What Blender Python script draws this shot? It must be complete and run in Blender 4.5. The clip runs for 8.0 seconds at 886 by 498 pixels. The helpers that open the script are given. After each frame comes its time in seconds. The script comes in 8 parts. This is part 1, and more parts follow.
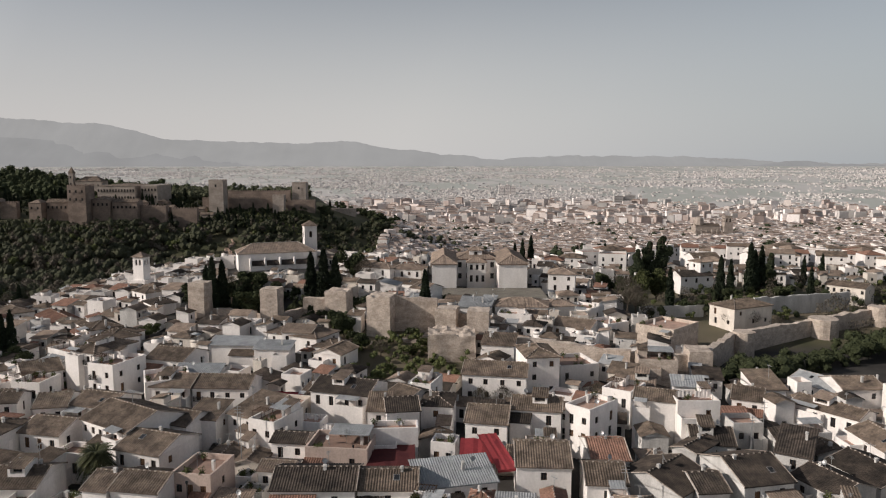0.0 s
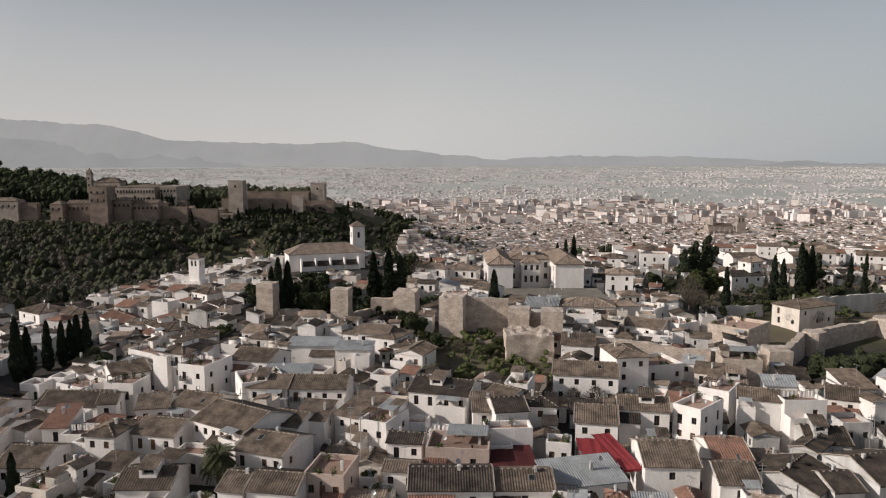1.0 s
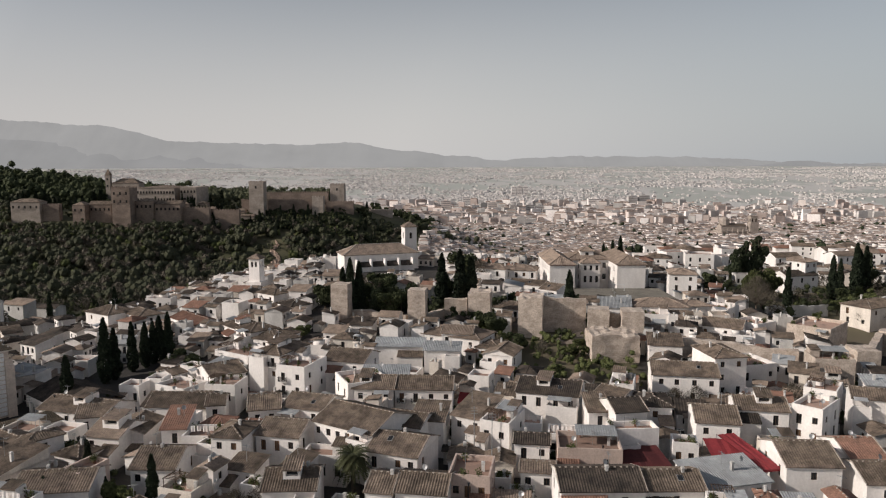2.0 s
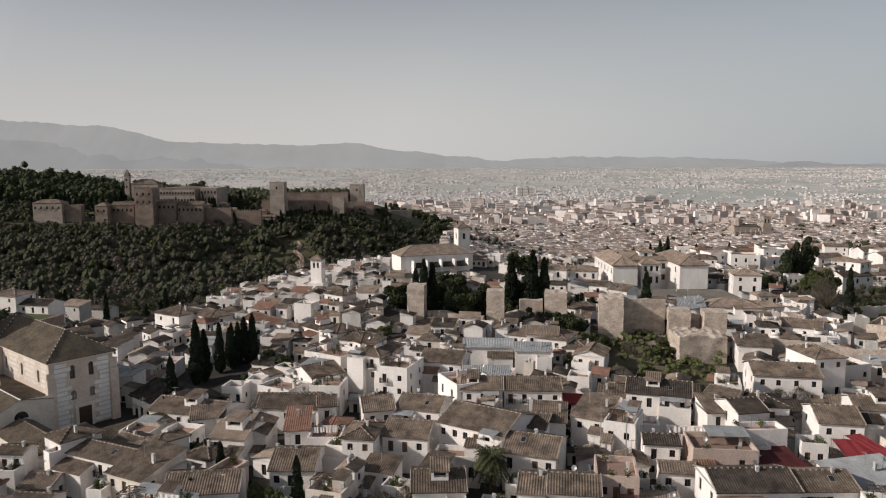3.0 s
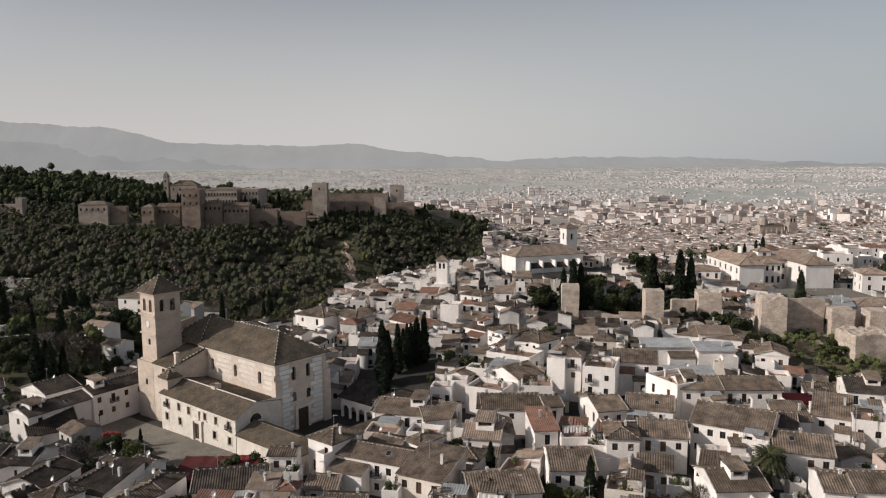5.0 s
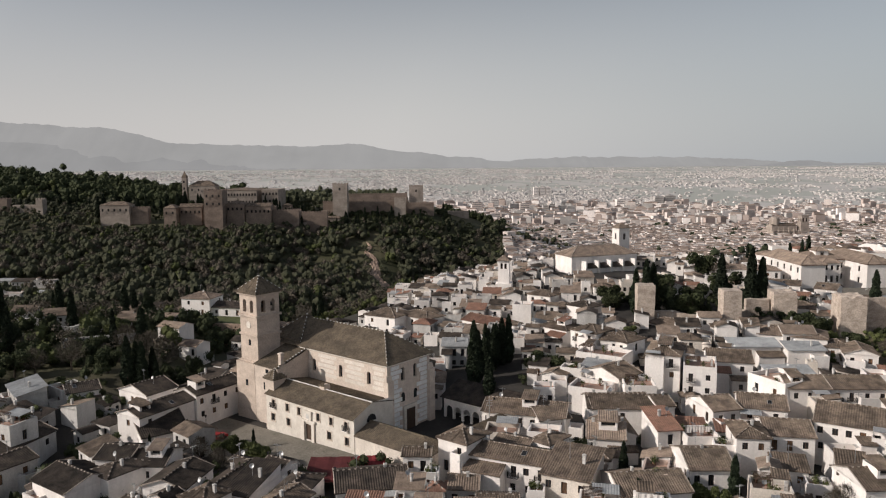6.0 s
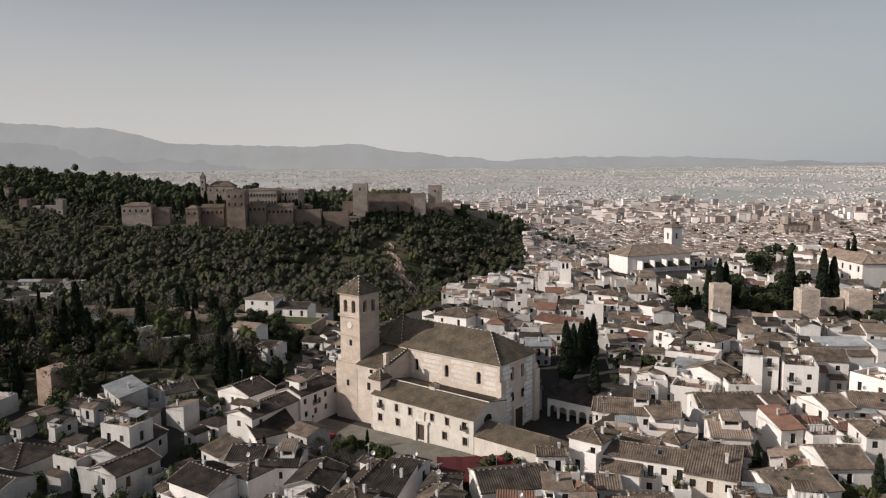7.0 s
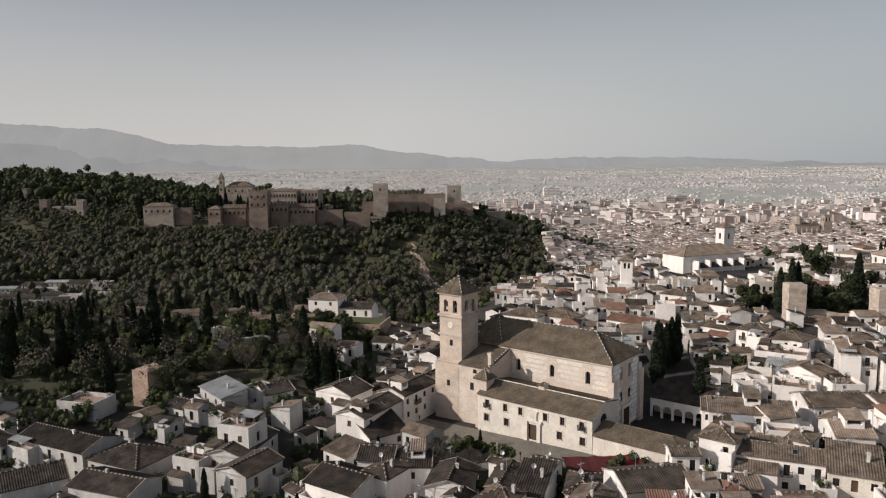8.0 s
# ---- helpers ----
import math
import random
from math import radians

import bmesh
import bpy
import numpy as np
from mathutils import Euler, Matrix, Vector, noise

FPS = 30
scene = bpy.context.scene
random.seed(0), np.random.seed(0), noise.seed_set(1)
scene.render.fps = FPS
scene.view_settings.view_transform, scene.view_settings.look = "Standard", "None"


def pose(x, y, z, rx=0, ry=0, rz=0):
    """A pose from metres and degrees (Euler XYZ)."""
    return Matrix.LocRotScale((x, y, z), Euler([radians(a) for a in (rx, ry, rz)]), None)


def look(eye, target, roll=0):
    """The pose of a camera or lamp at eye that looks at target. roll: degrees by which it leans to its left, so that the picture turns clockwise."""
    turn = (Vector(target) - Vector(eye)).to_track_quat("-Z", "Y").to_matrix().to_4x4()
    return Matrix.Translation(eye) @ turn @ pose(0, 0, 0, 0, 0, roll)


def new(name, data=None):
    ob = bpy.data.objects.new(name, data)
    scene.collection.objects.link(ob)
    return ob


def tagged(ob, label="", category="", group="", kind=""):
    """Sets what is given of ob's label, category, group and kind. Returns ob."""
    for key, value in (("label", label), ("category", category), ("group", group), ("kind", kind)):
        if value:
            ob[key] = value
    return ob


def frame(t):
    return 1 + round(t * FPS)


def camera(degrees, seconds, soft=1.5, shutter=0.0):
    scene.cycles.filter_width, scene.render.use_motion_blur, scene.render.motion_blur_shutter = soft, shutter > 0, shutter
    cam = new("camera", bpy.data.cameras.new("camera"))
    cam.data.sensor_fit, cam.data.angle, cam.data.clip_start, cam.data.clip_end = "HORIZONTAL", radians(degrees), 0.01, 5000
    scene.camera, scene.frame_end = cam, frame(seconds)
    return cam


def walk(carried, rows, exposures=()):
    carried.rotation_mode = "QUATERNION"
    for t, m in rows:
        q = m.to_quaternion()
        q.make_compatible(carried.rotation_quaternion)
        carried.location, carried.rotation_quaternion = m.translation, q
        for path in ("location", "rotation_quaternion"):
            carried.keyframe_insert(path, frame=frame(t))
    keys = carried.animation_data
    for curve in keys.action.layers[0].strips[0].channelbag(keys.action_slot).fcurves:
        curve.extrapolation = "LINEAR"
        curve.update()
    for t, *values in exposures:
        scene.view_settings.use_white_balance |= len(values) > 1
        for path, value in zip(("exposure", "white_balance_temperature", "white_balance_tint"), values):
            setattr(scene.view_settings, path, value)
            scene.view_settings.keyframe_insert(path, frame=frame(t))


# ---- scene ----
cam = camera(62.2, 8.0, soft=1.15)
METRES, EYE, TILT, LEAN, TURN = 180.0, 54.0, -6.8, 0.0, 0.0
ROWS = [
    (0.0, 0.0, 0.0, 0.0, 0.0, 0.0, -0.0),
    (0.5, -0.0529, -0.0006, 0.0002, -0.02, 0.01, 0.03),
    (1.0, -0.111, -0.0007, 0.0001, -0.07, 0.03, 0.11),
    (1.5, -0.1719, 0.0, 0.0, -0.14, 0.05, 0.17),
    (3.0, -0.3606, 0.0007, 0.0014, -0.43, 0.11, 0.22),
    (3.5, -0.4247, 0.0004, 0.0021, -0.52, 0.11, 0.27),
    (4.0, -0.4887, 0.0008, 0.0023, -0.61, 0.13, 0.34),
    (4.5, -0.5529, 0.001, 0.0026, -0.7, 0.14, 0.38),
    (6.0, -0.7441, 0.0028, 0.0042, -1.06, 0.15, 0.52),
    (6.5, -0.8081, 0.004, 0.005, -1.19, 0.14, 0.6),
    (7.0, -0.8725, 0.0052, 0.0054, -1.34, 0.15, 0.63),
    (7.5, -0.9364, 0.0072, 0.0055, -1.48, 0.17, 0.68),
    (8.0, -0.9998, 0.0098, 0.0059, -1.6, 0.19, 0.68),
]
walk(cam, [(t, pose(0, 0, EYE, TILT, LEAN, TURN) @ pose(METRES * x, METRES * y, METRES * z, 90 + pitch, roll, yaw)) for t, x, y, z, yaw, pitch, roll in ROWS])

# ---------------------------------------------------------------- light
SUN_AZ, SUN_EL = 192.0, 27.0      # degrees: from where the sun shines (counter-clockwise from +x), and its height
world = bpy.data.worlds.new("sky")
scene.world = world
world.use_nodes = True
wn, wl = world.node_tree.nodes, world.node_tree.links
sky = wn.new("ShaderNodeTexSky")
sky.sky_type, sky.sun_disc = "NISHITA", False
sky.sun_elevation, sky.sun_rotation = radians(SUN_EL), radians(90.0 - SUN_AZ)
sky.altitude, sky.air_density, sky.dust_density, sky.ozone_density = 0, 1.0, 1.0, 1.0
hsv = wn.new("ShaderNodeHueSaturation")
hsv.inputs["Saturation"].default_value, hsv.inputs["Value"].default_value = 0.55, 0.80
wl.new(sky.outputs[0], hsv.inputs["Color"])
# morning haze whitens the sky towards the horizon
way = wn.new("ShaderNodeTexCoord")
part_z = wn.new("ShaderNodeSeparateXYZ")
wl.new(way.outputs["Generated"], part_z.inputs[0])
thick = wn.new("ShaderNodeMapRange")
thick.interpolation_type = "SMOOTHSTEP"
thick.inputs[1].default_value, thick.inputs[2].default_value, thick.inputs[3].default_value, thick.inputs[4].default_value = -0.02, 0.33, 0.86, 0.05
wl.new(part_z.outputs[2], thick.inputs[0])
haze = wn.new("ShaderNodeMix")
haze.data_type = "RGBA"
# the haze glows towards the sun and is dimmer and bluer away from it
SUN_WAY = (math.cos(radians(SUN_AZ)) * math.cos(radians(SUN_EL)), math.sin(radians(SUN_AZ)) * math.cos(radians(SUN_EL)), math.sin(radians(SUN_EL)))
toward = wn.new("ShaderNodeVectorMath")
toward.operation = "DOT_PRODUCT"
toward.inputs[1].default_value = SUN_WAY
wl.new(way.outputs["Generated"], toward.inputs[0])
share = wn.new("ShaderNodeMapRange")
share.inputs[1].default_value, share.inputs[2].default_value = -1.0, 1.0
wl.new(toward.outputs["Value"], share.inputs[0])
glow = wn.new("ShaderNodeValToRGB")
ge = glow.color_ramp.elements
ge[0].position, ge[0].color = 0.15, (0.40, 0.43, 0.46, 1)
ge[1].position, ge[1].color = 0.66, (0.64, 0.61, 0.605, 1)
ge.new(0.34).color = (0.60, 0.595, 0.60, 1)
ge.new(0.44).color = (0.675, 0.655, 0.648, 1)
ge.new(0.78).color = (0.92, 0.87, 0.83, 1)
ge.new(1.0).color = (1.6, 1.47, 1.35, 1)
wl.new(share.outputs[0], glow.inputs[0])
tenfold = wn.new("ShaderNodeVectorMath")
tenfold.operation = "SCALE"
tenfold.inputs["Scale"].default_value = 10.4
wl.new(glow.outputs[0], tenfold.inputs[0])
wl.new(tenfold.outputs[0], haze.inputs[7])
wl.new(thick.outputs[0], haze.inputs[0])
wl.new(hsv.outputs[0], haze.inputs[6])
wl.new(haze.outputs[2], wn["Background"].inputs[0])
wn["Background"].inputs[1].default_value = 0.092
sun_data = bpy.data.lights.new("sun", "SUN")
sun_data.energy, sun_data.angle, sun_data.color = 3.9, radians(0.6), (1.0, 0.915, 0.835)
sun = new("sun", sun_data)
sun.matrix_world = look((math.cos(radians(SUN_AZ)) * math.cos(radians(SUN_EL)) * 100, math.sin(radians(SUN_AZ)) * math.cos(radians(SUN_EL)) * 100, math.sin(radians(SUN_EL)) * 100), (0, 0, 0))


# ---------------------------------------------------------------- materials
def material(name, a, b, rough=0.9, scale=0.3, fine=6.0, bump=0.3, vary=0.0, metal=0.0, spec=0.2, island=False, streak=0.0, grainy=0.12):
    """A surface of two colours mixed by coarse stains and fine grain, with relief and a tint of each object's own."""
    m = bpy.data.materials.new(name)
    m.use_nodes = True
    n, l = m.node_tree.nodes, m.node_tree.links
    p = n["Principled BSDF"]
    p.inputs["Roughness"].default_value, p.inputs["Metallic"].default_value, p.inputs["Specular IOR Level"].default_value = rough, metal, spec
    geo = n.new("ShaderNodeNewGeometry")
    place = geo.outputs["Position"]
    if streak:
        stretch = n.new("ShaderNodeVectorMath")
        stretch.operation = "MULTIPLY"
        stretch.inputs[1].default_value = (1, 1, streak)
        l.new(place, stretch.inputs[0])
        place = stretch.outputs[0]
    coarse, grain = n.new("ShaderNodeTexNoise"), n.new("ShaderNodeTexNoise")
    coarse.inputs["Scale"].default_value, coarse.inputs["Detail"].default_value, coarse.inputs["Roughness"].default_value = scale, 6, 0.65
    grain.inputs["Scale"].default_value, grain.inputs["Detail"].default_value = fine, 3
    l.new(place, coarse.inputs["Vector"])
    l.new(geo.outputs["Position"], grain.inputs["Vector"])
    ramp = n.new("ShaderNodeMapRange")
    ramp.inputs[1].default_value, ramp.inputs[2].default_value = 0.36, 0.64
    l.new(coarse.outputs[0], ramp.inputs[0])
    mix = n.new("ShaderNodeMix")
    mix.data_type = "RGBA"
    mix.inputs[6].default_value, mix.inputs[7].default_value = (*a, 1), (*b, 1)
    l.new(ramp.outputs[0], mix.inputs[0])
    shade = n.new("ShaderNodeMapRange")
    shade.inputs[1].default_value, shade.inputs[2].default_value, shade.inputs[3].default_value, shade.inputs[4].default_value = 0.3, 0.7, 1.0 - grainy, 1.0 + grainy
    l.new(grain.outputs[0], shade.inputs[0])
    out = shade.outputs[0]
    if vary:
        own = n.new("ShaderNodeMapRange")
        own.inputs[3].default_value, own.inputs[4].default_value = 1 - vary, 1 + vary
        if island:
            l.new(geo.outputs["Random Per Island"], own.inputs[0])
        else:
            info = n.new("ShaderNodeObjectInfo")
            l.new(info.outputs["Random"], own.inputs[0])
        times = n.new("ShaderNodeMath")
        times.operation = "MULTIPLY"
        l.new(out, times.inputs[0])
        l.new(own.outputs[0], times.inputs[1])
        out = times.outputs[0]
    tint = n.new("ShaderNodeVectorMath")
    tint.operation = "SCALE"
    l.new(mix.outputs[2], tint.inputs[0])
    l.new(out, tint.inputs["Scale"])
    l.new(tint.outputs[0], p.inputs["Base Color"])
    if bump:
        bp = n.new("ShaderNodeBump")
        bp.inputs["Strength"].default_value, bp.inputs["Distance"].default_value = bump, 0.06
        l.new(grain.outputs[0], bp.inputs["Height"])
        l.new(bp.outputs[0], p.inputs["Normal"])
    return m


WALL = {
    "white": material("white_stucco", (0.85, 0.805, 0.77), (0.70, 0.655, 0.62), scale=0.22, fine=2.5, bump=0.12, vary=0.10, streak=0.35, grainy=0.06),
    # real weathering, and also the painted dimness of houses in shaded spots
    "grey": material("weathered_shaded_stucco", (0.60, 0.58, 0.555), (0.42, 0.40, 0.38), scale=0.3, fine=4, vary=0.12, streak=0.35),
    "cream": material("cream_stucco", (0.70, 0.635, 0.565), (0.56, 0.50, 0.44), scale=0.3, fine=4, vary=0.08, streak=0.4),
    "pink": material("pink_stucco", (0.60, 0.47, 0.40), (0.48, 0.38, 0.33), scale=0.3, fine=4, vary=0.1, streak=0.4),
    "earth": material("rammed_earth", (0.56, 0.475, 0.405), (0.36, 0.295, 0.245), scale=0.5, fine=3.0, bump=1.0, vary=0.06, streak=1.6, grainy=0.2),
    "ruin": material("pinkish_rammed_earth", (0.41, 0.30, 0.232), (0.28, 0.205, 0.16), scale=0.3, fine=2.0, bump=0.8, streak=1.5, grainy=0.2),
    "yellow": material("ochre_stucco", (0.52, 0.36, 0.15), (0.42, 0.29, 0.13), scale=0.3, fine=4, vary=0.08),
}
TILE = {
    "brown": material("weathered_roof_tile", (0.215, 0.165, 0.128), (0.080, 0.063, 0.050), scale=0.45, fine=3.6, bump=0.9, vary=0.30, grainy=0.42),
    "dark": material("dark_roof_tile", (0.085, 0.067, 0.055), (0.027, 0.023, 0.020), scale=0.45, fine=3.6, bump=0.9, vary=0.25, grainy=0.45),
    "tan": material("pale_roof_tile", (0.30, 0.232, 0.183), (0.165, 0.128, 0.103), scale=0.45, fine=3.6, bump=0.9, vary=0.22, grainy=0.35),
    "red": material("terracotta_roof_tile", (0.27, 0.15, 0.11), (0.17, 0.10, 0.075), scale=0.45, fine=3.6, bump=0.9, vary=0.2, grainy=0.35),
    "church": material("sunned_church_tile", (0.175, 0.138, 0.100), (0.095, 0.078, 0.060), scale=0.4, fine=3.6, bump=0.9, grainy=0.35),
    "metal": material("pale_sheet_roof", (0.36, 0.37, 0.375), (0.25, 0.255, 0.26), rough=0.6, scale=0.4, fine=3, bump=0.2, vary=0.15),
}
plaza_mat = material("cobbled_square", (0.215, 0.195, 0.165), (0.145, 0.133, 0.112), scale=0.2, fine=3, grainy=0.25)
terrace_tile = material("terrace_paving", (0.40, 0.265, 0.21), (0.29, 0.205, 0.165), scale=0.5, fine=4, vary=0.3)
dark_glass = material("dark_window_glass", (0.028, 0.03, 0.033), (0.018, 0.019, 0.021), rough=0.15, scale=1, fine=2, bump=0, spec=0.5)
frame_wood = material("dark_stained_wood", (0.09, 0.06, 0.045), (0.06, 0.042, 0.032), scale=2, fine=12, vary=0.4)
iron = material("black_iron", (0.035, 0.034, 0.034), (0.05, 0.045, 0.04), rough=0.6, scale=2, fine=12)
brick_mat = material("church_brickwork", (0.64, 0.55, 0.475), (0.50, 0.42, 0.36), scale=0.3, fine=3.2, bump=0.4, vary=0.03, streak=1.5)
tower_mat = material("tower_brickwork", (0.57, 0.475, 0.40), (0.43, 0.355, 0.30), scale=0.3, fine=3.2, bump=0.4, streak=1.5)
band_mat = material("pale_stone_band", (0.70, 0.645, 0.585), (0.60, 0.54, 0.48), scale=0.8, fine=5, vary=0.06)
stone_mat = material("pale_dressed_stone", (0.70, 0.65, 0.585), (0.58, 0.53, 0.47), scale=0.6, fine=5, vary=0.06)
quoin_mat = material("white_painted_quoin", (0.80, 0.80, 0.79), (0.68, 0.68, 0.67), scale=0.6, fine=5, vary=0.05)
mortar_mat = material("lime_mortar", (0.70, 0.68, 0.64), (0.5, 0.48, 0.44), scale=1.5, fine=8)
alhambra_mat = material("red_fortress_masonry", (0.30, 0.232, 0.190), (0.18, 0.138, 0.113), scale=0.09, fine=0.9, bump=0.5, vary=0.10, streak=1.4)
alhambra_pale = material("pale_fortress_masonry", (0.42, 0.355, 0.305), (0.27, 0.228, 0.195), scale=0.09, fine=0.9, bump=0.5, vary=0.08, streak=1.4)
ridge_mat = material("mortared_ridge_tile", (0.42, 0.36, 0.31), (0.25, 0.21, 0.175), scale=1.2, fine=5, bump=0.5, vary=0.15, grainy=0.3)
shutter_mat = material("brown_wooden_shutter", (0.17, 0.095, 0.055), (0.11, 0.065, 0.04), scale=2, fine=10, vary=0.3)
bark = material("bark", (0.12, 0.095, 0.07), (0.07, 0.055, 0.045), scale=1.5, fine=8, bump=0.8)
LEAF = {
    # foliage of the far slopes, lightened so its colour includes the haze
    "hill": material("hazed_hill_foliage", (0.094, 0.097, 0.057), (0.056, 0.061, 0.037), scale=0.12, fine=1.2, vary=0.3, bump=0),
    "cypress": material("cypress_foliage", (0.030, 0.040, 0.022), (0.018, 0.025, 0.015), scale=0.8, fine=3, vary=0.25, bump=0),
    "dark": material("holm_oak_foliage", (0.062, 0.072, 0.034), (0.034, 0.042, 0.020), scale=0.25, fine=2, vary=0.3, bump=0),
    "green": material("spring_foliage", (0.105, 0.117, 0.045), (0.068, 0.078, 0.032), scale=0.5, fine=2, vary=0.25, bump=0),
    "brown": material("bare_twigs", (0.115, 0.098, 0.076), (0.075, 0.064, 0.05), scale=0.5, fine=2, vary=0.25, bump=0),
    "palm": material("palm_fronds", (0.065, 0.068, 0.032), (0.04, 0.044, 0.022), scale=0.8, fine=4, vary=0.2, bump=0),
    "pine": material("pine_foliage", (0.050, 0.062, 0.032), (0.030, 0.038, 0.022), scale=0.6, fine=2, vary=0.2, bump=0),
}
red_cloth = material("red_awning_cloth", (0.26, 0.038, 0.042), (0.19, 0.028, 0.034), rough=0.8, scale=0.4, fine=3, bump=0.2, vary=0.1)
maroon_cloth = material("dark_red_awning_cloth", (0.105, 0.026, 0.026), (0.075, 0.019, 0.021), rough=0.85, scale=0.4, fine=3, bump=0.2, vary=0.1)
metal_grey = material("galvanised_metal", (0.45, 0.45, 0.45), (0.33, 0.33, 0.33), rough=0.5, metal=0.6, scale=1, fine=6)


# ---------------------------------------------------------------- small geometry helpers
def mesh_of(name, bm, mats):
    me = bpy.data.meshes.new(name)
    bm.to_mesh(me)
    bm.free()
    for m in mats if isinstance(mats, (list, tuple)) else [mats]:
        me.materials.append(m)
    return me


def part(name, bm, mats, parent, label=""):
    me = bm if isinstance(bm, bpy.types.Mesh) else mesh_of(name, bm, mats)
    ob = new(name, me)
    ob.parent = parent
    if label:
        ob["label"] = label
    return ob


def thing(name, m, label, category, group="", kind=""):
    ob = new(name)
    ob.empty_display_size = 0.5
    ob.matrix_world = m
    return tagged(ob, label, category, group, kind)


def quad(bm, *pts, mat=0):
    try:
        f = bm.faces.new([bm.verts.new(p) for p in pts])
        f.material_index = mat
        return f
    except ValueError:
        return None


def box(bm, x0, y0, z0, x1, y1, z1, mat=0, bottom=True, taper=0.0):
    t = taper
    lo = [bm.verts.new(p) for p in ((x0, y0, z0), (x1, y0, z0), (x1, y1, z0), (x0, y1, z0))]
    hi = [bm.verts.new(p) for p in ((x0 + t, y0 + t, z1), (x1 - t, y0 + t, z1), (x1 - t, y1 - t, z1), (x0 + t, y1 - t, z1))]
    fs = [bm.faces.new(hi)] + [bm.faces.new((lo[i], lo[(i + 1) % 4], hi[(i + 1) % 4], hi[i])) for i in range(4)]
    if bottom:
        fs.append(bm.faces.new(lo[::-1]))
    for f in fs:
        f.material_index = mat


def wall_face(bm, o, u, inward, width, z0, z1, holes, reveal=0.22, mat=0):
    """An upright wall from the point o along u, pierced by holes (a, b, lo, hi), each with its reveals."""
    o, u, inward = Vector(o), Vector(u), Vector(inward)
    xs = sorted({0.0, width, *[v for h in holes for v in h[:2]]})
    zs = sorted({z0, z1, *[v for h in holes for v in h[2:]]})
    at = lambda a, z, k=0.0: tuple(o + u * a + inward * k + Vector((0, 0, z)))
    for i in range(len(xs) - 1):
        for j in range(len(zs) - 1):
            cx, cz = (xs[i] + xs[i + 1]) / 2, (zs[j] + zs[j + 1]) / 2
            if any(h[0] < cx < h[1] and h[2] < cz < h[3] for h in holes):
                continue
            quad(bm, at(xs[i], zs[j]), at(xs[i + 1], zs[j]), at(xs[i + 1], zs[j + 1]), at(xs[i], zs[j + 1]), mat=mat)
    for a, b, lo, hi in holes:
        quad(bm, at(a, lo), at(a, lo, reveal), at(a, hi, reveal), at(a, hi), mat=mat)
        quad(bm, at(b, lo), at(b, hi), at(b, hi, reveal), at(b, lo, reveal), mat=mat)
        quad(bm, at(a, lo), at(b, lo), at(b, lo, reveal), at(a, lo, reveal), mat=mat)
        quad(bm, at(a, hi), at(a, hi, reveal), at(b, hi, reveal), at(b, hi), mat=mat)


def tiled_slope(bm, p0, p1, up, left=0.0, right=0.0, step=0.2, rise=0.09, thick=0.16, mat=0):
    """One slope of a tiled roof: rows of barrel tiles from the eave p0-p1 along the vector up; left and right: how far the hips cut in."""
    p0, p1, up = Vector(p0), Vector(p1), Vector(up)
    along = p1 - p0
    length = along.length
    along.normalize()
    normal = along.cross(up).normalized()
    count = max(2, int(length / step))
    keys = {i * length / count for i in range(count + 1)}
    if left:
        keys.add(min(left, length))
    if right:
        keys.add(max(length - right, 0))
    last = None
    for i, s in enumerate(sorted(keys)):
        f = min(1.0, s / left if left else 1.0, (length - s) / right if right else 1.0)
        lift = normal * (rise if i % 2 else 0.0)
        a, b = p0 + along * s + lift, p0 + along * s + up * max(f, 0.0) + lift
        now = (bm.verts.new(a), bm.verts.new(b), bm.verts.new(p0 + along * s - Vector((0, 0, thick))))
        if last:
            for q in ((last[0], now[0], now[1], last[1]), (last[2], now[2], now[0], last[0])):
                g = bm.faces.new(q)
                g.material_index = mat
        last = now


def ridge(bm, a, b, r=0.16, mat=0, step=0.9, other=None):
    """A line of ridge tiles bedded in mortar."""
    a, b = Vector(a), Vector(b)
    length = (b - a).length
    d = (b - a) / max(length, 1e-6)
    side = d.cross(Vector((0, 0, 1))).normalized()
    upv = side.cross(d)
    count = max(1, int(length / step))
    for i in range(count):
        s, e = a + d * (length * i / count), a + d * (length * (i + (0.62 if other is not None else 0.97)) / count)
        k = r * (1.0 + 0.12 * (i % 2))
        ring = [(-k * 1.1, -0.05), (-k * 0.6, k * 0.8), (k * 0.6, k * 0.8), (k * 1.1, -0.05)]
        va = [bm.verts.new(s + side * x + upv * z) for x, z in ring]
        vb = [bm.verts.new(e + side * x + upv * z) for x, z in ring]
        for j in range(3):
            f = bm.faces.new((va[j], va[j + 1], vb[j + 1], vb[j]))
            f.material_index = mat if other is None else other
        for cap in (va[::-1], vb):
            bm.faces.new(cap).material_index = mat
        if other is not None and i < count:
            s2 = a + d * (length * (i + 1) / count)
            k *= 0.85
            ring = [(-k * 1.1, -0.05), (-k * 0.6, k * 0.7), (k * 0.6, k * 0.7), (k * 1.1, -0.05)]
            va = [bm.verts.new(e + side * x + upv * z) for x, z in ring]
            vb = [bm.verts.new(s2 + side * x + upv * z) for x, z in ring]
            for j in range(3):
                bm.faces.new((va[j], va[j + 1], vb[j + 1], vb[j])).material_index = mat


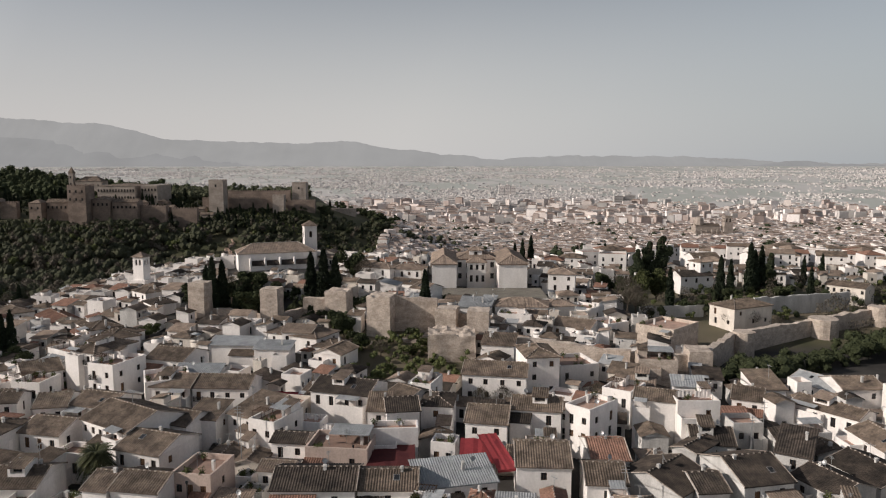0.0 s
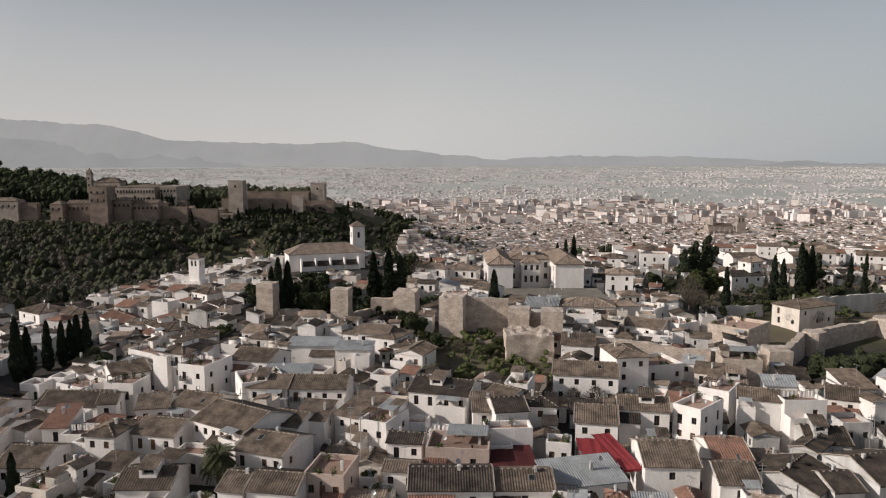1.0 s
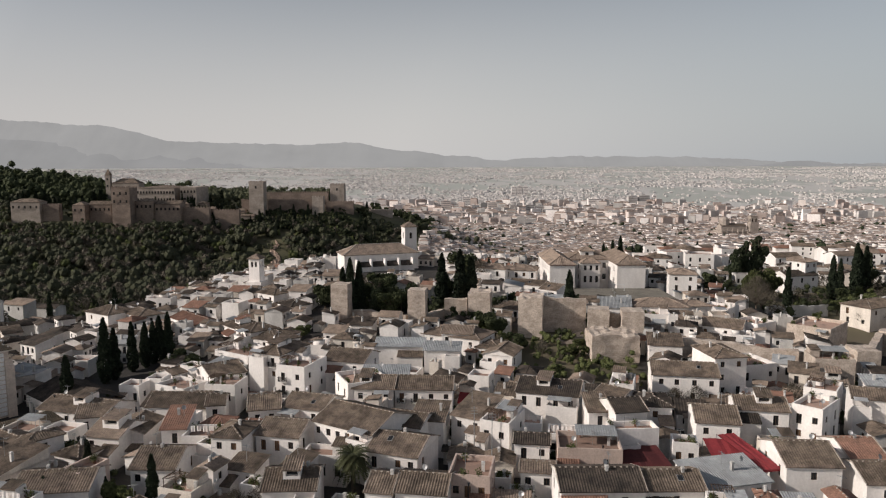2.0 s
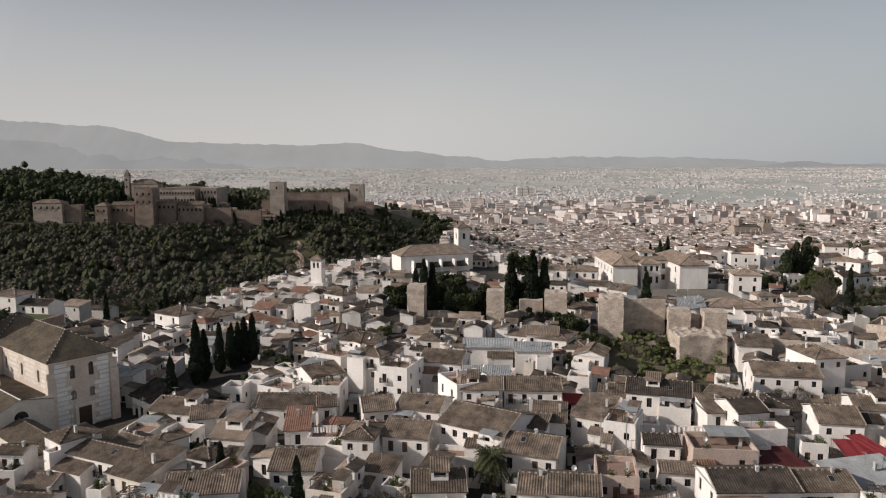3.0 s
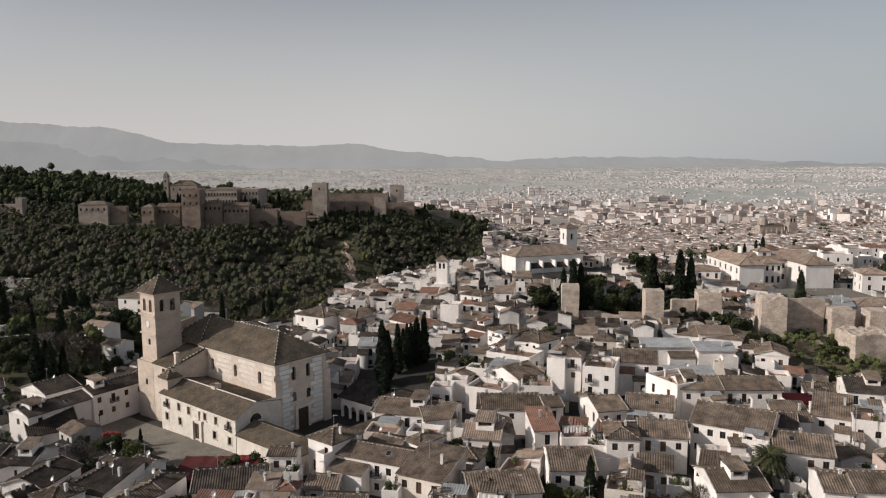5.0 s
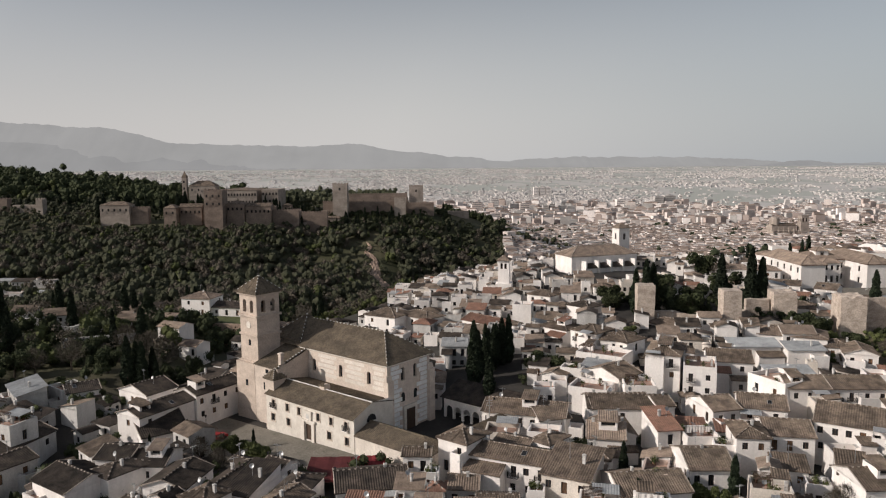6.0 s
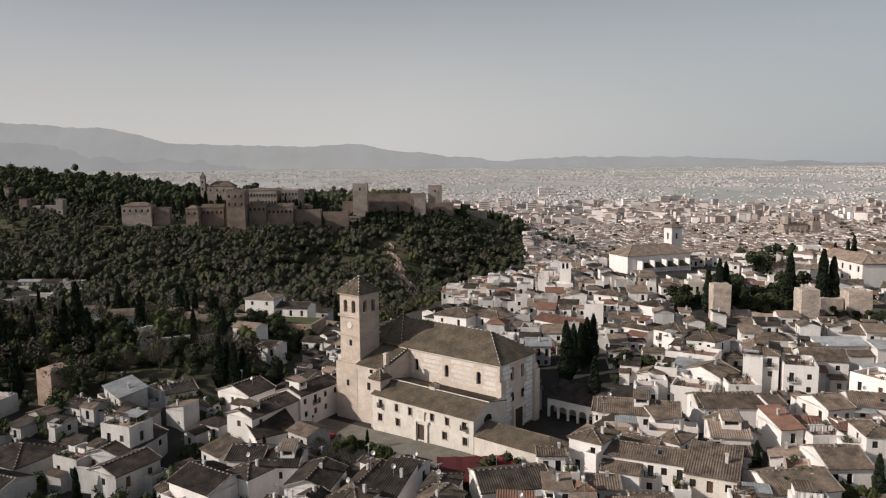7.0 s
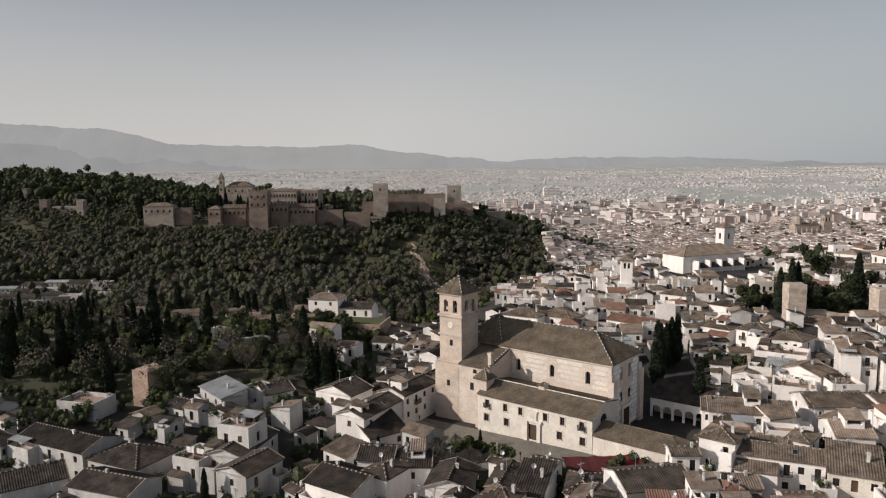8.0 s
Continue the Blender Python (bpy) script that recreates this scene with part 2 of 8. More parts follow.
def roof_mesh(kind, w, d, z, rh, axis="x", over=0.35, step=0.2, caps=True):
    """The tiled roof of a house w wide and d deep with eaves at z: gable, hip or shed. Slot 0 tiles, slot 1 mortar, slot 2 gable wall."""
    bm = bmesh.new()
    o = over
    if kind == "shed":
        drop = 0.0
        tiled_slope(bm, (-o, -o, z + 0.05), (w + o, -o, z + 0.05), (0, d + 2 * o, rh), step=step)
        for x in (0.0, w):
            quad(bm, (x, 0, z - 0.3), (x, d, z - 0.3), (x, d, z + rh * 0.93), (x, 0, z + 0.02), mat=2)
        quad(bm, (0, d, z - 0.3), (w, d, z - 0.3), (w, d, z + rh * 0.93), (0, d, z + rh * 0.93), mat=2)
    elif kind == "gable":
        turn = axis == "y"
        a, b = (d, w) if turn else (w, d)
        tr = (lambda p: (w - p[1], p[0], p[2])) if turn else (lambda p: p)
        tv = (lambda p: (-p[1], p[0], p[2])) if turn else (lambda p: p)
        half = b / 2 + o
        tiled_slope(bm, tr((-o, -o, z + 0.05)), tr((a + o, -o, z + 0.05)), tv((0, half, rh)), step=step)
        tiled_slope(bm, tr((a + o, b + o, z + 0.05)), tr((-o, b + o, z + 0.05)), tv((0, -half, rh)), step=step)
        for x in (0.0, a):
            pts = [tr((x, 0, z - 0.2)), tr((x, b, z - 0.2)), tr((x, b, z + 0.05)), tr((x, b / 2, z + rh * 0.97)), tr((x, 0, z + 0.05))]
            bm.faces.new([bm.verts.new(p) for p in pts]).material_index = 2
        if caps:
            for x in (0.1 - o, a + o - 0.1):
                for y0 in (-o, b + o):
                    ridge(bm, tr((x, y0, z + 0.1)), tr((x, b / 2, z + rh + 0.1)), r=0.09, mat=1, step=1.5)
            ridge(bm, tr((-o, b / 2, z + rh + 0.08)), tr((a + o, b / 2, z + rh + 0.08)), mat=1, other=0)
    else:
        w2, d2 = w + 2 * o, d + 2 * o
        h = min(w2, d2) / 2
        e = z + 0.05
        tiled_slope(bm, (-o, -o, e), (w + o, -o, e), (0, h, rh), h, h, step=step)
        tiled_slope(bm, (w + o, d + o, e), (-o, d + o, e), (0, -h, rh), h, h, step=step)
        tiled_slope(bm, (w + o, -o, e), (w + o, d + o, e), (-h, 0, rh), h, h, step=step)
        tiled_slope(bm, (-o, d + o, e), (-o, -o, e), (h, 0, rh), h, h, step=step)
        if caps:
            t = e + rh + 0.06
            ends = [(h - o, h - o, t), (w + o - h, d + o - h, t)]
            for cx, cy, ap in ((-o, -o, ends[0]), (w + o, d + o, ends[1]), (w + o, -o, ends[1] if w2 >= d2 else ends[0]), (-o, d + o, ends[0] if w2 >= d2 else ends[1])):
                ridge(bm, (cx, cy, e + 0.06), ap, r=0.14, mat=1, other=0)
            if (Vector(ends[0]) - Vector(ends[1])).length > 0.3:
                ridge(bm, ends[0], ends[1], mat=1, other=0)
    return bm


WINDOWS = {}


def window_meshes(w, h, shut=False):
    """Frame and pane, or closed shutters, of a window of that size, in its own plane, facing -y."""
    key = (round(w, 2), round(h, 2), shut)
    if key not in WINDOWS:
        bm = bmesh.new()
        t = 0.09
        for a in ((0, 0, t, h), (w - t, 0, w, h), (t, 0, w - t, t), (t, h - t, w - t, h), (w / 2 - t / 2, t, w / 2 + t / 2, h - t)):
            box(bm, a[0], 0.04, a[1], a[2], 0.12, a[3])
        pane = bmesh.new()
        if shut:
            # one closed roller blind with ribbed slats
            n = int((h - 2 * t) / 0.1)
            rows = [[pane.verts.new((x, 0.09 - 0.03 * (k % 2), t + (h - 2 * t) * k / n)) for x in (t, w - t)] for k in range(n + 1)]
            for p, q in zip(rows, rows[1:]):
                pane.faces.new((p[0], p[1], q[1], q[0]))
        else:
            quad(pane, (t, 0.09, t), (w - t, 0.09, t), (w - t, 0.09, h - t), (t, 0.09, h - t))
        WINDOWS[key] = (mesh_of("window", bm, frame_wood), mesh_of("shutter" if shut else "pane", pane, shutter_mat if shut else dark_glass))
    return WINDOWS[key]


def put_window(parent, m, w, h, fine=True, shut=False):
    f, g = window_meshes(w, h, shut)
    wi = part("window", f, None, parent)
    wi.matrix_parent_inverse = Matrix()
    wi.matrix_basis = m
    if fine:
        part("shutter" if shut else "pane", g, None, wi)
    else:
        pa = part("pane", g, None, parent)
        pa.matrix_basis = m
    return wi


# ---------------------------------------------------------------- ground
def ramp01(a, b, v):
    t = np.clip((np.asarray(v, float) - a) / (b - a), 0, 1)
    return t * t * (3 - 2 * t)


def ground_z(x, y):
    """Height of the ground: the old quarter's hill, the river valley, the fortress hill and the plain that climbs to the mountains."""
    x, y = np.asarray(x, float), np.asarray(y, float)
    z = np.where(x < -150, (x + 150) * 0.06, 0.0)
    z = np.maximum(z, -4.6)
    z = z + 6.5 * ramp01(150, 212, y) * ramp01(-150, -60, x) * (1 - ramp01(35, 80, x))
    z = z + 3.0 * ramp01(198, 225, y) * ramp01(40, 80, x)
    z = z + 6.0 * np.exp(-((x + 75) ** 2 + (y - 290) ** 2) / 2 / 55.0 ** 2)
    z = z + (5.0 * ramp01(138, 156, y) + 3.0 * ramp01(172, 178, y)) * (1 - ramp01(-215, -195, x))
    z = z * (1 - ramp01(420, 700, y))
    # down to the river on one side and to the lower town on the other
    valley = -38.0 * ramp01(200, 480, y) * (1 - ramp01(-190, -120, x)) - 62.0 * ramp01(300, 480, y) * ramp01(-190, -120, x)
    town = -58.0 * ramp01(300, 900, y)
    valley = valley + (-58.0 - valley) * ramp01(780, 1050, y)
    side = ramp01(-40, 90, x - 0.10 * (y - 300))
    z = z + valley * (1 - side) + town * side
    # fortress hill
    crest = np.exp(-np.maximum(0, x + 150 - 0.12 * (y - 700)) ** 2 / 2 / 98.0 ** 2)
    late = 55.0 * ramp01(-290, -235, x)
    hill = ramp01(488, 725, y - late) * (1 - ramp01(1000, 1350, y)) * crest
    hill = hill * (1 - 0.85 * ramp01(800, 930, y) * ramp01(-190, -120, x))
    z = z * (1 - hill) + (10.0 - 7.0 * ramp01(-140, -100, x)) * hill
    z = z + 30.0 * ramp01(-380, -720, x) * ramp01(600, 900, y) * (1 - ramp01(1300, 1900, y))
    # the plain climbs towards the mountains
    z = z + np.where(y > 900, ramp01(1250, 3100, y) * 60.0 + ramp01(2900, 4700, y) * 25.0, 0.0) * (1 - hill)
    return z


def gz(x, y):
    return float(ground_z(x, y))


def grid_mesh(name, xs, ys, zf, mat):
    gx, gy = np.meshgrid(xs, ys)
    vz = zf(gx, gy)
    verts = np.stack([gx.ravel(), gy.ravel(), vz.ravel()], 1)
    nx, ny = len(xs), len(ys)
    i = np.arange(nx * ny).reshape(ny, nx)
    faces = np.stack([i[:-1, :-1].ravel(), i[:-1, 1:].ravel(), i[1:, 1:].ravel(), i[1:, :-1].ravel()], 1)
    me = bpy.data.meshes.new(name)
    me.from_pydata(verts.tolist(), [], faces.tolist())
    for p in me.polygons:
        p.use_smooth = True
    me.materials.append(mat)
    return new(name, me)


def ground_material():
    m = material("town_ground", (0.058, 0.053, 0.048), (0.036, 0.033, 0.031), scale=0.15, fine=2.0, bump=0.4)
    n, l = m.node_tree.nodes, m.node_tree.links
    p = n["Principled BSDF"]
    town = p.inputs["Base Color"].links[0].from_socket
    geo = n.new("ShaderNodeNewGeometry")
    sep = n.new("ShaderNodeSeparateXYZ")
    l.new(geo.outputs["Position"], sep.inputs[0])
    # wooded earth on the slopes, fields on the far plain
    def blend(fac, old, col):
        mx = n.new("ShaderNodeMix")
        mx.data_type = "RGBA"
        l.new(fac, mx.inputs[0])
        l.new(old, mx.inputs[6])
        if isinstance(col, tuple):
            mx.inputs[7].default_value = (*col, 1)
        else:
            l.new(col, mx.inputs[7])
        return mx.outputs[2]

    def rng(sock, a, b):
        r = n.new("ShaderNodeMapRange")
        r.inputs[1].default_value, r.inputs[2].default_value = a, b
        l.new(sock, r.inputs[0])
        return r.outputs[0]

    def mul(a, b):
        q = n.new("ShaderNodeMath")
        q.operation = "MULTIPLY"
        l.new(a, q.inputs[0])
        l.new(b, q.inputs[1])
        return q.outputs[0]

    wood = mul(rng(sep.outputs[0], -150, -215), rng(sep.outputs[1], 160, 185))
    wood_b = mul(rng(sep.outputs[0], 40, -90), rng(sep.outputs[1], 330, 420))
    most = n.new("ShaderNodeMath")
    most.operation = "MAXIMUM"
    l.new(wood, most.inputs[0])
    l.new(wood_b, most.inputs[1])
    wood = most.outputs[0]
    wood = mul(wood, rng(sep.outputs[1], 1500, 1100))
    noise_w = n.new("ShaderNodeTexNoise")
    noise_w.inputs["Scale"].default_value, noise_w.inputs["Detail"].default_value = 0.02, 6
    l.new(geo.outputs["Position"], noise_w.inputs["Vector"])
    earth = blend(rng(noise_w.outputs[0], 0.35, 0.7), n.new("ShaderNodeRGB").outputs[0], (0.125, 0.112, 0.068))
    for node in n:
        if node.bl_idname == "ShaderNodeRGB":
            node.outputs[0].default_value = (0.045, 0.05, 0.025, 1)
    col = blend(wood, town, earth)
    lawn = mul(mul(rng(sep.outputs[0], 60, 70), rng(sep.outputs[1], 203, 210)), rng(sep.outputs[1], 345, 330))
    green = blend(rng(noise_w.outputs[0], 0.40, 0.60), earth, (0.15, 0.125, 0.088))
    col = blend(lawn, col, green)
    bank = mul(mul(rng(sep.outputs[0], -34, -30), rng(sep.outputs[0], 8, 5)), mul(rng(sep.outputs[1], 166, 172), rng(sep.outputs[1], 206, 200)))
    col = blend(bank, col, green)
    cells = n.new("ShaderNodeTexVoronoi")
    cells.inputs["Scale"].default_value = 0.016
    sq = n.new("ShaderNodeVectorMath")
    sq.operation = "MULTIPLY"
    sq.inputs[1].default_value = (1.0, 0.55, 0)
    l.new(geo.outputs["Position"], sq.inputs[0])
    l.new(sq.outputs[0], cells.inputs["Vector"])
    csep = n.new("ShaderNodeSeparateColor")
    l.new(cells.outputs["Color"], csep.inputs[0])
    # patchwork of fields, lifted pale to put the distance haze into their colour
    hazy_field = n.new("ShaderNodeValToRGB")
    e = hazy_field.color_ramp.elements
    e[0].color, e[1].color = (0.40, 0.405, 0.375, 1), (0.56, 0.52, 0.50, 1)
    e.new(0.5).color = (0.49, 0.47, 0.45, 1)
    hazy_field.color_ramp.interpolation = "CONSTANT"
    l.new(csep.outputs[0], hazy_field.inputs[0])
    col = blend(rng(sep.outputs[1], 1250, 1700), col, hazy_field.outputs[0])
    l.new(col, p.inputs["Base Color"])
    return m


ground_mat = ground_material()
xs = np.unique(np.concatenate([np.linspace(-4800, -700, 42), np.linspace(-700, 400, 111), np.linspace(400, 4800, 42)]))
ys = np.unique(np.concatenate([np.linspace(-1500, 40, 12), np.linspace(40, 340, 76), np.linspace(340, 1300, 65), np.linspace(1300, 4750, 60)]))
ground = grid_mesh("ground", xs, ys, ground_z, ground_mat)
tagged(ground, "hilly ground of earth, paving and far fields", "ground", kind="structure")


# ---------------------------------------------------------------- leaves
def leaf_cloud(centres, sizes, rnd, up=0.0):
    """Small leaf-clump triangles at the centres, turned every way."""
    n = len(centres)
    a = rnd.normal(size=(n, 3))
    a /= np.linalg.norm(a, axis=1, keepdims=True)
    a[:, 2] += up
    b = np.cross(a, rnd.normal(size=(n, 3)))
    b /= np.linalg.norm(b, axis=1, keepdims=True)
    s = sizes[:, None]
    v = np.stack([centres + a * s, centres - a * s * 0.6 + b * s * 0.75, centres - a * s * 0.6 - b * s * 0.75], 1).reshape(-1, 3)
    return v


ICO = []


def core_tris(centres, radii, rnd, k=0.82):
    """Rough inner masses of a crown, so that no light falls straight through."""
    if not ICO:
        b = bmesh.new()
        bmesh.ops.create_icosphere(b, subdivisions=1, radius=1.0)
        ICO.append(np.array([[v.co[:] for v in f.verts] for f in b.faces]).reshape(-1, 3))
        b.free()
    unit = ICO[0]
    out = []
    for c, r in zip(centres, radii):
        out.append(unit * (r * k * rnd.uniform(0.85, 1.1, 3)) + c)
    return np.concatenate(out)


def mesh_from_tris(name, verts, mat, extra=None):
    me = bpy.data.meshes.new(name)
    n = len(verts) // 3
    me.vertices.add(len(verts))
    me.vertices.foreach_set("co", np.asarray(verts, np.float32).ravel())
    me.loops.add(n * 3)
    me.loops.foreach_set("vertex_index", np.arange(n * 3, dtype=np.int32))
    me.polygons.add(n)
    me.polygons.foreach_set("loop_start", np.arange(0, n * 3, 3, dtype=np.int32))
    me.update(calc_edges=True)
    me.materials.append(mat)
    return me


# ---------------------------------------------------------------- woods
def wood(name, label, spots, mat, seed, leaves, size, squash=1.0, core=0.8):
    r = np.random.default_rng(seed)
    parts_v = []
    for x, y, s in spots:
        z = float(ground_z(x, y))
        nb = 4
        cs = r.normal(size=(nb, 3)) * np.array([0.30, 0.30, 0.22]) * s + np.array([x, y, z + s * 0.62 * squash])
        rs = r.uniform(0.26, 0.42, nb) * s
        which = r.integers(0, nb, leaves)
        d = r.normal(size=(leaves, 3))
        d /= np.linalg.norm(d, axis=1, keepdims=True)
        d[:, 2] *= squash
        c = cs[which] + d * (rs[which] * (0.6 + 0.4 * r.random(leaves)))[:, None]
        parts_v.append(leaf_cloud(c, size * s * (0.6 + 0.8 * r.random(leaves)), r))
        if core:
            parts_v.append(core_tris(cs, rs, r, core))
    ob = new(name, mesh_from_tris(name, np.concatenate(parts_v), mat))
    return tagged(ob, label, "woods", kind="stuff")



# ---------------------------------------------------------------- houses
FOOT = []          # centres and radii of what stands already
CATEGORY = {"gable": "pitched", "hip": "hipped", "shed": "lean-to", "flat": "terraced"}
TILE_WORD = {"brown": "weathered brown tile", "dark": "dark brown tile", "tan": "pale tan tile", "red": "terracotta tile", "metal": "pale sheet metal"}
WALL_WORD = {"white": "whitewashed", "grey": "weathered, shade-toned grey-white", "cream": "cream rendered", "pink": "pinkish rendered", "earth": "bare ochre masonry", "yellow": "ochre rendered"}
CHIMNEYS = []


def chimney_mesh():
    if not CHIMNEYS:
        bm = bmesh.new()
        box(bm, -0.24, -0.20, -1.0, 0.24, 0.20, 0.75)
        box(bm, -0.30, -0.26, 0.75, 0.30, 0.26, 0.83)
        for x in (-0.2, 0.12):
            for y in (-0.16, 0.08):
                box(bm, x, y, 0.83, x + 0.08, y + 0.08, 1.0)
        box(bm, -0.30, -0.26, 1.0, 0.30, 0.26, 1.08, taper=0.08)
        CHIMNEYS.append(mesh_of("chimney", bm, WALL["grey"]))
    return CHIMNEYS[0]


BALCONY = []


def balcony_meshes():
    """The slab of a small balcony, and its railing of upright bars."""
    if not BALCONY:
        bm = bmesh.new()
        box(bm, -0.95, -0.75, -0.12, 0.95, 0.0, 0.0)
        slab = mesh_of("balcony", bm, WALL["white"])
        bm = bmesh.new()
        for o, u, inn, width, n in (((-0.92, -0.72, 0), (1, 0, 0), (0, 1, 0), 1.84, 11), ((0.92, -0.72, 0), (0, 1, 0), (-1, 0, 0), 0.72, 4), ((-0.92, 0, 0), (0, -1, 0), (1, 0, 0), 0.72, 4)):
            holes = [(width * k / n + 0.03, width * (k + 1) / n - 0.03, 0.08, 0.92) for k in range(n)]
            wall_face(bm, o, u, inn, width, 0.0, 1.0, holes, 0.04)
        bmesh.ops.remove_doubles(bm, verts=bm.verts, dist=0.001)
        BALCONY.extend([slab, mesh_of("railing", bm, iron)])
    return BALCONY


COARSE = {}


def coarse_window(w, h):
    key = (round(w, 2), round(h, 2))
    if key not in COARSE:
        bm = bmesh.new()
        t = 0.1
        for a in ((0, 0, t, h), (w - t, 0, w, h), (t, 0, w - t, t), (t, h - t, w - t, h)):
            box(bm, a[0], 0.04, a[1], a[2], 0.1, a[3], bottom=False)
        quad(bm, (t, 0.08, t), (w - t, 0.08, t), (w - t, 0.08, h - t), (t, 0.08, h - t), mat=1)
        COARSE[key] = mesh_of("window", bm, [frame_wood, dark_glass])
    return COARSE[key]


AERIAL = []


def aerial_mesh():
    if not AERIAL:
        bm = bmesh.new()
        box(bm, -0.03, -0.03, -0.5, 0.03, 0.03, 2.6)
        box(bm, -0.7, -0.02, 2.3, 0.7, 0.02, 2.35)
        for k in range(7):
            box(bm, -0.65 + k * 0.21, -0.3, 2.34, -0.63 + k * 0.21, 0.3, 2.37)
        AERIAL.append(mesh_of("aerial", bm, metal_grey))
    return AERIAL[0]


SKYLIGHT, DISH = [], []


def dress_roof(ob, rnd, w, d, h, roof, rh, axis):
    """Aerials, roof lights, pots, tanks and low walls that stand on a roof or terrace."""
    if rnd.random() < 0.5:
        a = part("aerial", aerial_mesh(), None, ob)
        a.matrix_basis = pose(w * rnd.uniform(0.3, 0.7), d * 0.5, h + rh * 0.9, 0, 0, rnd.uniform(0, 180))
    if rnd.random() < 0.3:
        if not DISH:
            bm = bmesh.new()
            bmesh.ops.create_cone(bm, cap_ends=False, segments=12, radius1=0.02, radius2=0.42, depth=0.16, matrix=Matrix.Translation((0, -0.1, 1.1)) @ Matrix.Rotation(radians(65), 4, "X"))
            box(bm, -0.03, -0.03, -0.6, 0.03, 0.03, 1.1)
            DISH.append(mesh_of("satellite_dish", bm, metal_grey))
        a = part("satellite_dish", DISH[0], None, ob)
        a.matrix_basis = pose(w * rnd.uniform(0.2, 0.8), d * 0.5, h + rh * 0.9, 0, 0, rnd.uniform(-40, 40))
    if roof == "gable" and axis == "x" and rnd.random() < 0.3 and w > 6:
        if not SKYLIGHT:
            bm = bmesh.new()
            box(bm, -0.45, -0.6, 0, 0.45, 0.6, 0.14)
            box(bm, -0.38, -0.53, 0.14, 0.38, 0.53, 0.16, mat=1)
            SKYLIGHT.append(mesh_of("roof_light", bm, [metal_grey, dark_glass]))
        s = part("roof_light", SKYLIGHT[0], None, ob)
        k = rnd.uniform(0.35, 0.65)
        s.matrix_basis = pose(w * rnd.uniform(0.25, 0.75), d / 2 * k, h + rh * k + 0.06, math.degrees(math.atan2(rh, d / 2)), 0, 0)
    if roof == "flat":
        for i in range(rnd.randint(2, 5)):
            px, py = rnd.uniform(0.6, w - 0.6), rnd.choice((0.6, d - 0.7, rnd.uniform(0.6, d - 0.6)))
            bm = bmesh.new()
            r = rnd.uniform(0.2, 0.32)
            bmesh.ops.create_cone(bm, cap_ends=True, segments=10, radius1=r * 0.75, radius2=r, depth=0.5, matrix=Matrix.Translation((px, py, h + 0.25)))
            pot = part("plant_pot", bm, TILE["red"], ob)
            g = np.random.default_rng(int(px * 100))
            c = g.normal(size=(90, 3)) * 0.28 + np.array([px, py, h + 0.95])
            tagged(part("plant", mesh_from_tris("plant", leaf_cloud(c, 0.10 + 0.1 * g.random(90), g), LEAF["green"]), None, pot), kind="stuff")
        if rnd.random() < 0.4 and w > 5 and d > 5:
            a, b = rnd.uniform(2.4, 3.4), rnd.uniform(2.2, 3.0)
            bm = bmesh.new()
            box(bm, 0.5, 0.5, h + 2.08, 0.6, 0.75 + b, h + 2.2)
            pergola = part("pergola", bm, frame_wood, ob, "wooden pergola on the terrace")
            for k in range(7):
                bm = bmesh.new()
                box(bm, 0.5, 0.6 + b * k / 6, h + 2.2, 0.5 + a, 0.68 + b * k / 6, h + 2.3)
                part("slat", bm, frame_wood, pergola)
            for x in (0.55, 0.4 + a):
                for y in (0.62, 0.6 + b):
                    bm = bmesh.new()
                    box(bm, x, y, h, x + 0.08, y + 0.08, h + 2.2)
                    part("post", bm, frame_wood, pergola)
        elif rnd.random() < 0.5:
            bm = bmesh.new()
            bmesh.ops.create_cone(bm, cap_ends=True, segments=14, radius1=0.5, radius2=0.5, depth=1.1, matrix=Matrix.Translation((w - 1.0, d - 1.0, h + 0.75)))
            box(bm, w - 1.5, d - 1.5, h, w - 0.5, d - 0.5, h + 0.2)
            part("water_tank", bm, metal_grey, ob, "small grey water tank")


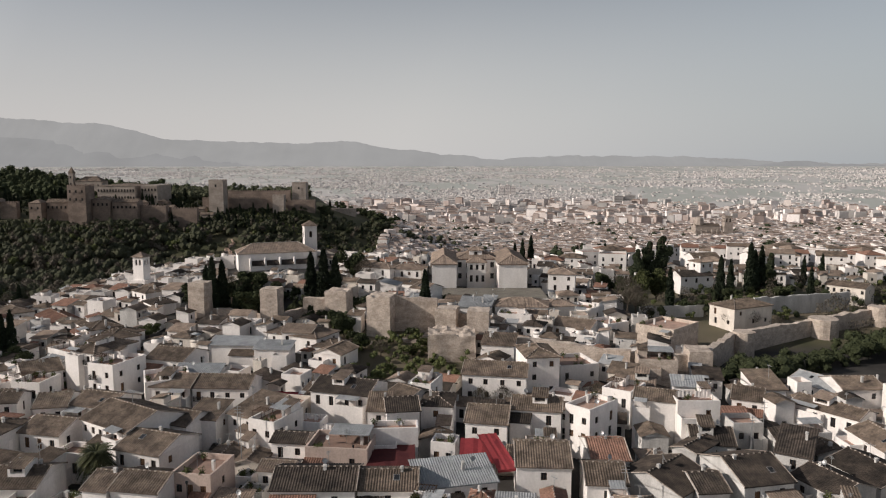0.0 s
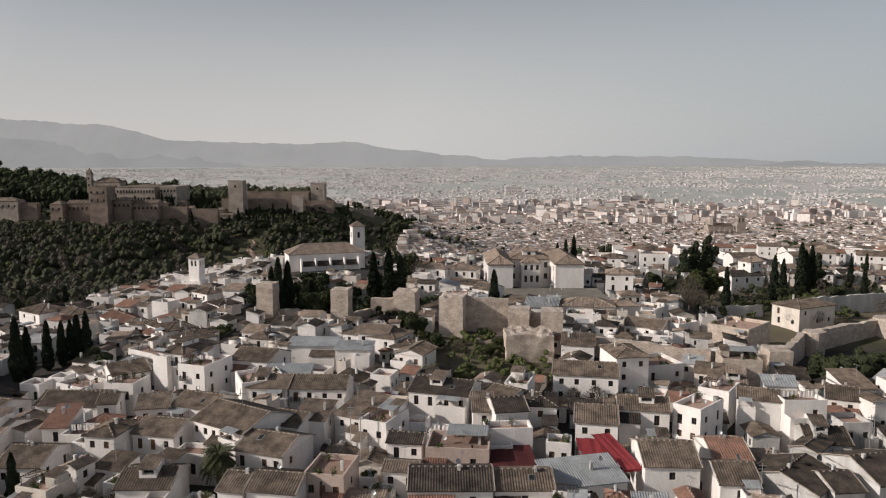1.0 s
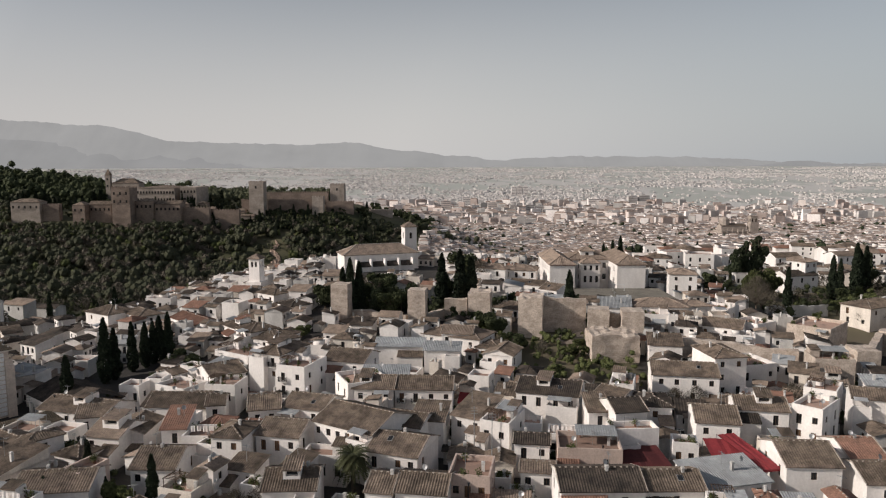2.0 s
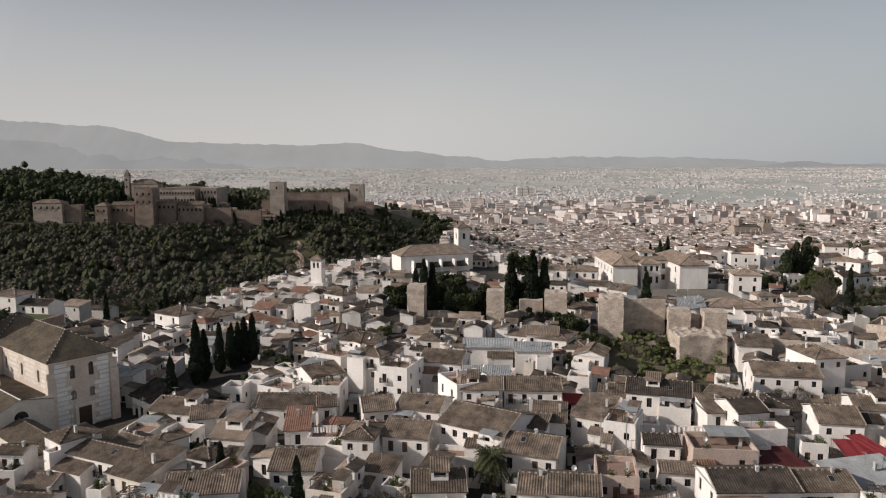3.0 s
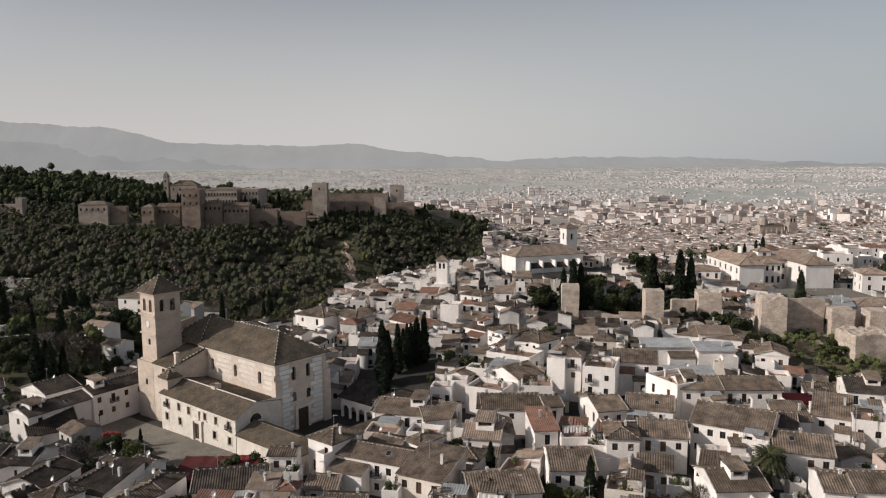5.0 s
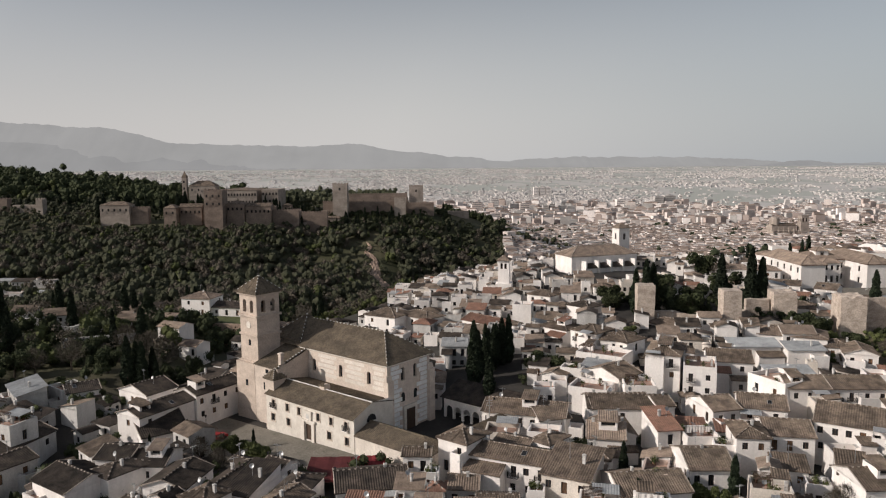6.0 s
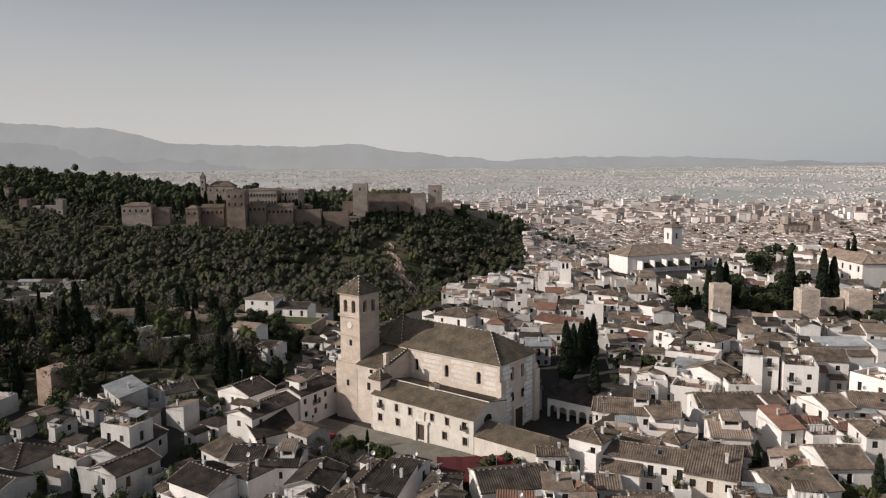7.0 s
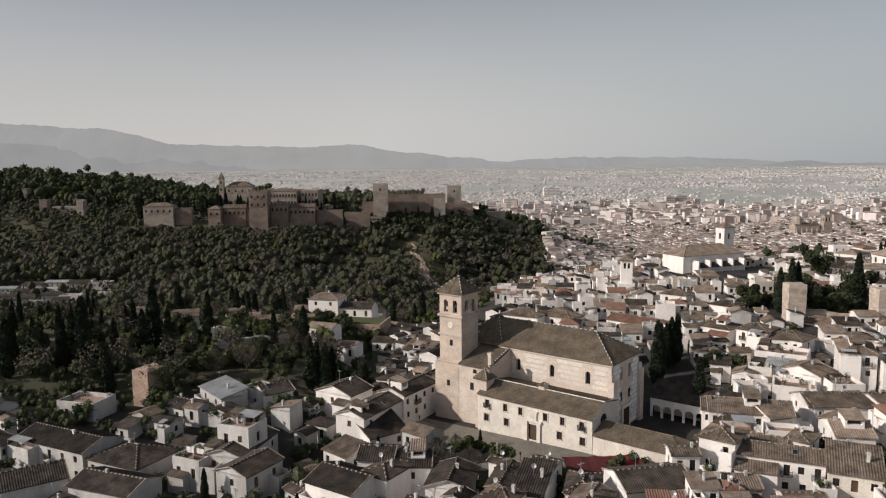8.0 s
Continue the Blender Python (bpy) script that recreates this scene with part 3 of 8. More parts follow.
def annexes(ob, rnd, w, d, h, roof, rh, axis, wall, coarse):
    """Terraces, lean-tos, lofts and sheet canopies that have grown on a house over the years."""
    if w > 4 and rnd.random() < 0.55:
        aw, dep, ht = w * rnd.uniform(0.3, 0.6), rnd.uniform(1.4, 2.8), h - rnd.uniform(1.3, 2.6)
        a = rnd.choice((0.0, w - aw))
        if ht > 1.5:
            bm = bmesh.new()
            box(bm, a, -dep, -1.5, a + aw, 0.0, ht, bottom=False)
            if rnd.random() < 0.5:
                t = 0.2
                for q in ((a, -dep, a + aw, -dep + t), (a, -dep + t, a + t, 0), (a + aw - t, -dep + t, a + aw, 0)):
                    box(bm, q[0], q[1], ht, q[2], q[3], ht + 0.85)
                quad(bm, (a + t, -dep + t, ht + 0.02), (a + aw - t, -dep + t, ht + 0.02), (a + aw - t, 0, ht + 0.02), (a + t, 0, ht + 0.02), mat=1)
                part("terrace", bm, [WALL[wall], terrace_tile], ob, "walled roof terrace with terracotta paving")
                if rnd.random() < 0.45:
                    sheet_canopy(ob, rnd, a + 0.1, -dep + 0.1, a + aw * 0.8, -0.05, ht + 0.02)
            else:
                tile = rnd.choice(("brown", "dark", "tan", "red"))
                tiled_slope(bm, (a - 0.15, -dep - 0.25, ht), (a + aw + 0.15, -dep - 0.25, ht), (0, dep + 0.25, dep * 0.34), step=0.28 if coarse else 0.2, mat=1)
                for x in (a, a + aw):
                    quad(bm, (x, -dep, ht), (x, 0, ht), (x, 0, ht + dep * 0.3))
                part("lean_to", bm, [WALL[wall], TILE[tile]], ob, "lean-to with a tiled roof")
    if roof in ("gable", "hip") and axis == "x" and w > 6 and rnd.random() < 0.2:
        aw, dep, ht = rnd.uniform(2.2, 3.4), d * 0.42, rh * 0.75 + rnd.uniform(0.7, 1.5)
        a = rnd.uniform(0.8, w - aw - 0.8)
        y0 = d * 0.22
        bm = bmesh.new()
        wall_face(bm, (a, y0, 0), (1, 0, 0), (0, 1, 0), aw, h, h + ht, [(0.4, aw - 0.4, h + ht - 1.05, h + ht - 0.25)], 0.9)
        wall_face(bm, (a + aw, y0, 0), (0, 1, 0), (-1, 0, 0), dep, h, h + ht, [])
        wall_face(bm, (a, y0 + dep, 0), (0, -1, 0), (1, 0, 0), dep, h, h + ht, [])
        wall_face(bm, (a + aw, y0 + dep, 0), (-1, 0, 0), (0, -1, 0), aw, h, h + ht, [])
        # dark glass sheet stands in for the shade deep in the loggia
        quad(bm, (a + 0.4, y0 + 0.9, h + ht - 1.05), (a + aw - 0.4, y0 + 0.9, h + ht - 1.05), (a + aw - 0.4, y0 + 0.9, h + ht - 0.25), (a + 0.4, y0 + 0.9, h + ht - 0.25), mat=2)
        tiled_slope(bm, (a - 0.2, y0 - 0.25, h + ht), (a + aw + 0.2, y0 - 0.25, h + ht), (0, dep + 0.4, 0.7), step=0.28 if coarse else 0.2, mat=1)
        part("loft", bm, [WALL[wall], TILE[rnd.choice(("brown", "tan", "red"))], dark_glass], ob, "small loft with an open loggia")
    if roof == "flat" and w > 4.5 and d > 4 and rnd.random() < 0.5:
        if rnd.random() < 0.5:
            sheet_canopy(ob, rnd, w * 0.3, d * 0.4, w - 0.4, d - 0.4, h)
        else:
            n = rnd.randint(2, 4)
            y0 = d * rnd.uniform(0.3, 0.6)
            bm = bmesh.new()
            for x in (0.5, w - 0.5):
                box(bm, x - 0.03, y0 - 0.03, h, x + 0.03, y0 + 0.03, h + 1.9)
            box(bm, 0.5, y0 - 0.01, h + 1.84, w - 0.5, y0 + 0.01, h + 1.86)
            line = part("clothes_line", bm, metal_grey, ob)
            for k in range(n):
                bm = bmesh.new()
                x0 = 0.7 + (w - 1.4) * k / n
                x1 = x0 + (w - 1.4) / n * 0.75
                last = None
                for i in range(7):
                    x, yy = x0 + (x1 - x0) * i / 6, y0 + 0.05 * math.sin(i * 1.9 + k)
                    now = [(x, yy, h + 1.85), (x, yy + 0.02, h + 0.7 + 0.15 * (k % 2))]
                    if last:
                        quad(bm, last[1], now[1], now[0], last[0])
                    last = now
                bmesh.ops.remove_doubles(bm, verts=bm.verts, dist=0.001)
                bmesh.ops.solidify(bm, geom=bm.faces[:], thickness=0.02)
                part("laundry_sheet", bm, WALL["white"], line)


def sheet_canopy(ob, rnd, x0, y0, x1, y1, h):
    """A sloping sheet roof on four posts."""
    if x1 - x0 < 1.2 or y1 - y0 < 0.8:
        return
    bm = bmesh.new()
    n = max(6, int((x1 - x0) / 0.2))
    z0, z1 = h + 1.95, h + 2.25
    for i in range(n):
        a, b = x0 + (x1 - x0) * i / n, x0 + (x1 - x0) * (i + 1) / n
        da, db = 0.05 * (i % 2), 0.05 * ((i + 1) % 2)
        quad(bm, (a, y0, z0 + da), (b, y0, z0 + db), (b, y1, z1 + db), (a, y1, z1 + da))
    bmesh.ops.remove_doubles(bm, verts=bm.verts, dist=0.001)
    bmesh.ops.solidify(bm, geom=bm.faces[:], thickness=0.03)
    top = part("canopy", bm, TILE["metal"], ob, "corrugated grey sheet canopy")
    for x in (x0 + 0.05, x1 - 0.11):
        for y, z in ((y0 + 0.05, z0), (y1 - 0.11, z1)):
            bm = bmesh.new()
            box(bm, x, y, h, x + 0.06, y + 0.06, z)
            part("post", bm, metal_grey, top)


def house(x, y, ze, rot, w, d, roof, cols, rows, axis="x", wall="white", tile="brown", balcony=False, fine=True, side=True, rh=None, floor=None, chimney=None, seed=None):
    """A town house: front eave from (x, y) along rot for w metres, d deep, eaves at the height ze."""
    rnd = random.Random(seed if seed is not None else int(abs(x) * 131 + abs(y) * 977))
    rr = radians(rot)
    c, s = math.cos(rr), math.sin(rr)
    corners = [(x + a * c - b * s, y + a * s + b * c) for a, b in ((0, 0), (w, 0), (w, d), (0, d), (w / 2, d / 2))]
    low = min(gz(*p) for p in corners)
    base = low - 0.6 if floor is None else floor
    h = ze - base
    FOOT.append((corners[4][0], corners[4][1], math.hypot(w, d) / 2, rot, w, d))
    tilew = TILE_WORD[tile] + " roof" if roof != "flat" else "flat roof terrace"
    ob = thing("house", pose(x, y, base, 0, 0, rot), f"{WALL_WORD[wall]} town house with {CATEGORY[roof]} {tilew}", "house", "houses of the old quarter")
    # openings, floor by floor
    storey = 2.9
    faces = [((0, 0, 0), (1, 0, 0), (0, 1, 0), w, cols, rows, 0)]
    if side:
        n_side = max(1, int(d / 4.5)) if cols else 0
        faces += [((w, 0, 0), (0, 1, 0), (-1, 0, 0), d, n_side, max(1, rows), 90), ((0, d, 0), (0, -1, 0), (1, 0, 0), d, n_side, max(1, rows), -90)]
    else:
        faces += [((w, 0, 0), (0, 1, 0), (-1, 0, 0), d, 0, 0, 90), ((0, d, 0), (0, -1, 0), (1, 0, 0), d, 0, 0, -90)]
    faces.append(((w, d, 0), (-1, 0, 0), (0, -1, 0), w, 0, 0, 180))
    bm = bmesh.new()
    top = h + (0.9 if roof == "flat" else 0.0)
    opens = []
    for o, u, inn, width, nc, nr, turn in faces:
        holes = []
        for r in range(nr if nc else 0):
            lo = h - 2.15 - r * storey
            if lo < 0.5:
                break
            for k in range(nc):
                if rnd.random() < (0.12 if turn == 0 else 0.4):
                    continue
                tall = rnd.random() < 0.4
                ww, hh = (0.95, 1.9) if tall else (0.95, 1.25)
                cx = width * (k + 0.5) / nc + rnd.uniform(-0.2, 0.2)
                if cx - ww / 2 < 0.3 or cx + ww / 2 > width - 0.3:
                    continue
                l0 = lo - (0.55 if tall else 0.0)
                if l0 < 0.3:
                    continue
                if holes and cx - ww / 2 < holes[-1][1] + 0.1 and abs(holes[-1][2] - l0) < 2:
                    continue
                holes.append((cx - ww / 2, cx + ww / 2, l0, l0 + hh))
        wall_face(bm, o, u, inn, width, -1.5, top, holes)
        for a, b, lo, hi in holes:
            p = Vector(o) + Vector(u) * a + Vector(inn) * 0.1
            opens.append((pose(p.x, p.y, lo, 0, 0, turn), b - a, hi - lo, turn))
    if fine and roof in ("hip", "gable"):
        for q in ((-0.14, -0.14, w + 0.14, -0.01), (-0.14, d + 0.01, w + 0.14, d + 0.14)) if axis == "x" or roof == "hip" else ((-0.14, -0.14, -0.01, d + 0.14), (w + 0.01, -0.14, w + 0.14, d + 0.14)):
            box(bm, q[0], q[1], h - 0.3, q[2], q[3], h - 0.06)
    if roof == "flat":
        t = 0.3
        quad(bm, (t, t, h), (w - t, t, h), (w - t, d - t, h), (t, d - t, h), mat=1)
        for q in (((0, 0), (w, 0), (w - t, t), (t, t)), ((w, 0), (w, d), (w - t, d - t), (w - t, t)), ((w, d), (0, d), (t, d - t), (w - t, d - t)), ((0, d), (0, 0), (t, t), (t, d - t))):
            quad(bm, *[(*p, top) for p in q])
            quad(bm, (*q[3], h), (*q[2], h), (*q[2], top), (*q[3], top))
    part("wall", bm, [WALL[wall], terrace_tile], ob)
    if roof != "flat":
        span = (d if axis == "x" else w) if roof == "gable" else (d * 2 if roof == "shed" else min(w, d))
        if rh is None:
            rh = span / 2 * (0.36 if roof != "shed" else 0.22)
        part("roof", roof_mesh(roof, w, d, h, rh, axis, step=0.2 if fine else 0.28, caps=fine), [TILE[tile], ridge_mat, WALL[wall]], ob)
    else:
        # stair hut and low things on the terrace
        if w > 4.5 and d > 4.5 and rnd.random() < (0.6 if fine else 0.3):
            hb = bmesh.new()
            a, b = rnd.uniform(1.8, 2.6), rnd.uniform(2.0, 3.0)
            px, py = rnd.choice((0.35, w - a - 0.35)), d - b - 0.35
            box(hb, px, py, h, px + a, py + b, h + 2.0)
            tiled_slope(hb, (px - 0.15, py - 0.2, h + 2.0), (px + a + 0.15, py - 0.2, h + 2.0), (0, b + 0.3, 0.5), mat=1)
            part("stair_hut", hb, [WALL[wall], TILE["brown"]], ob)
    for m, ww, hh, turn in opens:
        if fine:
            put_window(ob, m, ww, hh, shut=rnd.random() < 0.25)
            if balcony and turn == 0 and hh > 1.5:
                bo = part("balcony", balcony_meshes()[0], None, ob)
                bo.matrix_basis = m @ pose(ww / 2, -0.1, 0)
                part("railing", balcony_meshes()[1], None, bo, "black iron railing")
        else:
            wi = part("window", coarse_window(ww, hh), None, ob)
            wi.matrix_basis = m
    if y < 215:
        annexes(ob, rnd, w, d, h, roof, rh or 0.0, axis, wall, not fine)
    if fine:
        dress_roof(ob, rnd, w, d, h, roof, rh or 0.0, axis)
    if chimney is None:
        chimney = rnd.random() < (0.75 if fine else 0.45)
    if chimney:
        ch = part("chimney", chimney_mesh(), None, ob)
        zt = h + (0.55 if roof == "flat" else (rh or 1) * 0.75)
        ch.matrix_basis = pose(rnd.uniform(0.8, max(0.9, w - 0.8)), d * rnd.uniform(0.42, 0.6), zt, 0, 0, rnd.choice((0, 90)))
    return ob


def join_stuff(roots, name, label, category):
    """Joins far things into one mesh of their real geometry."""
    slots, index = [], {}
    co, loops, starts, mats, nv = [], [], [], [], 0
    gone = []
    for root in roots:
        for o in root.children_recursive:
            m = o.parent.matrix_basis @ o.matrix_basis if o.parent is root else root.matrix_basis @ o.parent.matrix_basis @ o.matrix_basis
            me = o.data
            n = len(me.vertices)
            v = np.empty(n * 3)
            me.vertices.foreach_get("co", v)
            a = np.array(m)
            co.append(v.reshape(-1, 3) @ a[:3, :3].T + a[:3, 3])
            remap = []
            for mt in me.materials:
                if mt.name not in index:
                    index[mt.name] = len(slots)
                    slots.append(mt)
                remap.append(index[mt.name])
            for p in me.polygons:
                starts.append(len(loops))
                loops.extend(i + nv for i in p.vertices)
                mats.append(remap[p.material_index])
            nv += n
            gone.append(o)
        gone.append(root)
    me = bpy.data.meshes.new(name)
    me.vertices.add(nv)
    me.vertices.foreach_set("co", np.concatenate(co).astype(np.float32).ravel())
    me.loops.add(len(loops))
    me.loops.foreach_set("vertex_index", np.array(loops, np.int32))
    me.polygons.add(len(starts))
    me.polygons.foreach_set("loop_start", np.array(starts, np.int32))
    me.polygons.foreach_set("material_index", np.array(mats, np.int32))
    for mt in slots:
        me.materials.append(mt)
    me.update(calc_edges=True)
    bpy.data.batch_remove(gone)
    return tagged(new(name, me), label, category, kind="stuff")


# ---------------------------------------------------------------- the church on its square
CH = pose(-142.6, 143.4, 0, 0, 0, -40.5)      # its nave's front corner; x along the door front, y inward


def arch_panel(bm, o, u, inward, width, z0, z1, arches, depth=0.5, mat=0, seg=8):
    """A wall pierced by round arches (centre, half width, foot, spring)."""
    o, u, inward = Vector(o), Vector(u), Vector(inward)
    at = lambda a, z, k=0.0: tuple(o + u * a + inward * k + Vector((0, 0, z)))
    edges = [0.0]
    for cx, r, foot, spring in arches:
        edges += [cx - r, cx + r]
    edges.append(width)
    for i in range(0, len(edges) - 1, 2):
        quad(bm, at(edges[i], z0), at(edges[i + 1], z0), at(edges[i + 1], z1), at(edges[i], z1), mat=mat)
    for cx, r, foot, spring in arches:
        if foot > z0:
            quad(bm, at(cx - r, z0), at(cx + r, z0), at(cx + r, foot), at(cx - r, foot), mat=mat)
            quad(bm, at(cx - r, foot), at(cx + r, foot), at(cx + r, foot, depth), at(cx - r, foot, depth), mat=mat)
        curve = [(cx - r * math.cos(math.pi * k / seg), spring + r * math.sin(math.pi * k / seg)) for k in range(seg + 1)]
        for (a, z), (b, y) in zip(curve, curve[1:]):
            quad(bm, at(a, z), at(b, y), at(b, z1), at(a, z1), mat=mat)
            quad(bm, at(a, z), at(a, z, depth), at(b, y, depth), at(b, y), mat=mat)
        quad(bm, at(cx - r, foot), at(cx - r, foot, depth), at(cx - r, spring, depth), at(cx - r, spring), mat=mat)
        quad(bm, at(cx + r, foot), at(cx + r, spring), at(cx + r, spring, depth), at(cx + r, foot, depth), mat=mat)


def arch_fill(bm, o, u, inward, cx, r, foot, spring, depth, mat=0, seg=8):
    o, u, inward = Vector(o), Vector(u), Vector(inward)
    at = lambda a, z: tuple(o + u * a + inward * depth + Vector((0, 0, z)))
    pts = [at(cx - r, foot), at(cx + r, foot)] + [at(cx + r * math.cos(math.pi * k / seg), spring + r * math.sin(math.pi * k / seg)) for k in range(seg + 1)]
    f = bm.faces.new([bm.verts.new(p) for p in pts])
    f.material_index = mat


SIDES = (((1, 0, 0), (0, 1, 0), 0), ((0, 1, 0), (-1, 0, 0), 90), ((-1, 0, 0), (0, -1, 0), 180), ((0, -1, 0), (1, 0, 0), -90))


def church():
    ob = thing("parish_church", CH, "large brick parish church with tiled roofs and square bell tower", "church")
    # nave: walls with tall round-headed windows
    X0, X1, D, E = -27.0, 0.0, 13.0, 14.9
    bm = bmesh.new()
    front = [(X - X0, 0.55, 9.9, 12.0) for X in (-22.0, -13.6, -5.2)]
    arch_panel(bm, (X0, 0, 0), (1, 0, 0), (0, 1, 0), X1 - X0, -2, E, front, 0.6)
    arch_panel(bm, (X1, 0, 0), (0, 1, 0), (-1, 0, 0), D, -2, E, [(4.6, 0.55, 10.6, 12.9), (8.4, 0.55, 10.6, 12.9)], 0.6)
    quad(bm, (X1, D, -2), (X0, D, -2), (X0, D, E), (X1, D, E))
    quad(bm, (X0, D, -2), (X0, 0, -2), (X0, 0, E), (X0, D, E))
    part("nave_wall", bm, brick_mat, ob)
    for X in (-22.0, -13.6, -5.2):
        g = bmesh.new()
        arch_fill(g, (X0, 0, 0), (1, 0, 0), (0, 1, 0), X - X0, 0.55, 9.9, 12.0, 0.5)
        part("window", g, dark_glass, ob, "round-headed dark window")
    for Y in (4.6, 8.4):
        for foot, spring in ((10.6, 12.9), (6.2, 7.6)):
            g = bmesh.new()
            arch_fill(g, (X1, 0, 0), (0, 1, 0), (-1, 0, 0), Y, 0.55, foot, spring, 0.5 if foot > 9 else -0.03)
            part("window", g, dark_glass, ob, "round-headed dark window")
    # cornice
    bm = bmesh.new()
    for a in ((X0, -0.35, X1 + 0.35, 0.0), (X1, 0.0, X1 + 0.35, D)):
        box(bm, a[0], a[1], E - 0.5, a[2], a[3], E - 0.05)
    part("cornice", bm, stone_mat, ob)
    # end front: portal, tall pilasters and white quoins
    bm = bmesh.new()
    box(bm, X1 + 0.02, 4.6, -1, X1 + 0.35, 8.6, 5.2)
    part("portal_surround", bm, stone_mat, ob)
    bm = bmesh.new()
    box(bm, X1 + 0.3, 5.3, -1, X1 + 0.38, 7.9, 4.4)
    part("door", bm, frame_wood, ob, "dark wooden church door")
    qm = bmesh.new()
    box(qm, 0.0, -0.0, 0.0, 0.16, 1.0, 0.78)
    quoin = mesh_of("quoin", qm, quoin_mat)
    z, k = 0.6, 0
    while z < E - 1.4:
        for edge, sgn in ((1.0, 1), (D - 1.0, -1)):
            length = 3.2 if k % 2 == 0 else 2.4
            if 9.4 < z < 10.6:
                length = 2.0
            q = part("quoin", quoin, None, ob)
            y0 = edge if sgn > 0 else edge - length
            q.matrix_basis = pose(X1, y0, z) @ Matrix.Diagonal((1, length, 1, 1))
        z += 0.98
        k += 1
    # nave roof, hipped, with mortared hips
    bm = bmesh.new()
    o, rise = 0.6, 4.6
    h, hx = D / 2 + o, 7.4
    tiled_slope(bm, (X0 - 6, -o, E), (X1 + o, -o, E), (0, h, rise), 0, hx)
    tiled_slope(bm, (X1 + o, D + o, E), (X0 - 6, D + o, E), (0, -h, rise), hx, 0)
    tiled_slope(bm, (X1 + o, -o, E), (X1 + o, D + o, E), (-hx, 0, rise), h, h)
    for a, b in (((X1 + o, -o, E + 0.1), (X1 + o - hx, D / 2, E + rise + 0.1)), ((X1 + o, D + o, E + 0.1), (X1 + o - hx, D / 2, E + rise + 0.1)), ((X0 - 3, D / 2, E + rise + 0.1), (X1 + o - hx, D / 2, E + rise + 0.1))):
        ridge(bm, a, b, r=0.11, mat=1, other=0, step=1.1)
    part("nave_roof", bm, [TILE["church"], mortar_mat], ob)
    # crossing with its higher roof beside the tower
    bm = bmesh.new()
    box(bm, -36.5, 0.4, -2, -27.0, D - 0.2, 15.6)
    part("transept_wall", bm, brick_mat, ob)
    bm = bmesh.new()
    o = 0.4
    tiled_slope(bm, (-37, 0, 15.6), (-26.4, 0, 15.6), (0, 6.6, 4.6), 5.3, 5.3)
    tiled_slope(bm, (-26.4, 0, 15.6), (-26.4, D, 15.6), (-5.3, 0, 4.6), 6.6, 6.6)
    tiled_slope(bm, (-37, D, 15.6), (-37, 0, 15.6), (5.3, 0, 4.6), 6.6, 6.6)
    tiled_slope(bm, (-26.4, D, 15.6), (-37, D, 15.6), (0, -6.6, 4.6), 5.3, 5.3)
    for a in ((-37, 0), (-26.4, 0)):
        ridge(bm, (*a, 15.7), (-31.7, 6.6, 20.3), r=0.11, mat=1, other=0, step=1.1)
    part("transept_roof", bm, [TILE["church"], mortar_mat], ob)
    # chapel block between tower and aisle: lean-to roof against the crossing, raking coping, corner turret and pinnacle
    bm = bmesh.new()
    pts = [(-24.0, -8.4), (-24.0, 0.3), (-32.2, 0.3), (-32.2, -8.4)]
    lo, hi = [bm.verts.new((x, y, -2)) for x, y in pts], [bm.verts.new((x, y, 11.6 if y < 0 else 14.4)) for x, y in pts]
    for i in range(4):
        bm.faces.new((lo[i], lo[(i + 1) % 4], hi[(i + 1) % 4], hi[i]))
    part("chapel_wall", bm, brick_mat, ob)
    bm = bmesh.new()
    tiled_slope(bm, (-32.0, -8.7, 11.65), (-24.6, -8.7, 11.65), (0, 9.0, 2.9))
    ridge(bm, (-24.3, -8.6, 11.8), (-24.3, 0.2, 14.7), r=0.2, mat=1, other=0, step=0.8)
    part("chapel_roof", bm, [TILE["church"], mortar_mat], ob)
    bm = bmesh.new()
    box(bm, -24.9, -7.4, 11.0, -24.1, -6.6, 14.6)
    box(bm, -25.05, -7.55, 14.6, -23.95, -6.45, 14.85, taper=0.1)
    part("pinnacle", bm, brick_mat, ob)
    bm = bmesh.new()
    box(bm, -26.4, -9.9, -2, -23.5, -7.0, 9.8)
    part("turret_wall", bm, brick_mat, ob)
    bm = bmesh.new()
    for u, inn, turn in SIDES:
        m = Matrix.Rotation(radians(turn), 3, "Z")
        c0 = Vector((-24.95, -8.45, 9.8))
        tiled_slope(bm, c0 + m @ Vector((-1.8, -1.8, 0)), c0 + m @ Vector((1.8, -1.8, 0)), m @ Vector((0, 1.8, 1.9)), 1.8, 1.8)
        ridge(bm, c0 + m @ Vector((-1.8, -1.8, 0.1)), c0 + Vector((0, 0, 2.0)), r=0.1, mat=1, other=0, step=0.5)
    part("turret_roof", bm, [TILE["church"], mortar_mat], ob)
    for X, Y, z in ((-28.4, -8.45, 6.4), (-27.6, -8.45, 10.2)):
        bm = bmesh.new()
        box(bm, X - 0.45, Y - 0.02, z, X + 0.45, Y + 0.1, z + (1.6 if z < 8 else 0.8))
        part("window", bm, dark_glass, ob, "small dark window")

    # aisle with the door front
    A0, A1, Y0, EZ = -25.2, 1.4, -10.6, 6.9
    bm = bmesh.new()
    ups = [2.4, 6.9, 10.6, 16.4, 20.2, 24.4]
    lows = [2.2, 7.2, 19.6, 24.6]
    holes = [(a - 0.5, a + 0.5, 4.3, 5.9) for a in ups] + [(a - 0.6, a + 0.6, 1.3, 2.9) for a in lows]
    holes.append((12.5, 14.5, -0.2, 3.0))
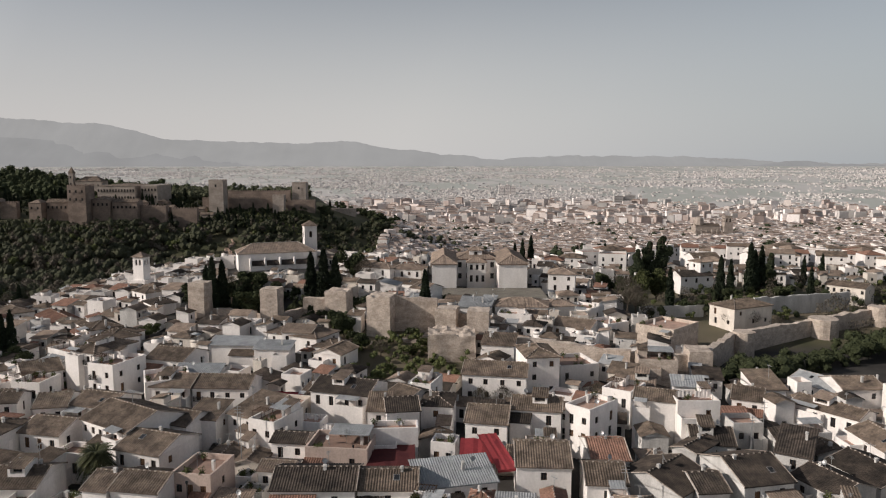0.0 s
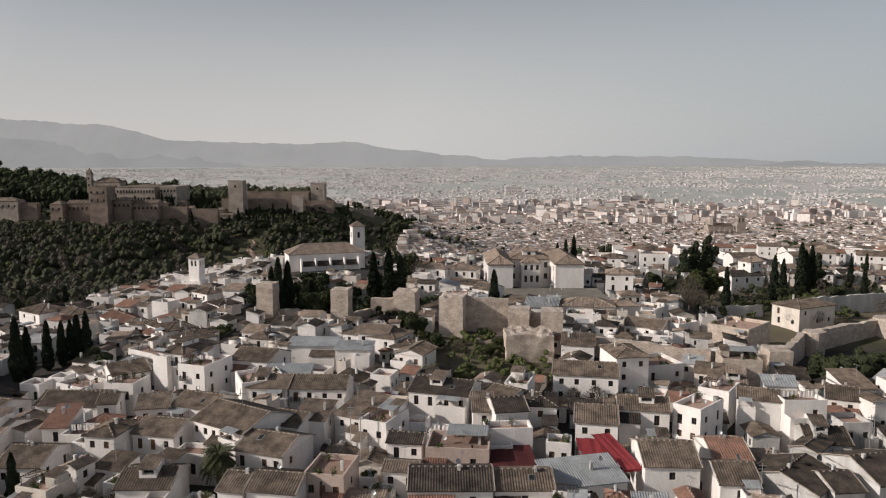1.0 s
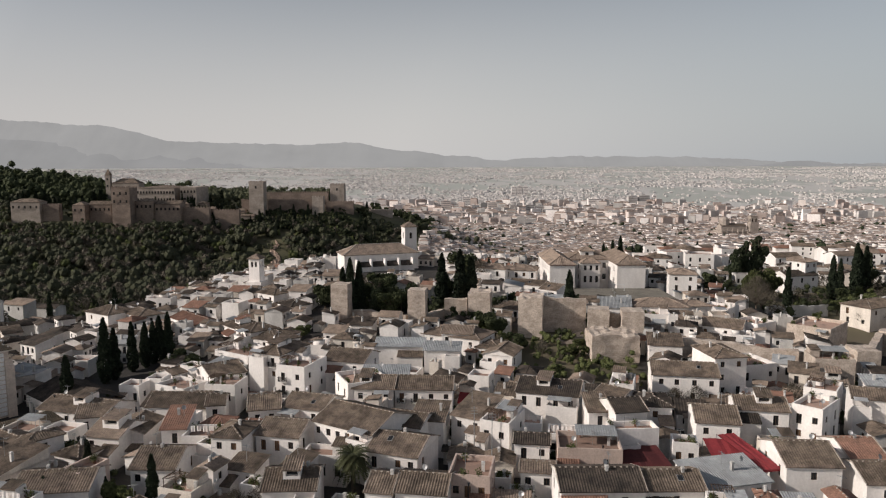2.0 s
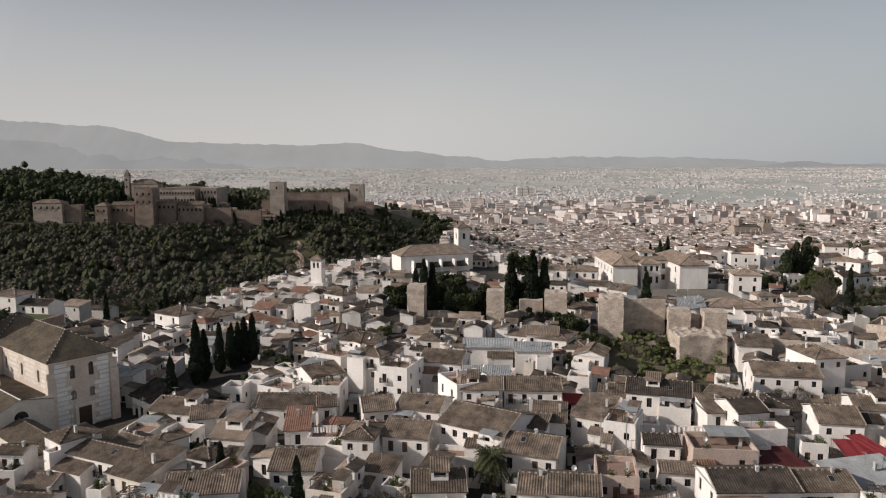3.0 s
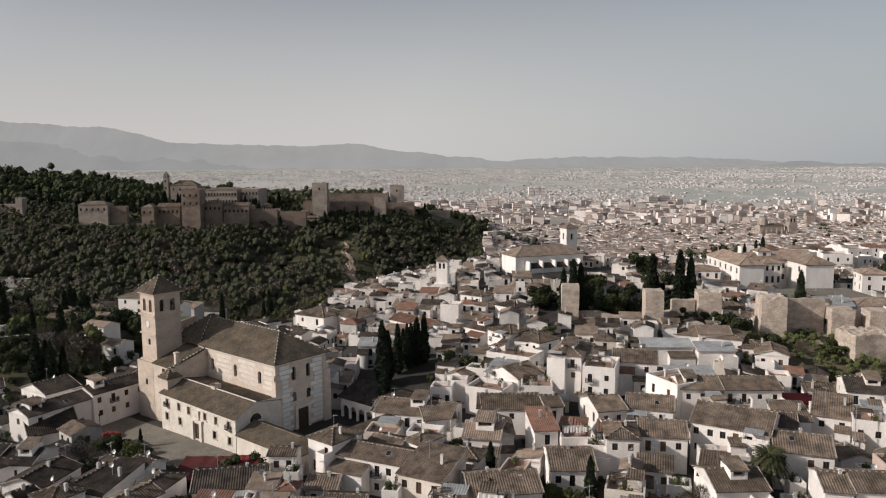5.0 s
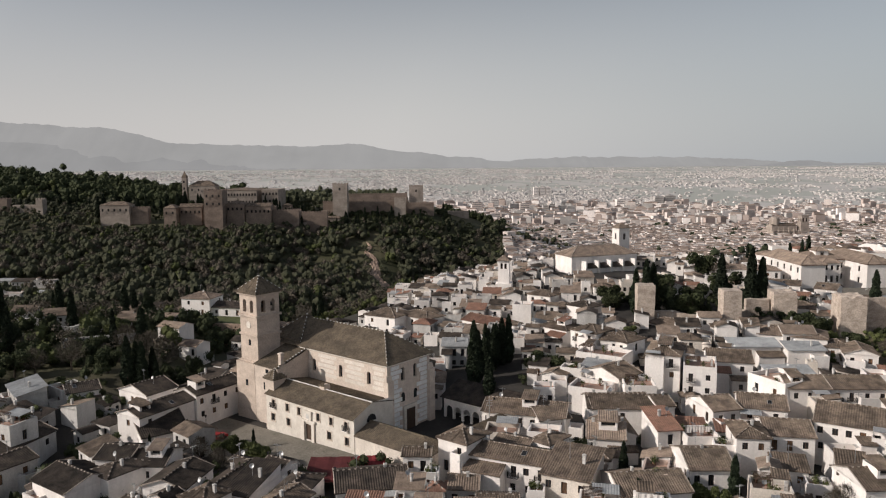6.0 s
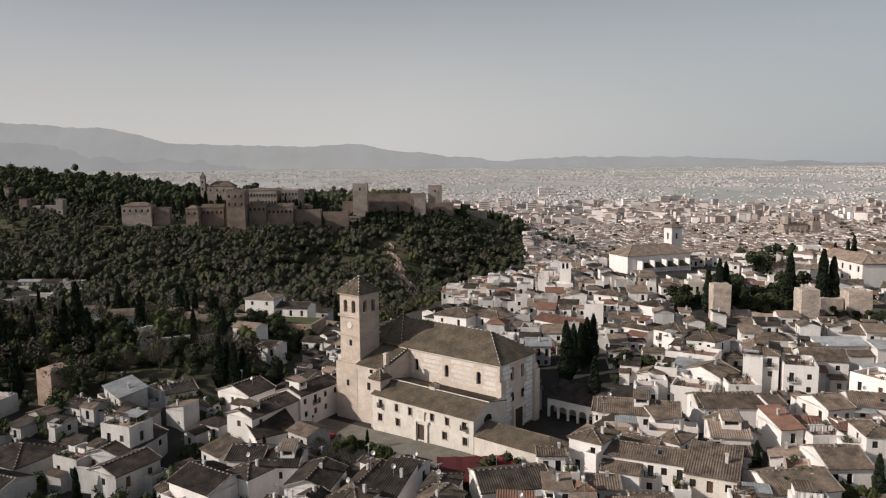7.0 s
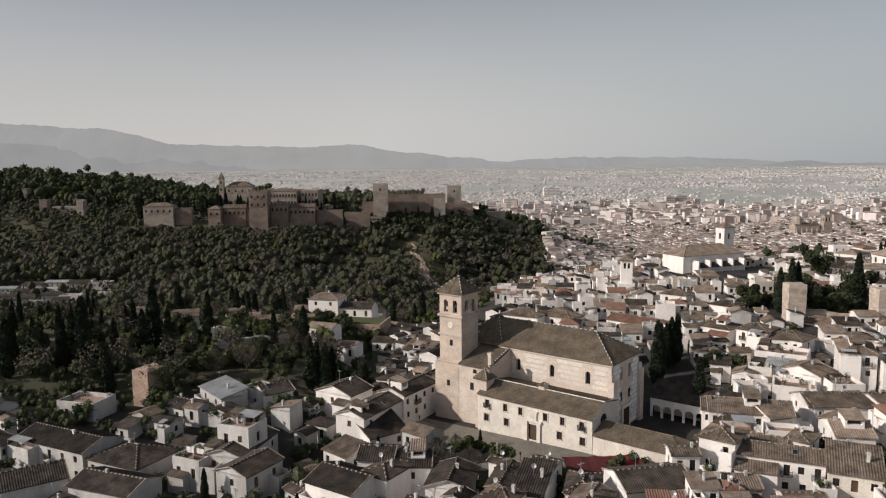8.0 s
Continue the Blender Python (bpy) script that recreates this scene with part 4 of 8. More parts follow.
    wall_face(bm, (A0, Y0, 0), (1, 0, 0), (0, 1, 0), A1 - A0, -2, EZ, holes, 0.3)
    pts = [(A1, Y0, -2), (A1, 0, -2), (A1, 0, 8.7), (A1, -6.0, 9.0), (A1, Y0, EZ)]
    bm.faces.new([bm.verts.new(p) for p in pts])
    pts = [(A0, 0, -2), (A0, Y0, -2), (A0, Y0, EZ), (A0, -6.0, 9.0), (A0, 0, 8.7)]
    bm.faces.new([bm.verts.new(p) for p in pts])
    part("aisle_wall", bm, stone_mat, ob)
    for a in ups:
        put_window(ob, pose(A0 + a - 0.5, Y0 + 0.15, 4.3), 1.0, 1.6)
    for a in lows:
        put_window(ob, pose(A0 + a - 0.6, Y0 + 0.15, 1.3), 1.2, 1.6)
    bm = bmesh.new()
    box(bm, A0 + 12.5, Y0 + 0.2, -0.2, A0 + 14.5, Y0 + 0.3, 3.0)
    part("door", bm, frame_wood, ob, "dark wooden arched side door")
    bm = bmesh.new()
    for a in (11.6, 14.6):
        box(bm, A0 + a, Y0 - 0.35, -0.6, A0 + a + 0.8, Y0 + 0.02, 3.6)
    box(bm, A0 + 11.3, Y0 - 0.45, 3.6, A0 + 15.7, Y0 + 0.02, 4.0)
    box(bm, A0 + 12.5, Y0 - 0.3, 4.0, A0 + 14.5, Y0 + 0.02, 5.6)
    box(bm, A0 + 12.3, Y0 - 0.4, 5.6, A0 + 14.7, Y0 + 0.02, 5.85)
    part("side_portal", bm, stone_mat, ob)
    # the niche is a flat arch whose grey colour imitates its shade
    g = bmesh.new()
    arch_fill(g, (A0, Y0 - 0.3, 0), (1, 0, 0), (0, 1, 0), 13.5, 0.4, 4.3, 4.9, -0.02)
    part("niche", g, WALL["grey"], ob, "round-headed niche, its shade a flat grey panel")
    for a, z, hw in [(a, 4.3, 0.5) for a in ups] + [(a, 1.3, 0.6) for a in lows]:
        g = bmesh.new()
        for q in ((a - hw - 0.18, a - hw), (a + hw, a + hw + 0.18)):
            box(g, A0 + q[0], Y0 - 0.07, z - 0.1, A0 + q[1], Y0 + 0.05, z + 1.75)
        box(g, A0 + a - hw - 0.25, Y0 - 0.09, z + 1.62, A0 + a + hw + 0.25, Y0 + 0.05, z + 1.82)
        box(g, A0 + a - hw - 0.25, Y0 - 0.14, z - 0.16, A0 + a + hw + 0.25, Y0 + 0.05, z)
        part("window_surround", g, brick_mat, ob, "moulded brick window surround")
    for a in (ups[0], ups[-1]):
        bo = part("balcony", balcony_meshes()[0], None, ob)
        bo.matrix_basis = pose(A0 + a, Y0, 4.25) @ Matrix.Diagonal((0.8, 0.7, 1, 1))
        part("railing", balcony_meshes()[1], None, bo, "black iron railing")
    bandm = bmesh.new()
    box(bandm, 0, -0.03, 0, 1, 0.02, 0.72)
    band = mesh_of("stone_band", bandm, band_mat)
    k = 0
    z = 9.2
    while z < 13.9:
        for c0, c1 in ((-23.6, -22.8), (-21.2, -14.4), (-12.8, -6.0), (-4.4, -0.3)):
            wid = (c1 - c0) * (0.62 if k % 2 else 0.86)
            q = part("stone_band", band, None, ob)
            q.matrix_basis = pose((c0 + c1 - wid) / 2, 0, z) @ Matrix.Diagonal((wid, 1, 1, 1))
        z += 1.02
        k += 1
    for Y in (-0.7, D - 1.0):
        g = bmesh.new()
        box(g, X1 - 0.3, Y, -2, X1 + 0.9, Y + 1.7, 11.4)
        box(g, X1 - 0.3, Y, 11.4, X1 + 0.5, Y + 1.7, 12.6, taper=0.15)
        part("buttress", g, brick_mat, ob)
    g = bmesh.new()
    arch_fill(g, (A1, Y0, 0), (0, 1, 0), (-1, 0, 0), 4.6, 1.3, 5.4, 5.5, -0.03)
    part("window", g, dark_glass, ob, "half-round lunette window")
    bm = bmesh.new()
    tiled_slope(bm, (A0, Y0 - 0.5, EZ), (A1 + 0.4, Y0 - 0.5, EZ), (0, 5.1, 2.2))
    tiled_slope(bm, (A1 + 0.4, -0.02, 8.0), (A0, -0.02, 8.0), (0, -5.98, 1.1))
    ridge(bm, (A0, -6.0, 9.15), (A1 + 0.4, -6.0, 9.15), r=0.12, mat=1, other=1)
    part("aisle_roof", bm, [TILE["church"], mortar_mat], ob)
    bm = bmesh.new()
    box(bm, -13.0, -6.4, 8.2, -11.6, -4.8, 9.9)
    tiled_slope(bm, (-13.2, -6.6, 9.9), (-11.4, -6.6, 9.9), (0, 1.0, 0.5), 0.9, 0.9, mat=1)
    tiled_slope(bm, (-11.4, -4.6, 9.9), (-13.2, -4.6, 9.9), (0, -1.0, 0.5), 0.9, 0.9, mat=1)
    part("roof_dormer", bm, [brick_mat, TILE["church"]], ob)

    # bell tower
    cx, cy, r, TE = -35.0, -4.3, 3.05, 26.8
    bm = bmesh.new()
    box(bm, cx - r - 0.5, cy - r - 1.1, -2, cx + r + 0.02, cy + r + 0.25, 11.3)
    box(bm, cx - r, cy - r, 11.3, cx + r, cy + r, 21.4)
    for u, inn, turn in SIDES:
        m = Matrix.Rotation(radians(turn), 3, "Z")
        o = Vector((cx, cy, 0)) + m @ Vector((-r, -r, 0))
        arch_panel(bm, tuple(o), u, inn, 2 * r, 21.4, TE, [(1.8, 0.6, 22.4, 24.6), (2 * r - 1.8, 0.6, 22.4, 24.6)], 0.8)
    quad(bm, (cx - r, cy - r, 21.45), (cx + r, cy - r, 21.45), (cx + r, cy + r, 21.45), (cx - r, cy + r, 21.45))
    part("tower_shaft", bm, tower_mat, ob)
    for zc, hh, rr in ((11.3, 0.3, 0.35), (17.2, 0.4, 0.25), (21.4, 0.5, 0.35), (TE - 0.5, 0.5, 0.4)):
        bm = bmesh.new()
        k = r + rr
        box(bm, cx - k, cy - k, zc, cx + k, cy - r - 0.01, zc + hh)
        box(bm, cx + r + 0.01, cy - r - 0.01, zc, cx + k, cy + k, zc + hh)
        box(bm, cx - k, cy - r - 0.01, zc, cx - r - 0.01, cy + k, zc + hh)
        part("string_course", bm, tower_mat, ob)
    # a solid dark box stands in for the shade inside the belfry
    bm = bmesh.new()
    box(bm, cx - 1.7, cy - 1.7, 21.4, cx + 1.7, cy + 1.7, TE)
    part("belfry_core", bm, frame_wood, ob, "dark block for the unlit belfry interior")
    for u, inn, turn in SIDES[:2] + SIDES[3:]:
        m = Matrix.Rotation(radians(turn), 3, "Z")
        for k in (-r + 1.8, r - 1.8):
            g = bmesh.new()
            bmesh.ops.create_cone(g, cap_ends=True, segments=12, radius1=0.42, radius2=0.2, depth=0.8)
            p = Vector((cx, cy, 0)) + m @ Vector((k, -r + 0.7, 0))
            bmesh.ops.translate(g, verts=g.verts, vec=(p.x, p.y, 24.0))
            part("bell", g, iron, ob, "dark bronze bell")
    bm = bmesh.new()
    o, rise = r + 0.65, 3.4
    for u, inn, turn in SIDES:
        m = Matrix.Rotation(radians(turn), 3, "Z")
        c0 = Vector((cx, cy, TE))
        tiled_slope(bm, c0 + m @ Vector((-o, -o, 0)), c0 + m @ Vector((o, -o, 0)), m @ Vector((0, o, rise)), o, o)
        ridge(bm, c0 + m @ Vector((-o, -o, 0.1)), c0 + Vector((0, 0, rise + 0.1)), r=0.11, mat=1, other=0, step=1.0)
    part("tower_roof", bm, [TILE["church"], mortar_mat], ob)
    bm = bmesh.new()
    bmesh.ops.create_uvsphere(bm, u_segments=10, v_segments=6, radius=0.25)
    bmesh.ops.translate(bm, verts=bm.verts, vec=(cx, cy, TE + rise + 0.3))
    box(bm, cx - 0.05, cy - 0.05, TE + rise + 0.4, cx + 0.05, cy + 0.05, TE + rise + 2.0)
    box(bm, cx - 0.4, cy - 0.04, TE + rise + 1.4, cx + 0.4, cy + 0.04, TE + rise + 1.5)
    part("finial_cross", bm, iron, ob, "iron cross on a ball")
    bm = bmesh.new()
    bmesh.ops.create_cone(bm, cap_ends=True, segments=20, radius1=0.75, radius2=0.75, depth=0.1, matrix=Matrix.Translation((cx, cy - r - 0.05, 19.6)) @ Matrix.Rotation(radians(90), 4, "X"))
    part("clock_face", bm, stone_mat, ob, "round pale clock face")
    for zw in (15.0, 6.2):
        bm = bmesh.new()
        box(bm, cx - 0.2, cy - r - (1.15 if zw < 11 else 0.04), zw, cx + 0.6, cy - r + 0.1, zw + 1.3)
        part("window", bm, dark_glass, ob, "small dark tower opening")

    # low wing that runs on from the aisle, and the court with its arcade
    bm = bmesh.new()
    box(bm, 1.45, -10.5, -3, 19.0, -4.5, 3.9)
    part("wing_wall", bm, WALL["cream"], ob)
    bm = bmesh.new()
    tiled_slope(bm, (1.5, -10.9, 3.9), (19.4, -10.9, 3.9), (0, 4.4, 1.7), 0, 4.0)
    tiled_slope(bm, (19.4, -4.0, 4.6), (1.5, -4.0, 4.6), (0, -2.5, 1.0), 4.0, 0)
    tiled_slope(bm, (19.4, -10.9, 3.9), (19.4, -4.0, 4.3), (-4.0, 0, 1.7), 4.4, 2.5)
    ridge(bm, (1.5, -6.5, 5.7), (15.4, -6.5, 5.7), r=0.11, mat=0)
    part("wing_roof", bm, [TILE["church"], mortar_mat], ob)
    bm = bmesh.new()
    n = 7
    arch_panel(bm, (1.5, 16.0, 0), (1, 0, 0), (0, 1, 0), 17.0, -1, 4.6, [(1.4 + 2.36 * i, 0.95, -0.9, 2.0) for i in range(n)], 0.45)
    part("cloister_arcade", bm, WALL["white"], ob, "whitewashed arcade of round arches")
    bm = bmesh.new()
    quad(bm, (1.0, 19.5, -1), (19.0, 19.5, -1), (19.0, 19.5, 4.6), (1.0, 19.5, 4.6))
    part("cloister_back_wall", bm, WALL["grey"], ob)
    bm = bmesh.new()
    tiled_slope(bm, (0.6, 15.6, 4.6), (19.5, 15.6, 4.6), (0, 6.5, 2.4))
    tiled_slope(bm, (19.5, 28.4, 4.6), (0.6, 28.4, 4.6), (0, -6.3, 2.4))
    part("cloister_roof", bm, [TILE["dark"]], ob)
    bm = bmesh.new()
    box(bm, 18.2, -4.0, -2, 20.6, 16.0, 3.7)
    part("court_wall", bm, WALL["white"], ob)
    bm = bmesh.new()
    tiled_slope(bm, (20.9, -4.0, 3.7), (20.9, 19.0, 3.7), (-2.9, 0, 1.5))
    part("court_roof", bm, [TILE["church"]], ob)
    for lx, ly, rad in ((-32, 2, 12), (-12, 0, 16), (10, -8, 9), (10, 6, 10), (10, 20, 10), (2, 10, 10)):
        p = CH @ Vector((lx, ly, 0))
        FOOT.append((p.x, p.y, rad, 0, rad * 1.4, rad * 1.4))
    return ob


church()

# the cobbled square before the church
bm = bmesh.new()
grid = {}
for i in range(27):
    for j in range(10):
        v = CH @ Vector((-50 + i * 2.0, -26 + j * 1.7, 0))
        grid[i, j] = bm.verts.new((v.x, v.y, gz(v.x, v.y) + 0.05))
for i in range(26):
    for j in range(9):
        bm.faces.new((grid[i, j], grid[i + 1, j], grid[i + 1, j + 1], grid[i, j + 1]))
tagged(new("church_square", mesh_of("church_square", bm, plaza_mat)), "pale cobbled square before the parish church", "square", kind="structure")


# ---------------------------------------------------------------- old town wall with its towers
def rough_block(bm, x0, y0, z0, x1, y1, z1, nx=4, ny=4, nz=5, rough=0.25, ragged=0.5, seed=1, mat=0):
    """A weathered block of masonry: uneven faces and a ragged top."""
    rnd = random.Random(seed)
    def pt(i, j, k):
        x, y, z = x0 + (x1 - x0) * i / nx, y0 + (y1 - y0) * j / ny, z0 + (z1 - z0) * k / nz
        n = noise.noise_vector(Vector((x, y, z)) * 0.35 + Vector((seed, 0, 0)))
        x, y = x + n.x * rough, y + n.y * rough
        if k == nz:
            z += ragged * (noise.noise(Vector((x * 0.6, y * 0.6, seed))) - 0.15) * 1.6
        return (x, y, z)
    grid = {}
    def v(i, j, k):
        if (i, j, k) not in grid:
            grid[i, j, k] = bm.verts.new(pt(i, j, k))
        return grid[i, j, k]
    def f(*q):
        bm.faces.new(q).material_index = mat
    for k in range(nz):
        for i in range(nx):
            f(v(i, 0, k), v(i + 1, 0, k), v(i + 1, 0, k + 1), v(i, 0, k + 1))
            f(v(i + 1, ny, k), v(i, ny, k), v(i, ny, k + 1), v(i + 1, ny, k + 1))
        for j in range(ny):
            f(v(nx, j, k), v(nx, j + 1, k), v(nx, j + 1, k + 1), v(nx, j, k + 1))
            f(v(0, j + 1, k), v(0, j, k), v(0, j, k + 1), v(0, j + 1, k + 1))
    for i in range(nx):
        for j in range(ny):
            f(v(i, j, nz), v(i + 1, j, nz), v(i + 1, j + 1, nz), v(i, j + 1, nz))


def wall_tower(x, y, w, d, z0, z1, rot=0, ragged=0.7, label="ruined square tower of eroded rammed earth", mat="earth"):
    bm = bmesh.new()
    rough_block(bm, -w / 2, 0, z0, w / 2, d, z1, 12, 12, 10, 0.16, ragged * 0.6, seed=int(abs(x) + y))
    ob = new("wall_tower", mesh_of("wall_tower", bm, WALL[mat]))
    ob.matrix_world = pose(x, y, 0, 0, 0, rot)
    FOOT.append((x, y + d / 2, max(w, d) * 0.6, rot, w, d))
    return tagged(ob, label, "tower", "towers of the town wall")


def wall_run(ax, ay, bx, by, z0a, z1a, z0b, z1b, thick=1.8, label="long rammed earth town wall with a crumbling top", mat="earth"):
    length = math.hypot(bx - ax, by - ay)
    bm = bmesh.new()
    n = max(4, int(length / 1.6))
    rough_block(bm, 0, 0, 0, length, thick, 1, n, 2, 8, 0.2, 0.0, seed=int(ax * 3 + ay))
    for v in bm.verts:
        s = min(max(v.co.x / length, 0), 1)
        lo, hi = z0a + (z0b - z0a) * s, z1a + (z1b - z1a) * s
        top = 0.7 * noise.noise(Vector((v.co.x * 0.35, v.co.y * 0.2, ax))) if v.co.z > 0.95 else 0
        v.co.z = lo + (hi - lo) * v.co.z + top
    ob = new("town_wall", mesh_of("town_wall", bm, WALL[mat]))
    ob.matrix_world = pose(ax, ay, 0, 0, 0, math.degrees(math.atan2(by - ay, bx - ax)))
    for s in np.arange(0, length, 4):
        FOOT.append((ax + (bx - ax) * s / length, ay + (by - ay) * s / length, 2.5, 0, 4, 4))
    return tagged(ob, label, "wall")


wall_tower(-71.3, 208.8, 4.9, 5.4, 5, 19.2, -8, 0.2)
wall_tower(-48.8, 202.2, 5.0, 5.6, 4, 18.6, -6, 0.2, "square rammed earth tower with a patched white face")
wall_tower(-31.0, 208, 6.4, 7, 5, 16.9, -10)
wall_tower(-17.7, 196.5, 6.6, 8, 4, 17.5, -12)
wall_tower(0.6, 195, 5.8, 6, 4, 14.4, -12, 0.3)
wall_tower(9.3, 192, 5.8, 6, 4, 14.4, -8, 0.3)
wall_run(-68, 212, -52, 206.5, 5, 11.2, 5, 10.6)
wall_run(-46, 206.5, -41, 211, 5, 11.0, 5, 11.4)
wall_run(-41, 211.5, -34.3, 211, 5, 14.4, 5, 14.2)
wall_run(-28, 214, -21, 210, 6, 9, 6, 9)
wall_run(-14.6, 201.5, -1.6, 200.5, 5, 16.8, 5, 16.4)
wall_run(3, 199.5, 7, 197.5, 5, 12.6, 5, 12.6)
bm = bmesh.new()
rough_block(bm, -3.8, 181, 0, 8.2, 191, 10.6, 20, 20, 12, 0.22, 0.45, seed=5)
ruin = tagged(new("bastion_ruin", mesh_of("bastion_ruin", bm, WALL["earth"])), "broad ruined earth bastion below the town wall", "ruin")
FOOT.append((1.5, 186, 8, 0, 12, 10))
wall_run(14, 186, 46, 176, 3, 9.5, 1, 7.5)
wall_tower(63.5, 176, 5.6, 7, -3, 7.6, -6, 0.3)
wall_run(46, 177, 62, 178, 0, 7.0, -3, 6.0)
wall_run(67, 180, 82, 201, -4, 6.6, -5, 6.6)
wall_run(82, 201, 110, 215, -6, 6.4, -7, 6.8)
wall_run(110, 215, 150, 232, -7, 6.8, -7, 9.0)
wall_run(150, 232, 230, 275, -7, 9.0, -7, 12.0)


def round_tower(x, y, r, z0, z1):
    bm = bmesh.new()
    bmesh.ops.create_cone(bm, cap_ends=True, segments=28, radius1=r * 1.06, radius2=r, depth=1, matrix=Matrix.Translation((0, 0, 0.5)))
    bmesh.ops.subdivide_edges(bm, edges=[e for e in bm.edges if abs(e.verts[0].co.z - e.verts[1].co.z) > 0.5], cuts=7)
    for v in bm.verts:
        n = noise.noise_vector(v.co * 2.0 + Vector((x, y, 0)))
        v.co.x, v.co.y = v.co.x + n.x * 0.2, v.co.y + n.y * 0.2
        v.co.z = z0 + (z1 - z0) * v.co.z + (0.4 * n.z if v.co.z > 0.9 else 0)
    ob = new("round_wall_tower", mesh_of("round_wall_tower", bm, WALL["earth"]))
    ob.matrix_world = pose(x, y, 0)
    FOOT.append((x, y, r + 1, 0, 2 * r, 2 * r))
    return tagged(ob, "rounded rammed earth tower built into the town wall", "tower", "towers of the town wall")


round_tower(114, 216, 4.2, -7, 7.4)
round_tower(137, 226, 3.6, -7, 9.0)
round_tower(84, 201, 3.0, -6, 6.8)

# earthen ruin block among the gardens
wall_tower(-244.4, 166.0, 4.6, 5.5, -3, 9.0, -24, 0.6, "tall pinkish rammed earth ruin overgrown on top", "ruin")


# ---------------------------------------------------------------- hilltop church with a white tower
def hilltop_church():
    ob = thing("hilltop_church", pose(-79, 281, 12.4, 0, 0, 20), "white hilltop church with tan tiled roof and square tower", "church")
    bm = bmesh.new()
    box(bm, 0, 0, -4, 30, 12.5, 6.0)
    part("nave_wall", bm, WALL["white"], ob)
    part("nave_roof", roof_mesh("hip", 30, 12.5, 6.0, 3.4, over=0.4, step=0.3), [TILE["tan"], mortar_mat, WALL["white"]], ob)
    for i in range(5):
        b = bmesh.new()
        box(b, 4 + i * 5.6, -4.0, -4, 4 + i * 5.6 + 0.6, 0, 4.4)
        part("buttress", b, WALL["white"], ob)
    for i in range(4):
        b = bmesh.new()
        box(b, 4.6 + i * 5.6, -3.4, -4, 9.6 + i * 5.6, 0, 1.8)
        part("chapel_wall", b, WALL["white"], ob)
        b = bmesh.new()
        tiled_slope(b, (4.6 + i * 5.6, -3.8, 1.8), (9.6 + i * 5.6, -3.8, 1.8), (0, 3.8, 1.4), step=0.3)
        part("chapel_roof", b, TILE["dark"], ob)
    b = bmesh.new()
    cx, cy, r = 29.5, 10.5, 2.5
    for u, inn, turn in SIDES:
        m = Matrix.Rotation(radians(turn), 3, "Z")
        o = Vector((cx, cy, 0)) + m @ Vector((-r, -r, 0))
        arch_panel(b, tuple(o), u, inn, 2 * r, -4, 15.6, [(r, 0.55, 10.8, 12.8)], 0.5)
    part("tower_shaft", b, WALL["white"], ob)
    # dark block added for the shade behind the belfry arches
    b = bmesh.new()
    box(b, cx - 1.6, cy - 1.6, 8, cx + 1.6, cy + 1.6, 15)
    part("belfry_core", b, frame_wood, ob)
    b = bmesh.new()
    o = r + 0.5
    for u, inn, turn in SIDES:
        m = Matrix.Rotation(radians(turn), 3, "Z")
        c0 = Vector((cx, cy, 15.6))
        tiled_slope(b, c0 + m @ Vector((-o, -o, 0)), c0 + m @ Vector((o, -o, 0)), m @ Vector((0, o, 2.0)), o, o, step=0.3)
    part("tower_roof", b, TILE["tan"], ob)
    for p in ((-72, 288), (-60, 293), (-66, 284)):
        FOOT.append((*p, 9, 0, 12, 12))


hilltop_church()


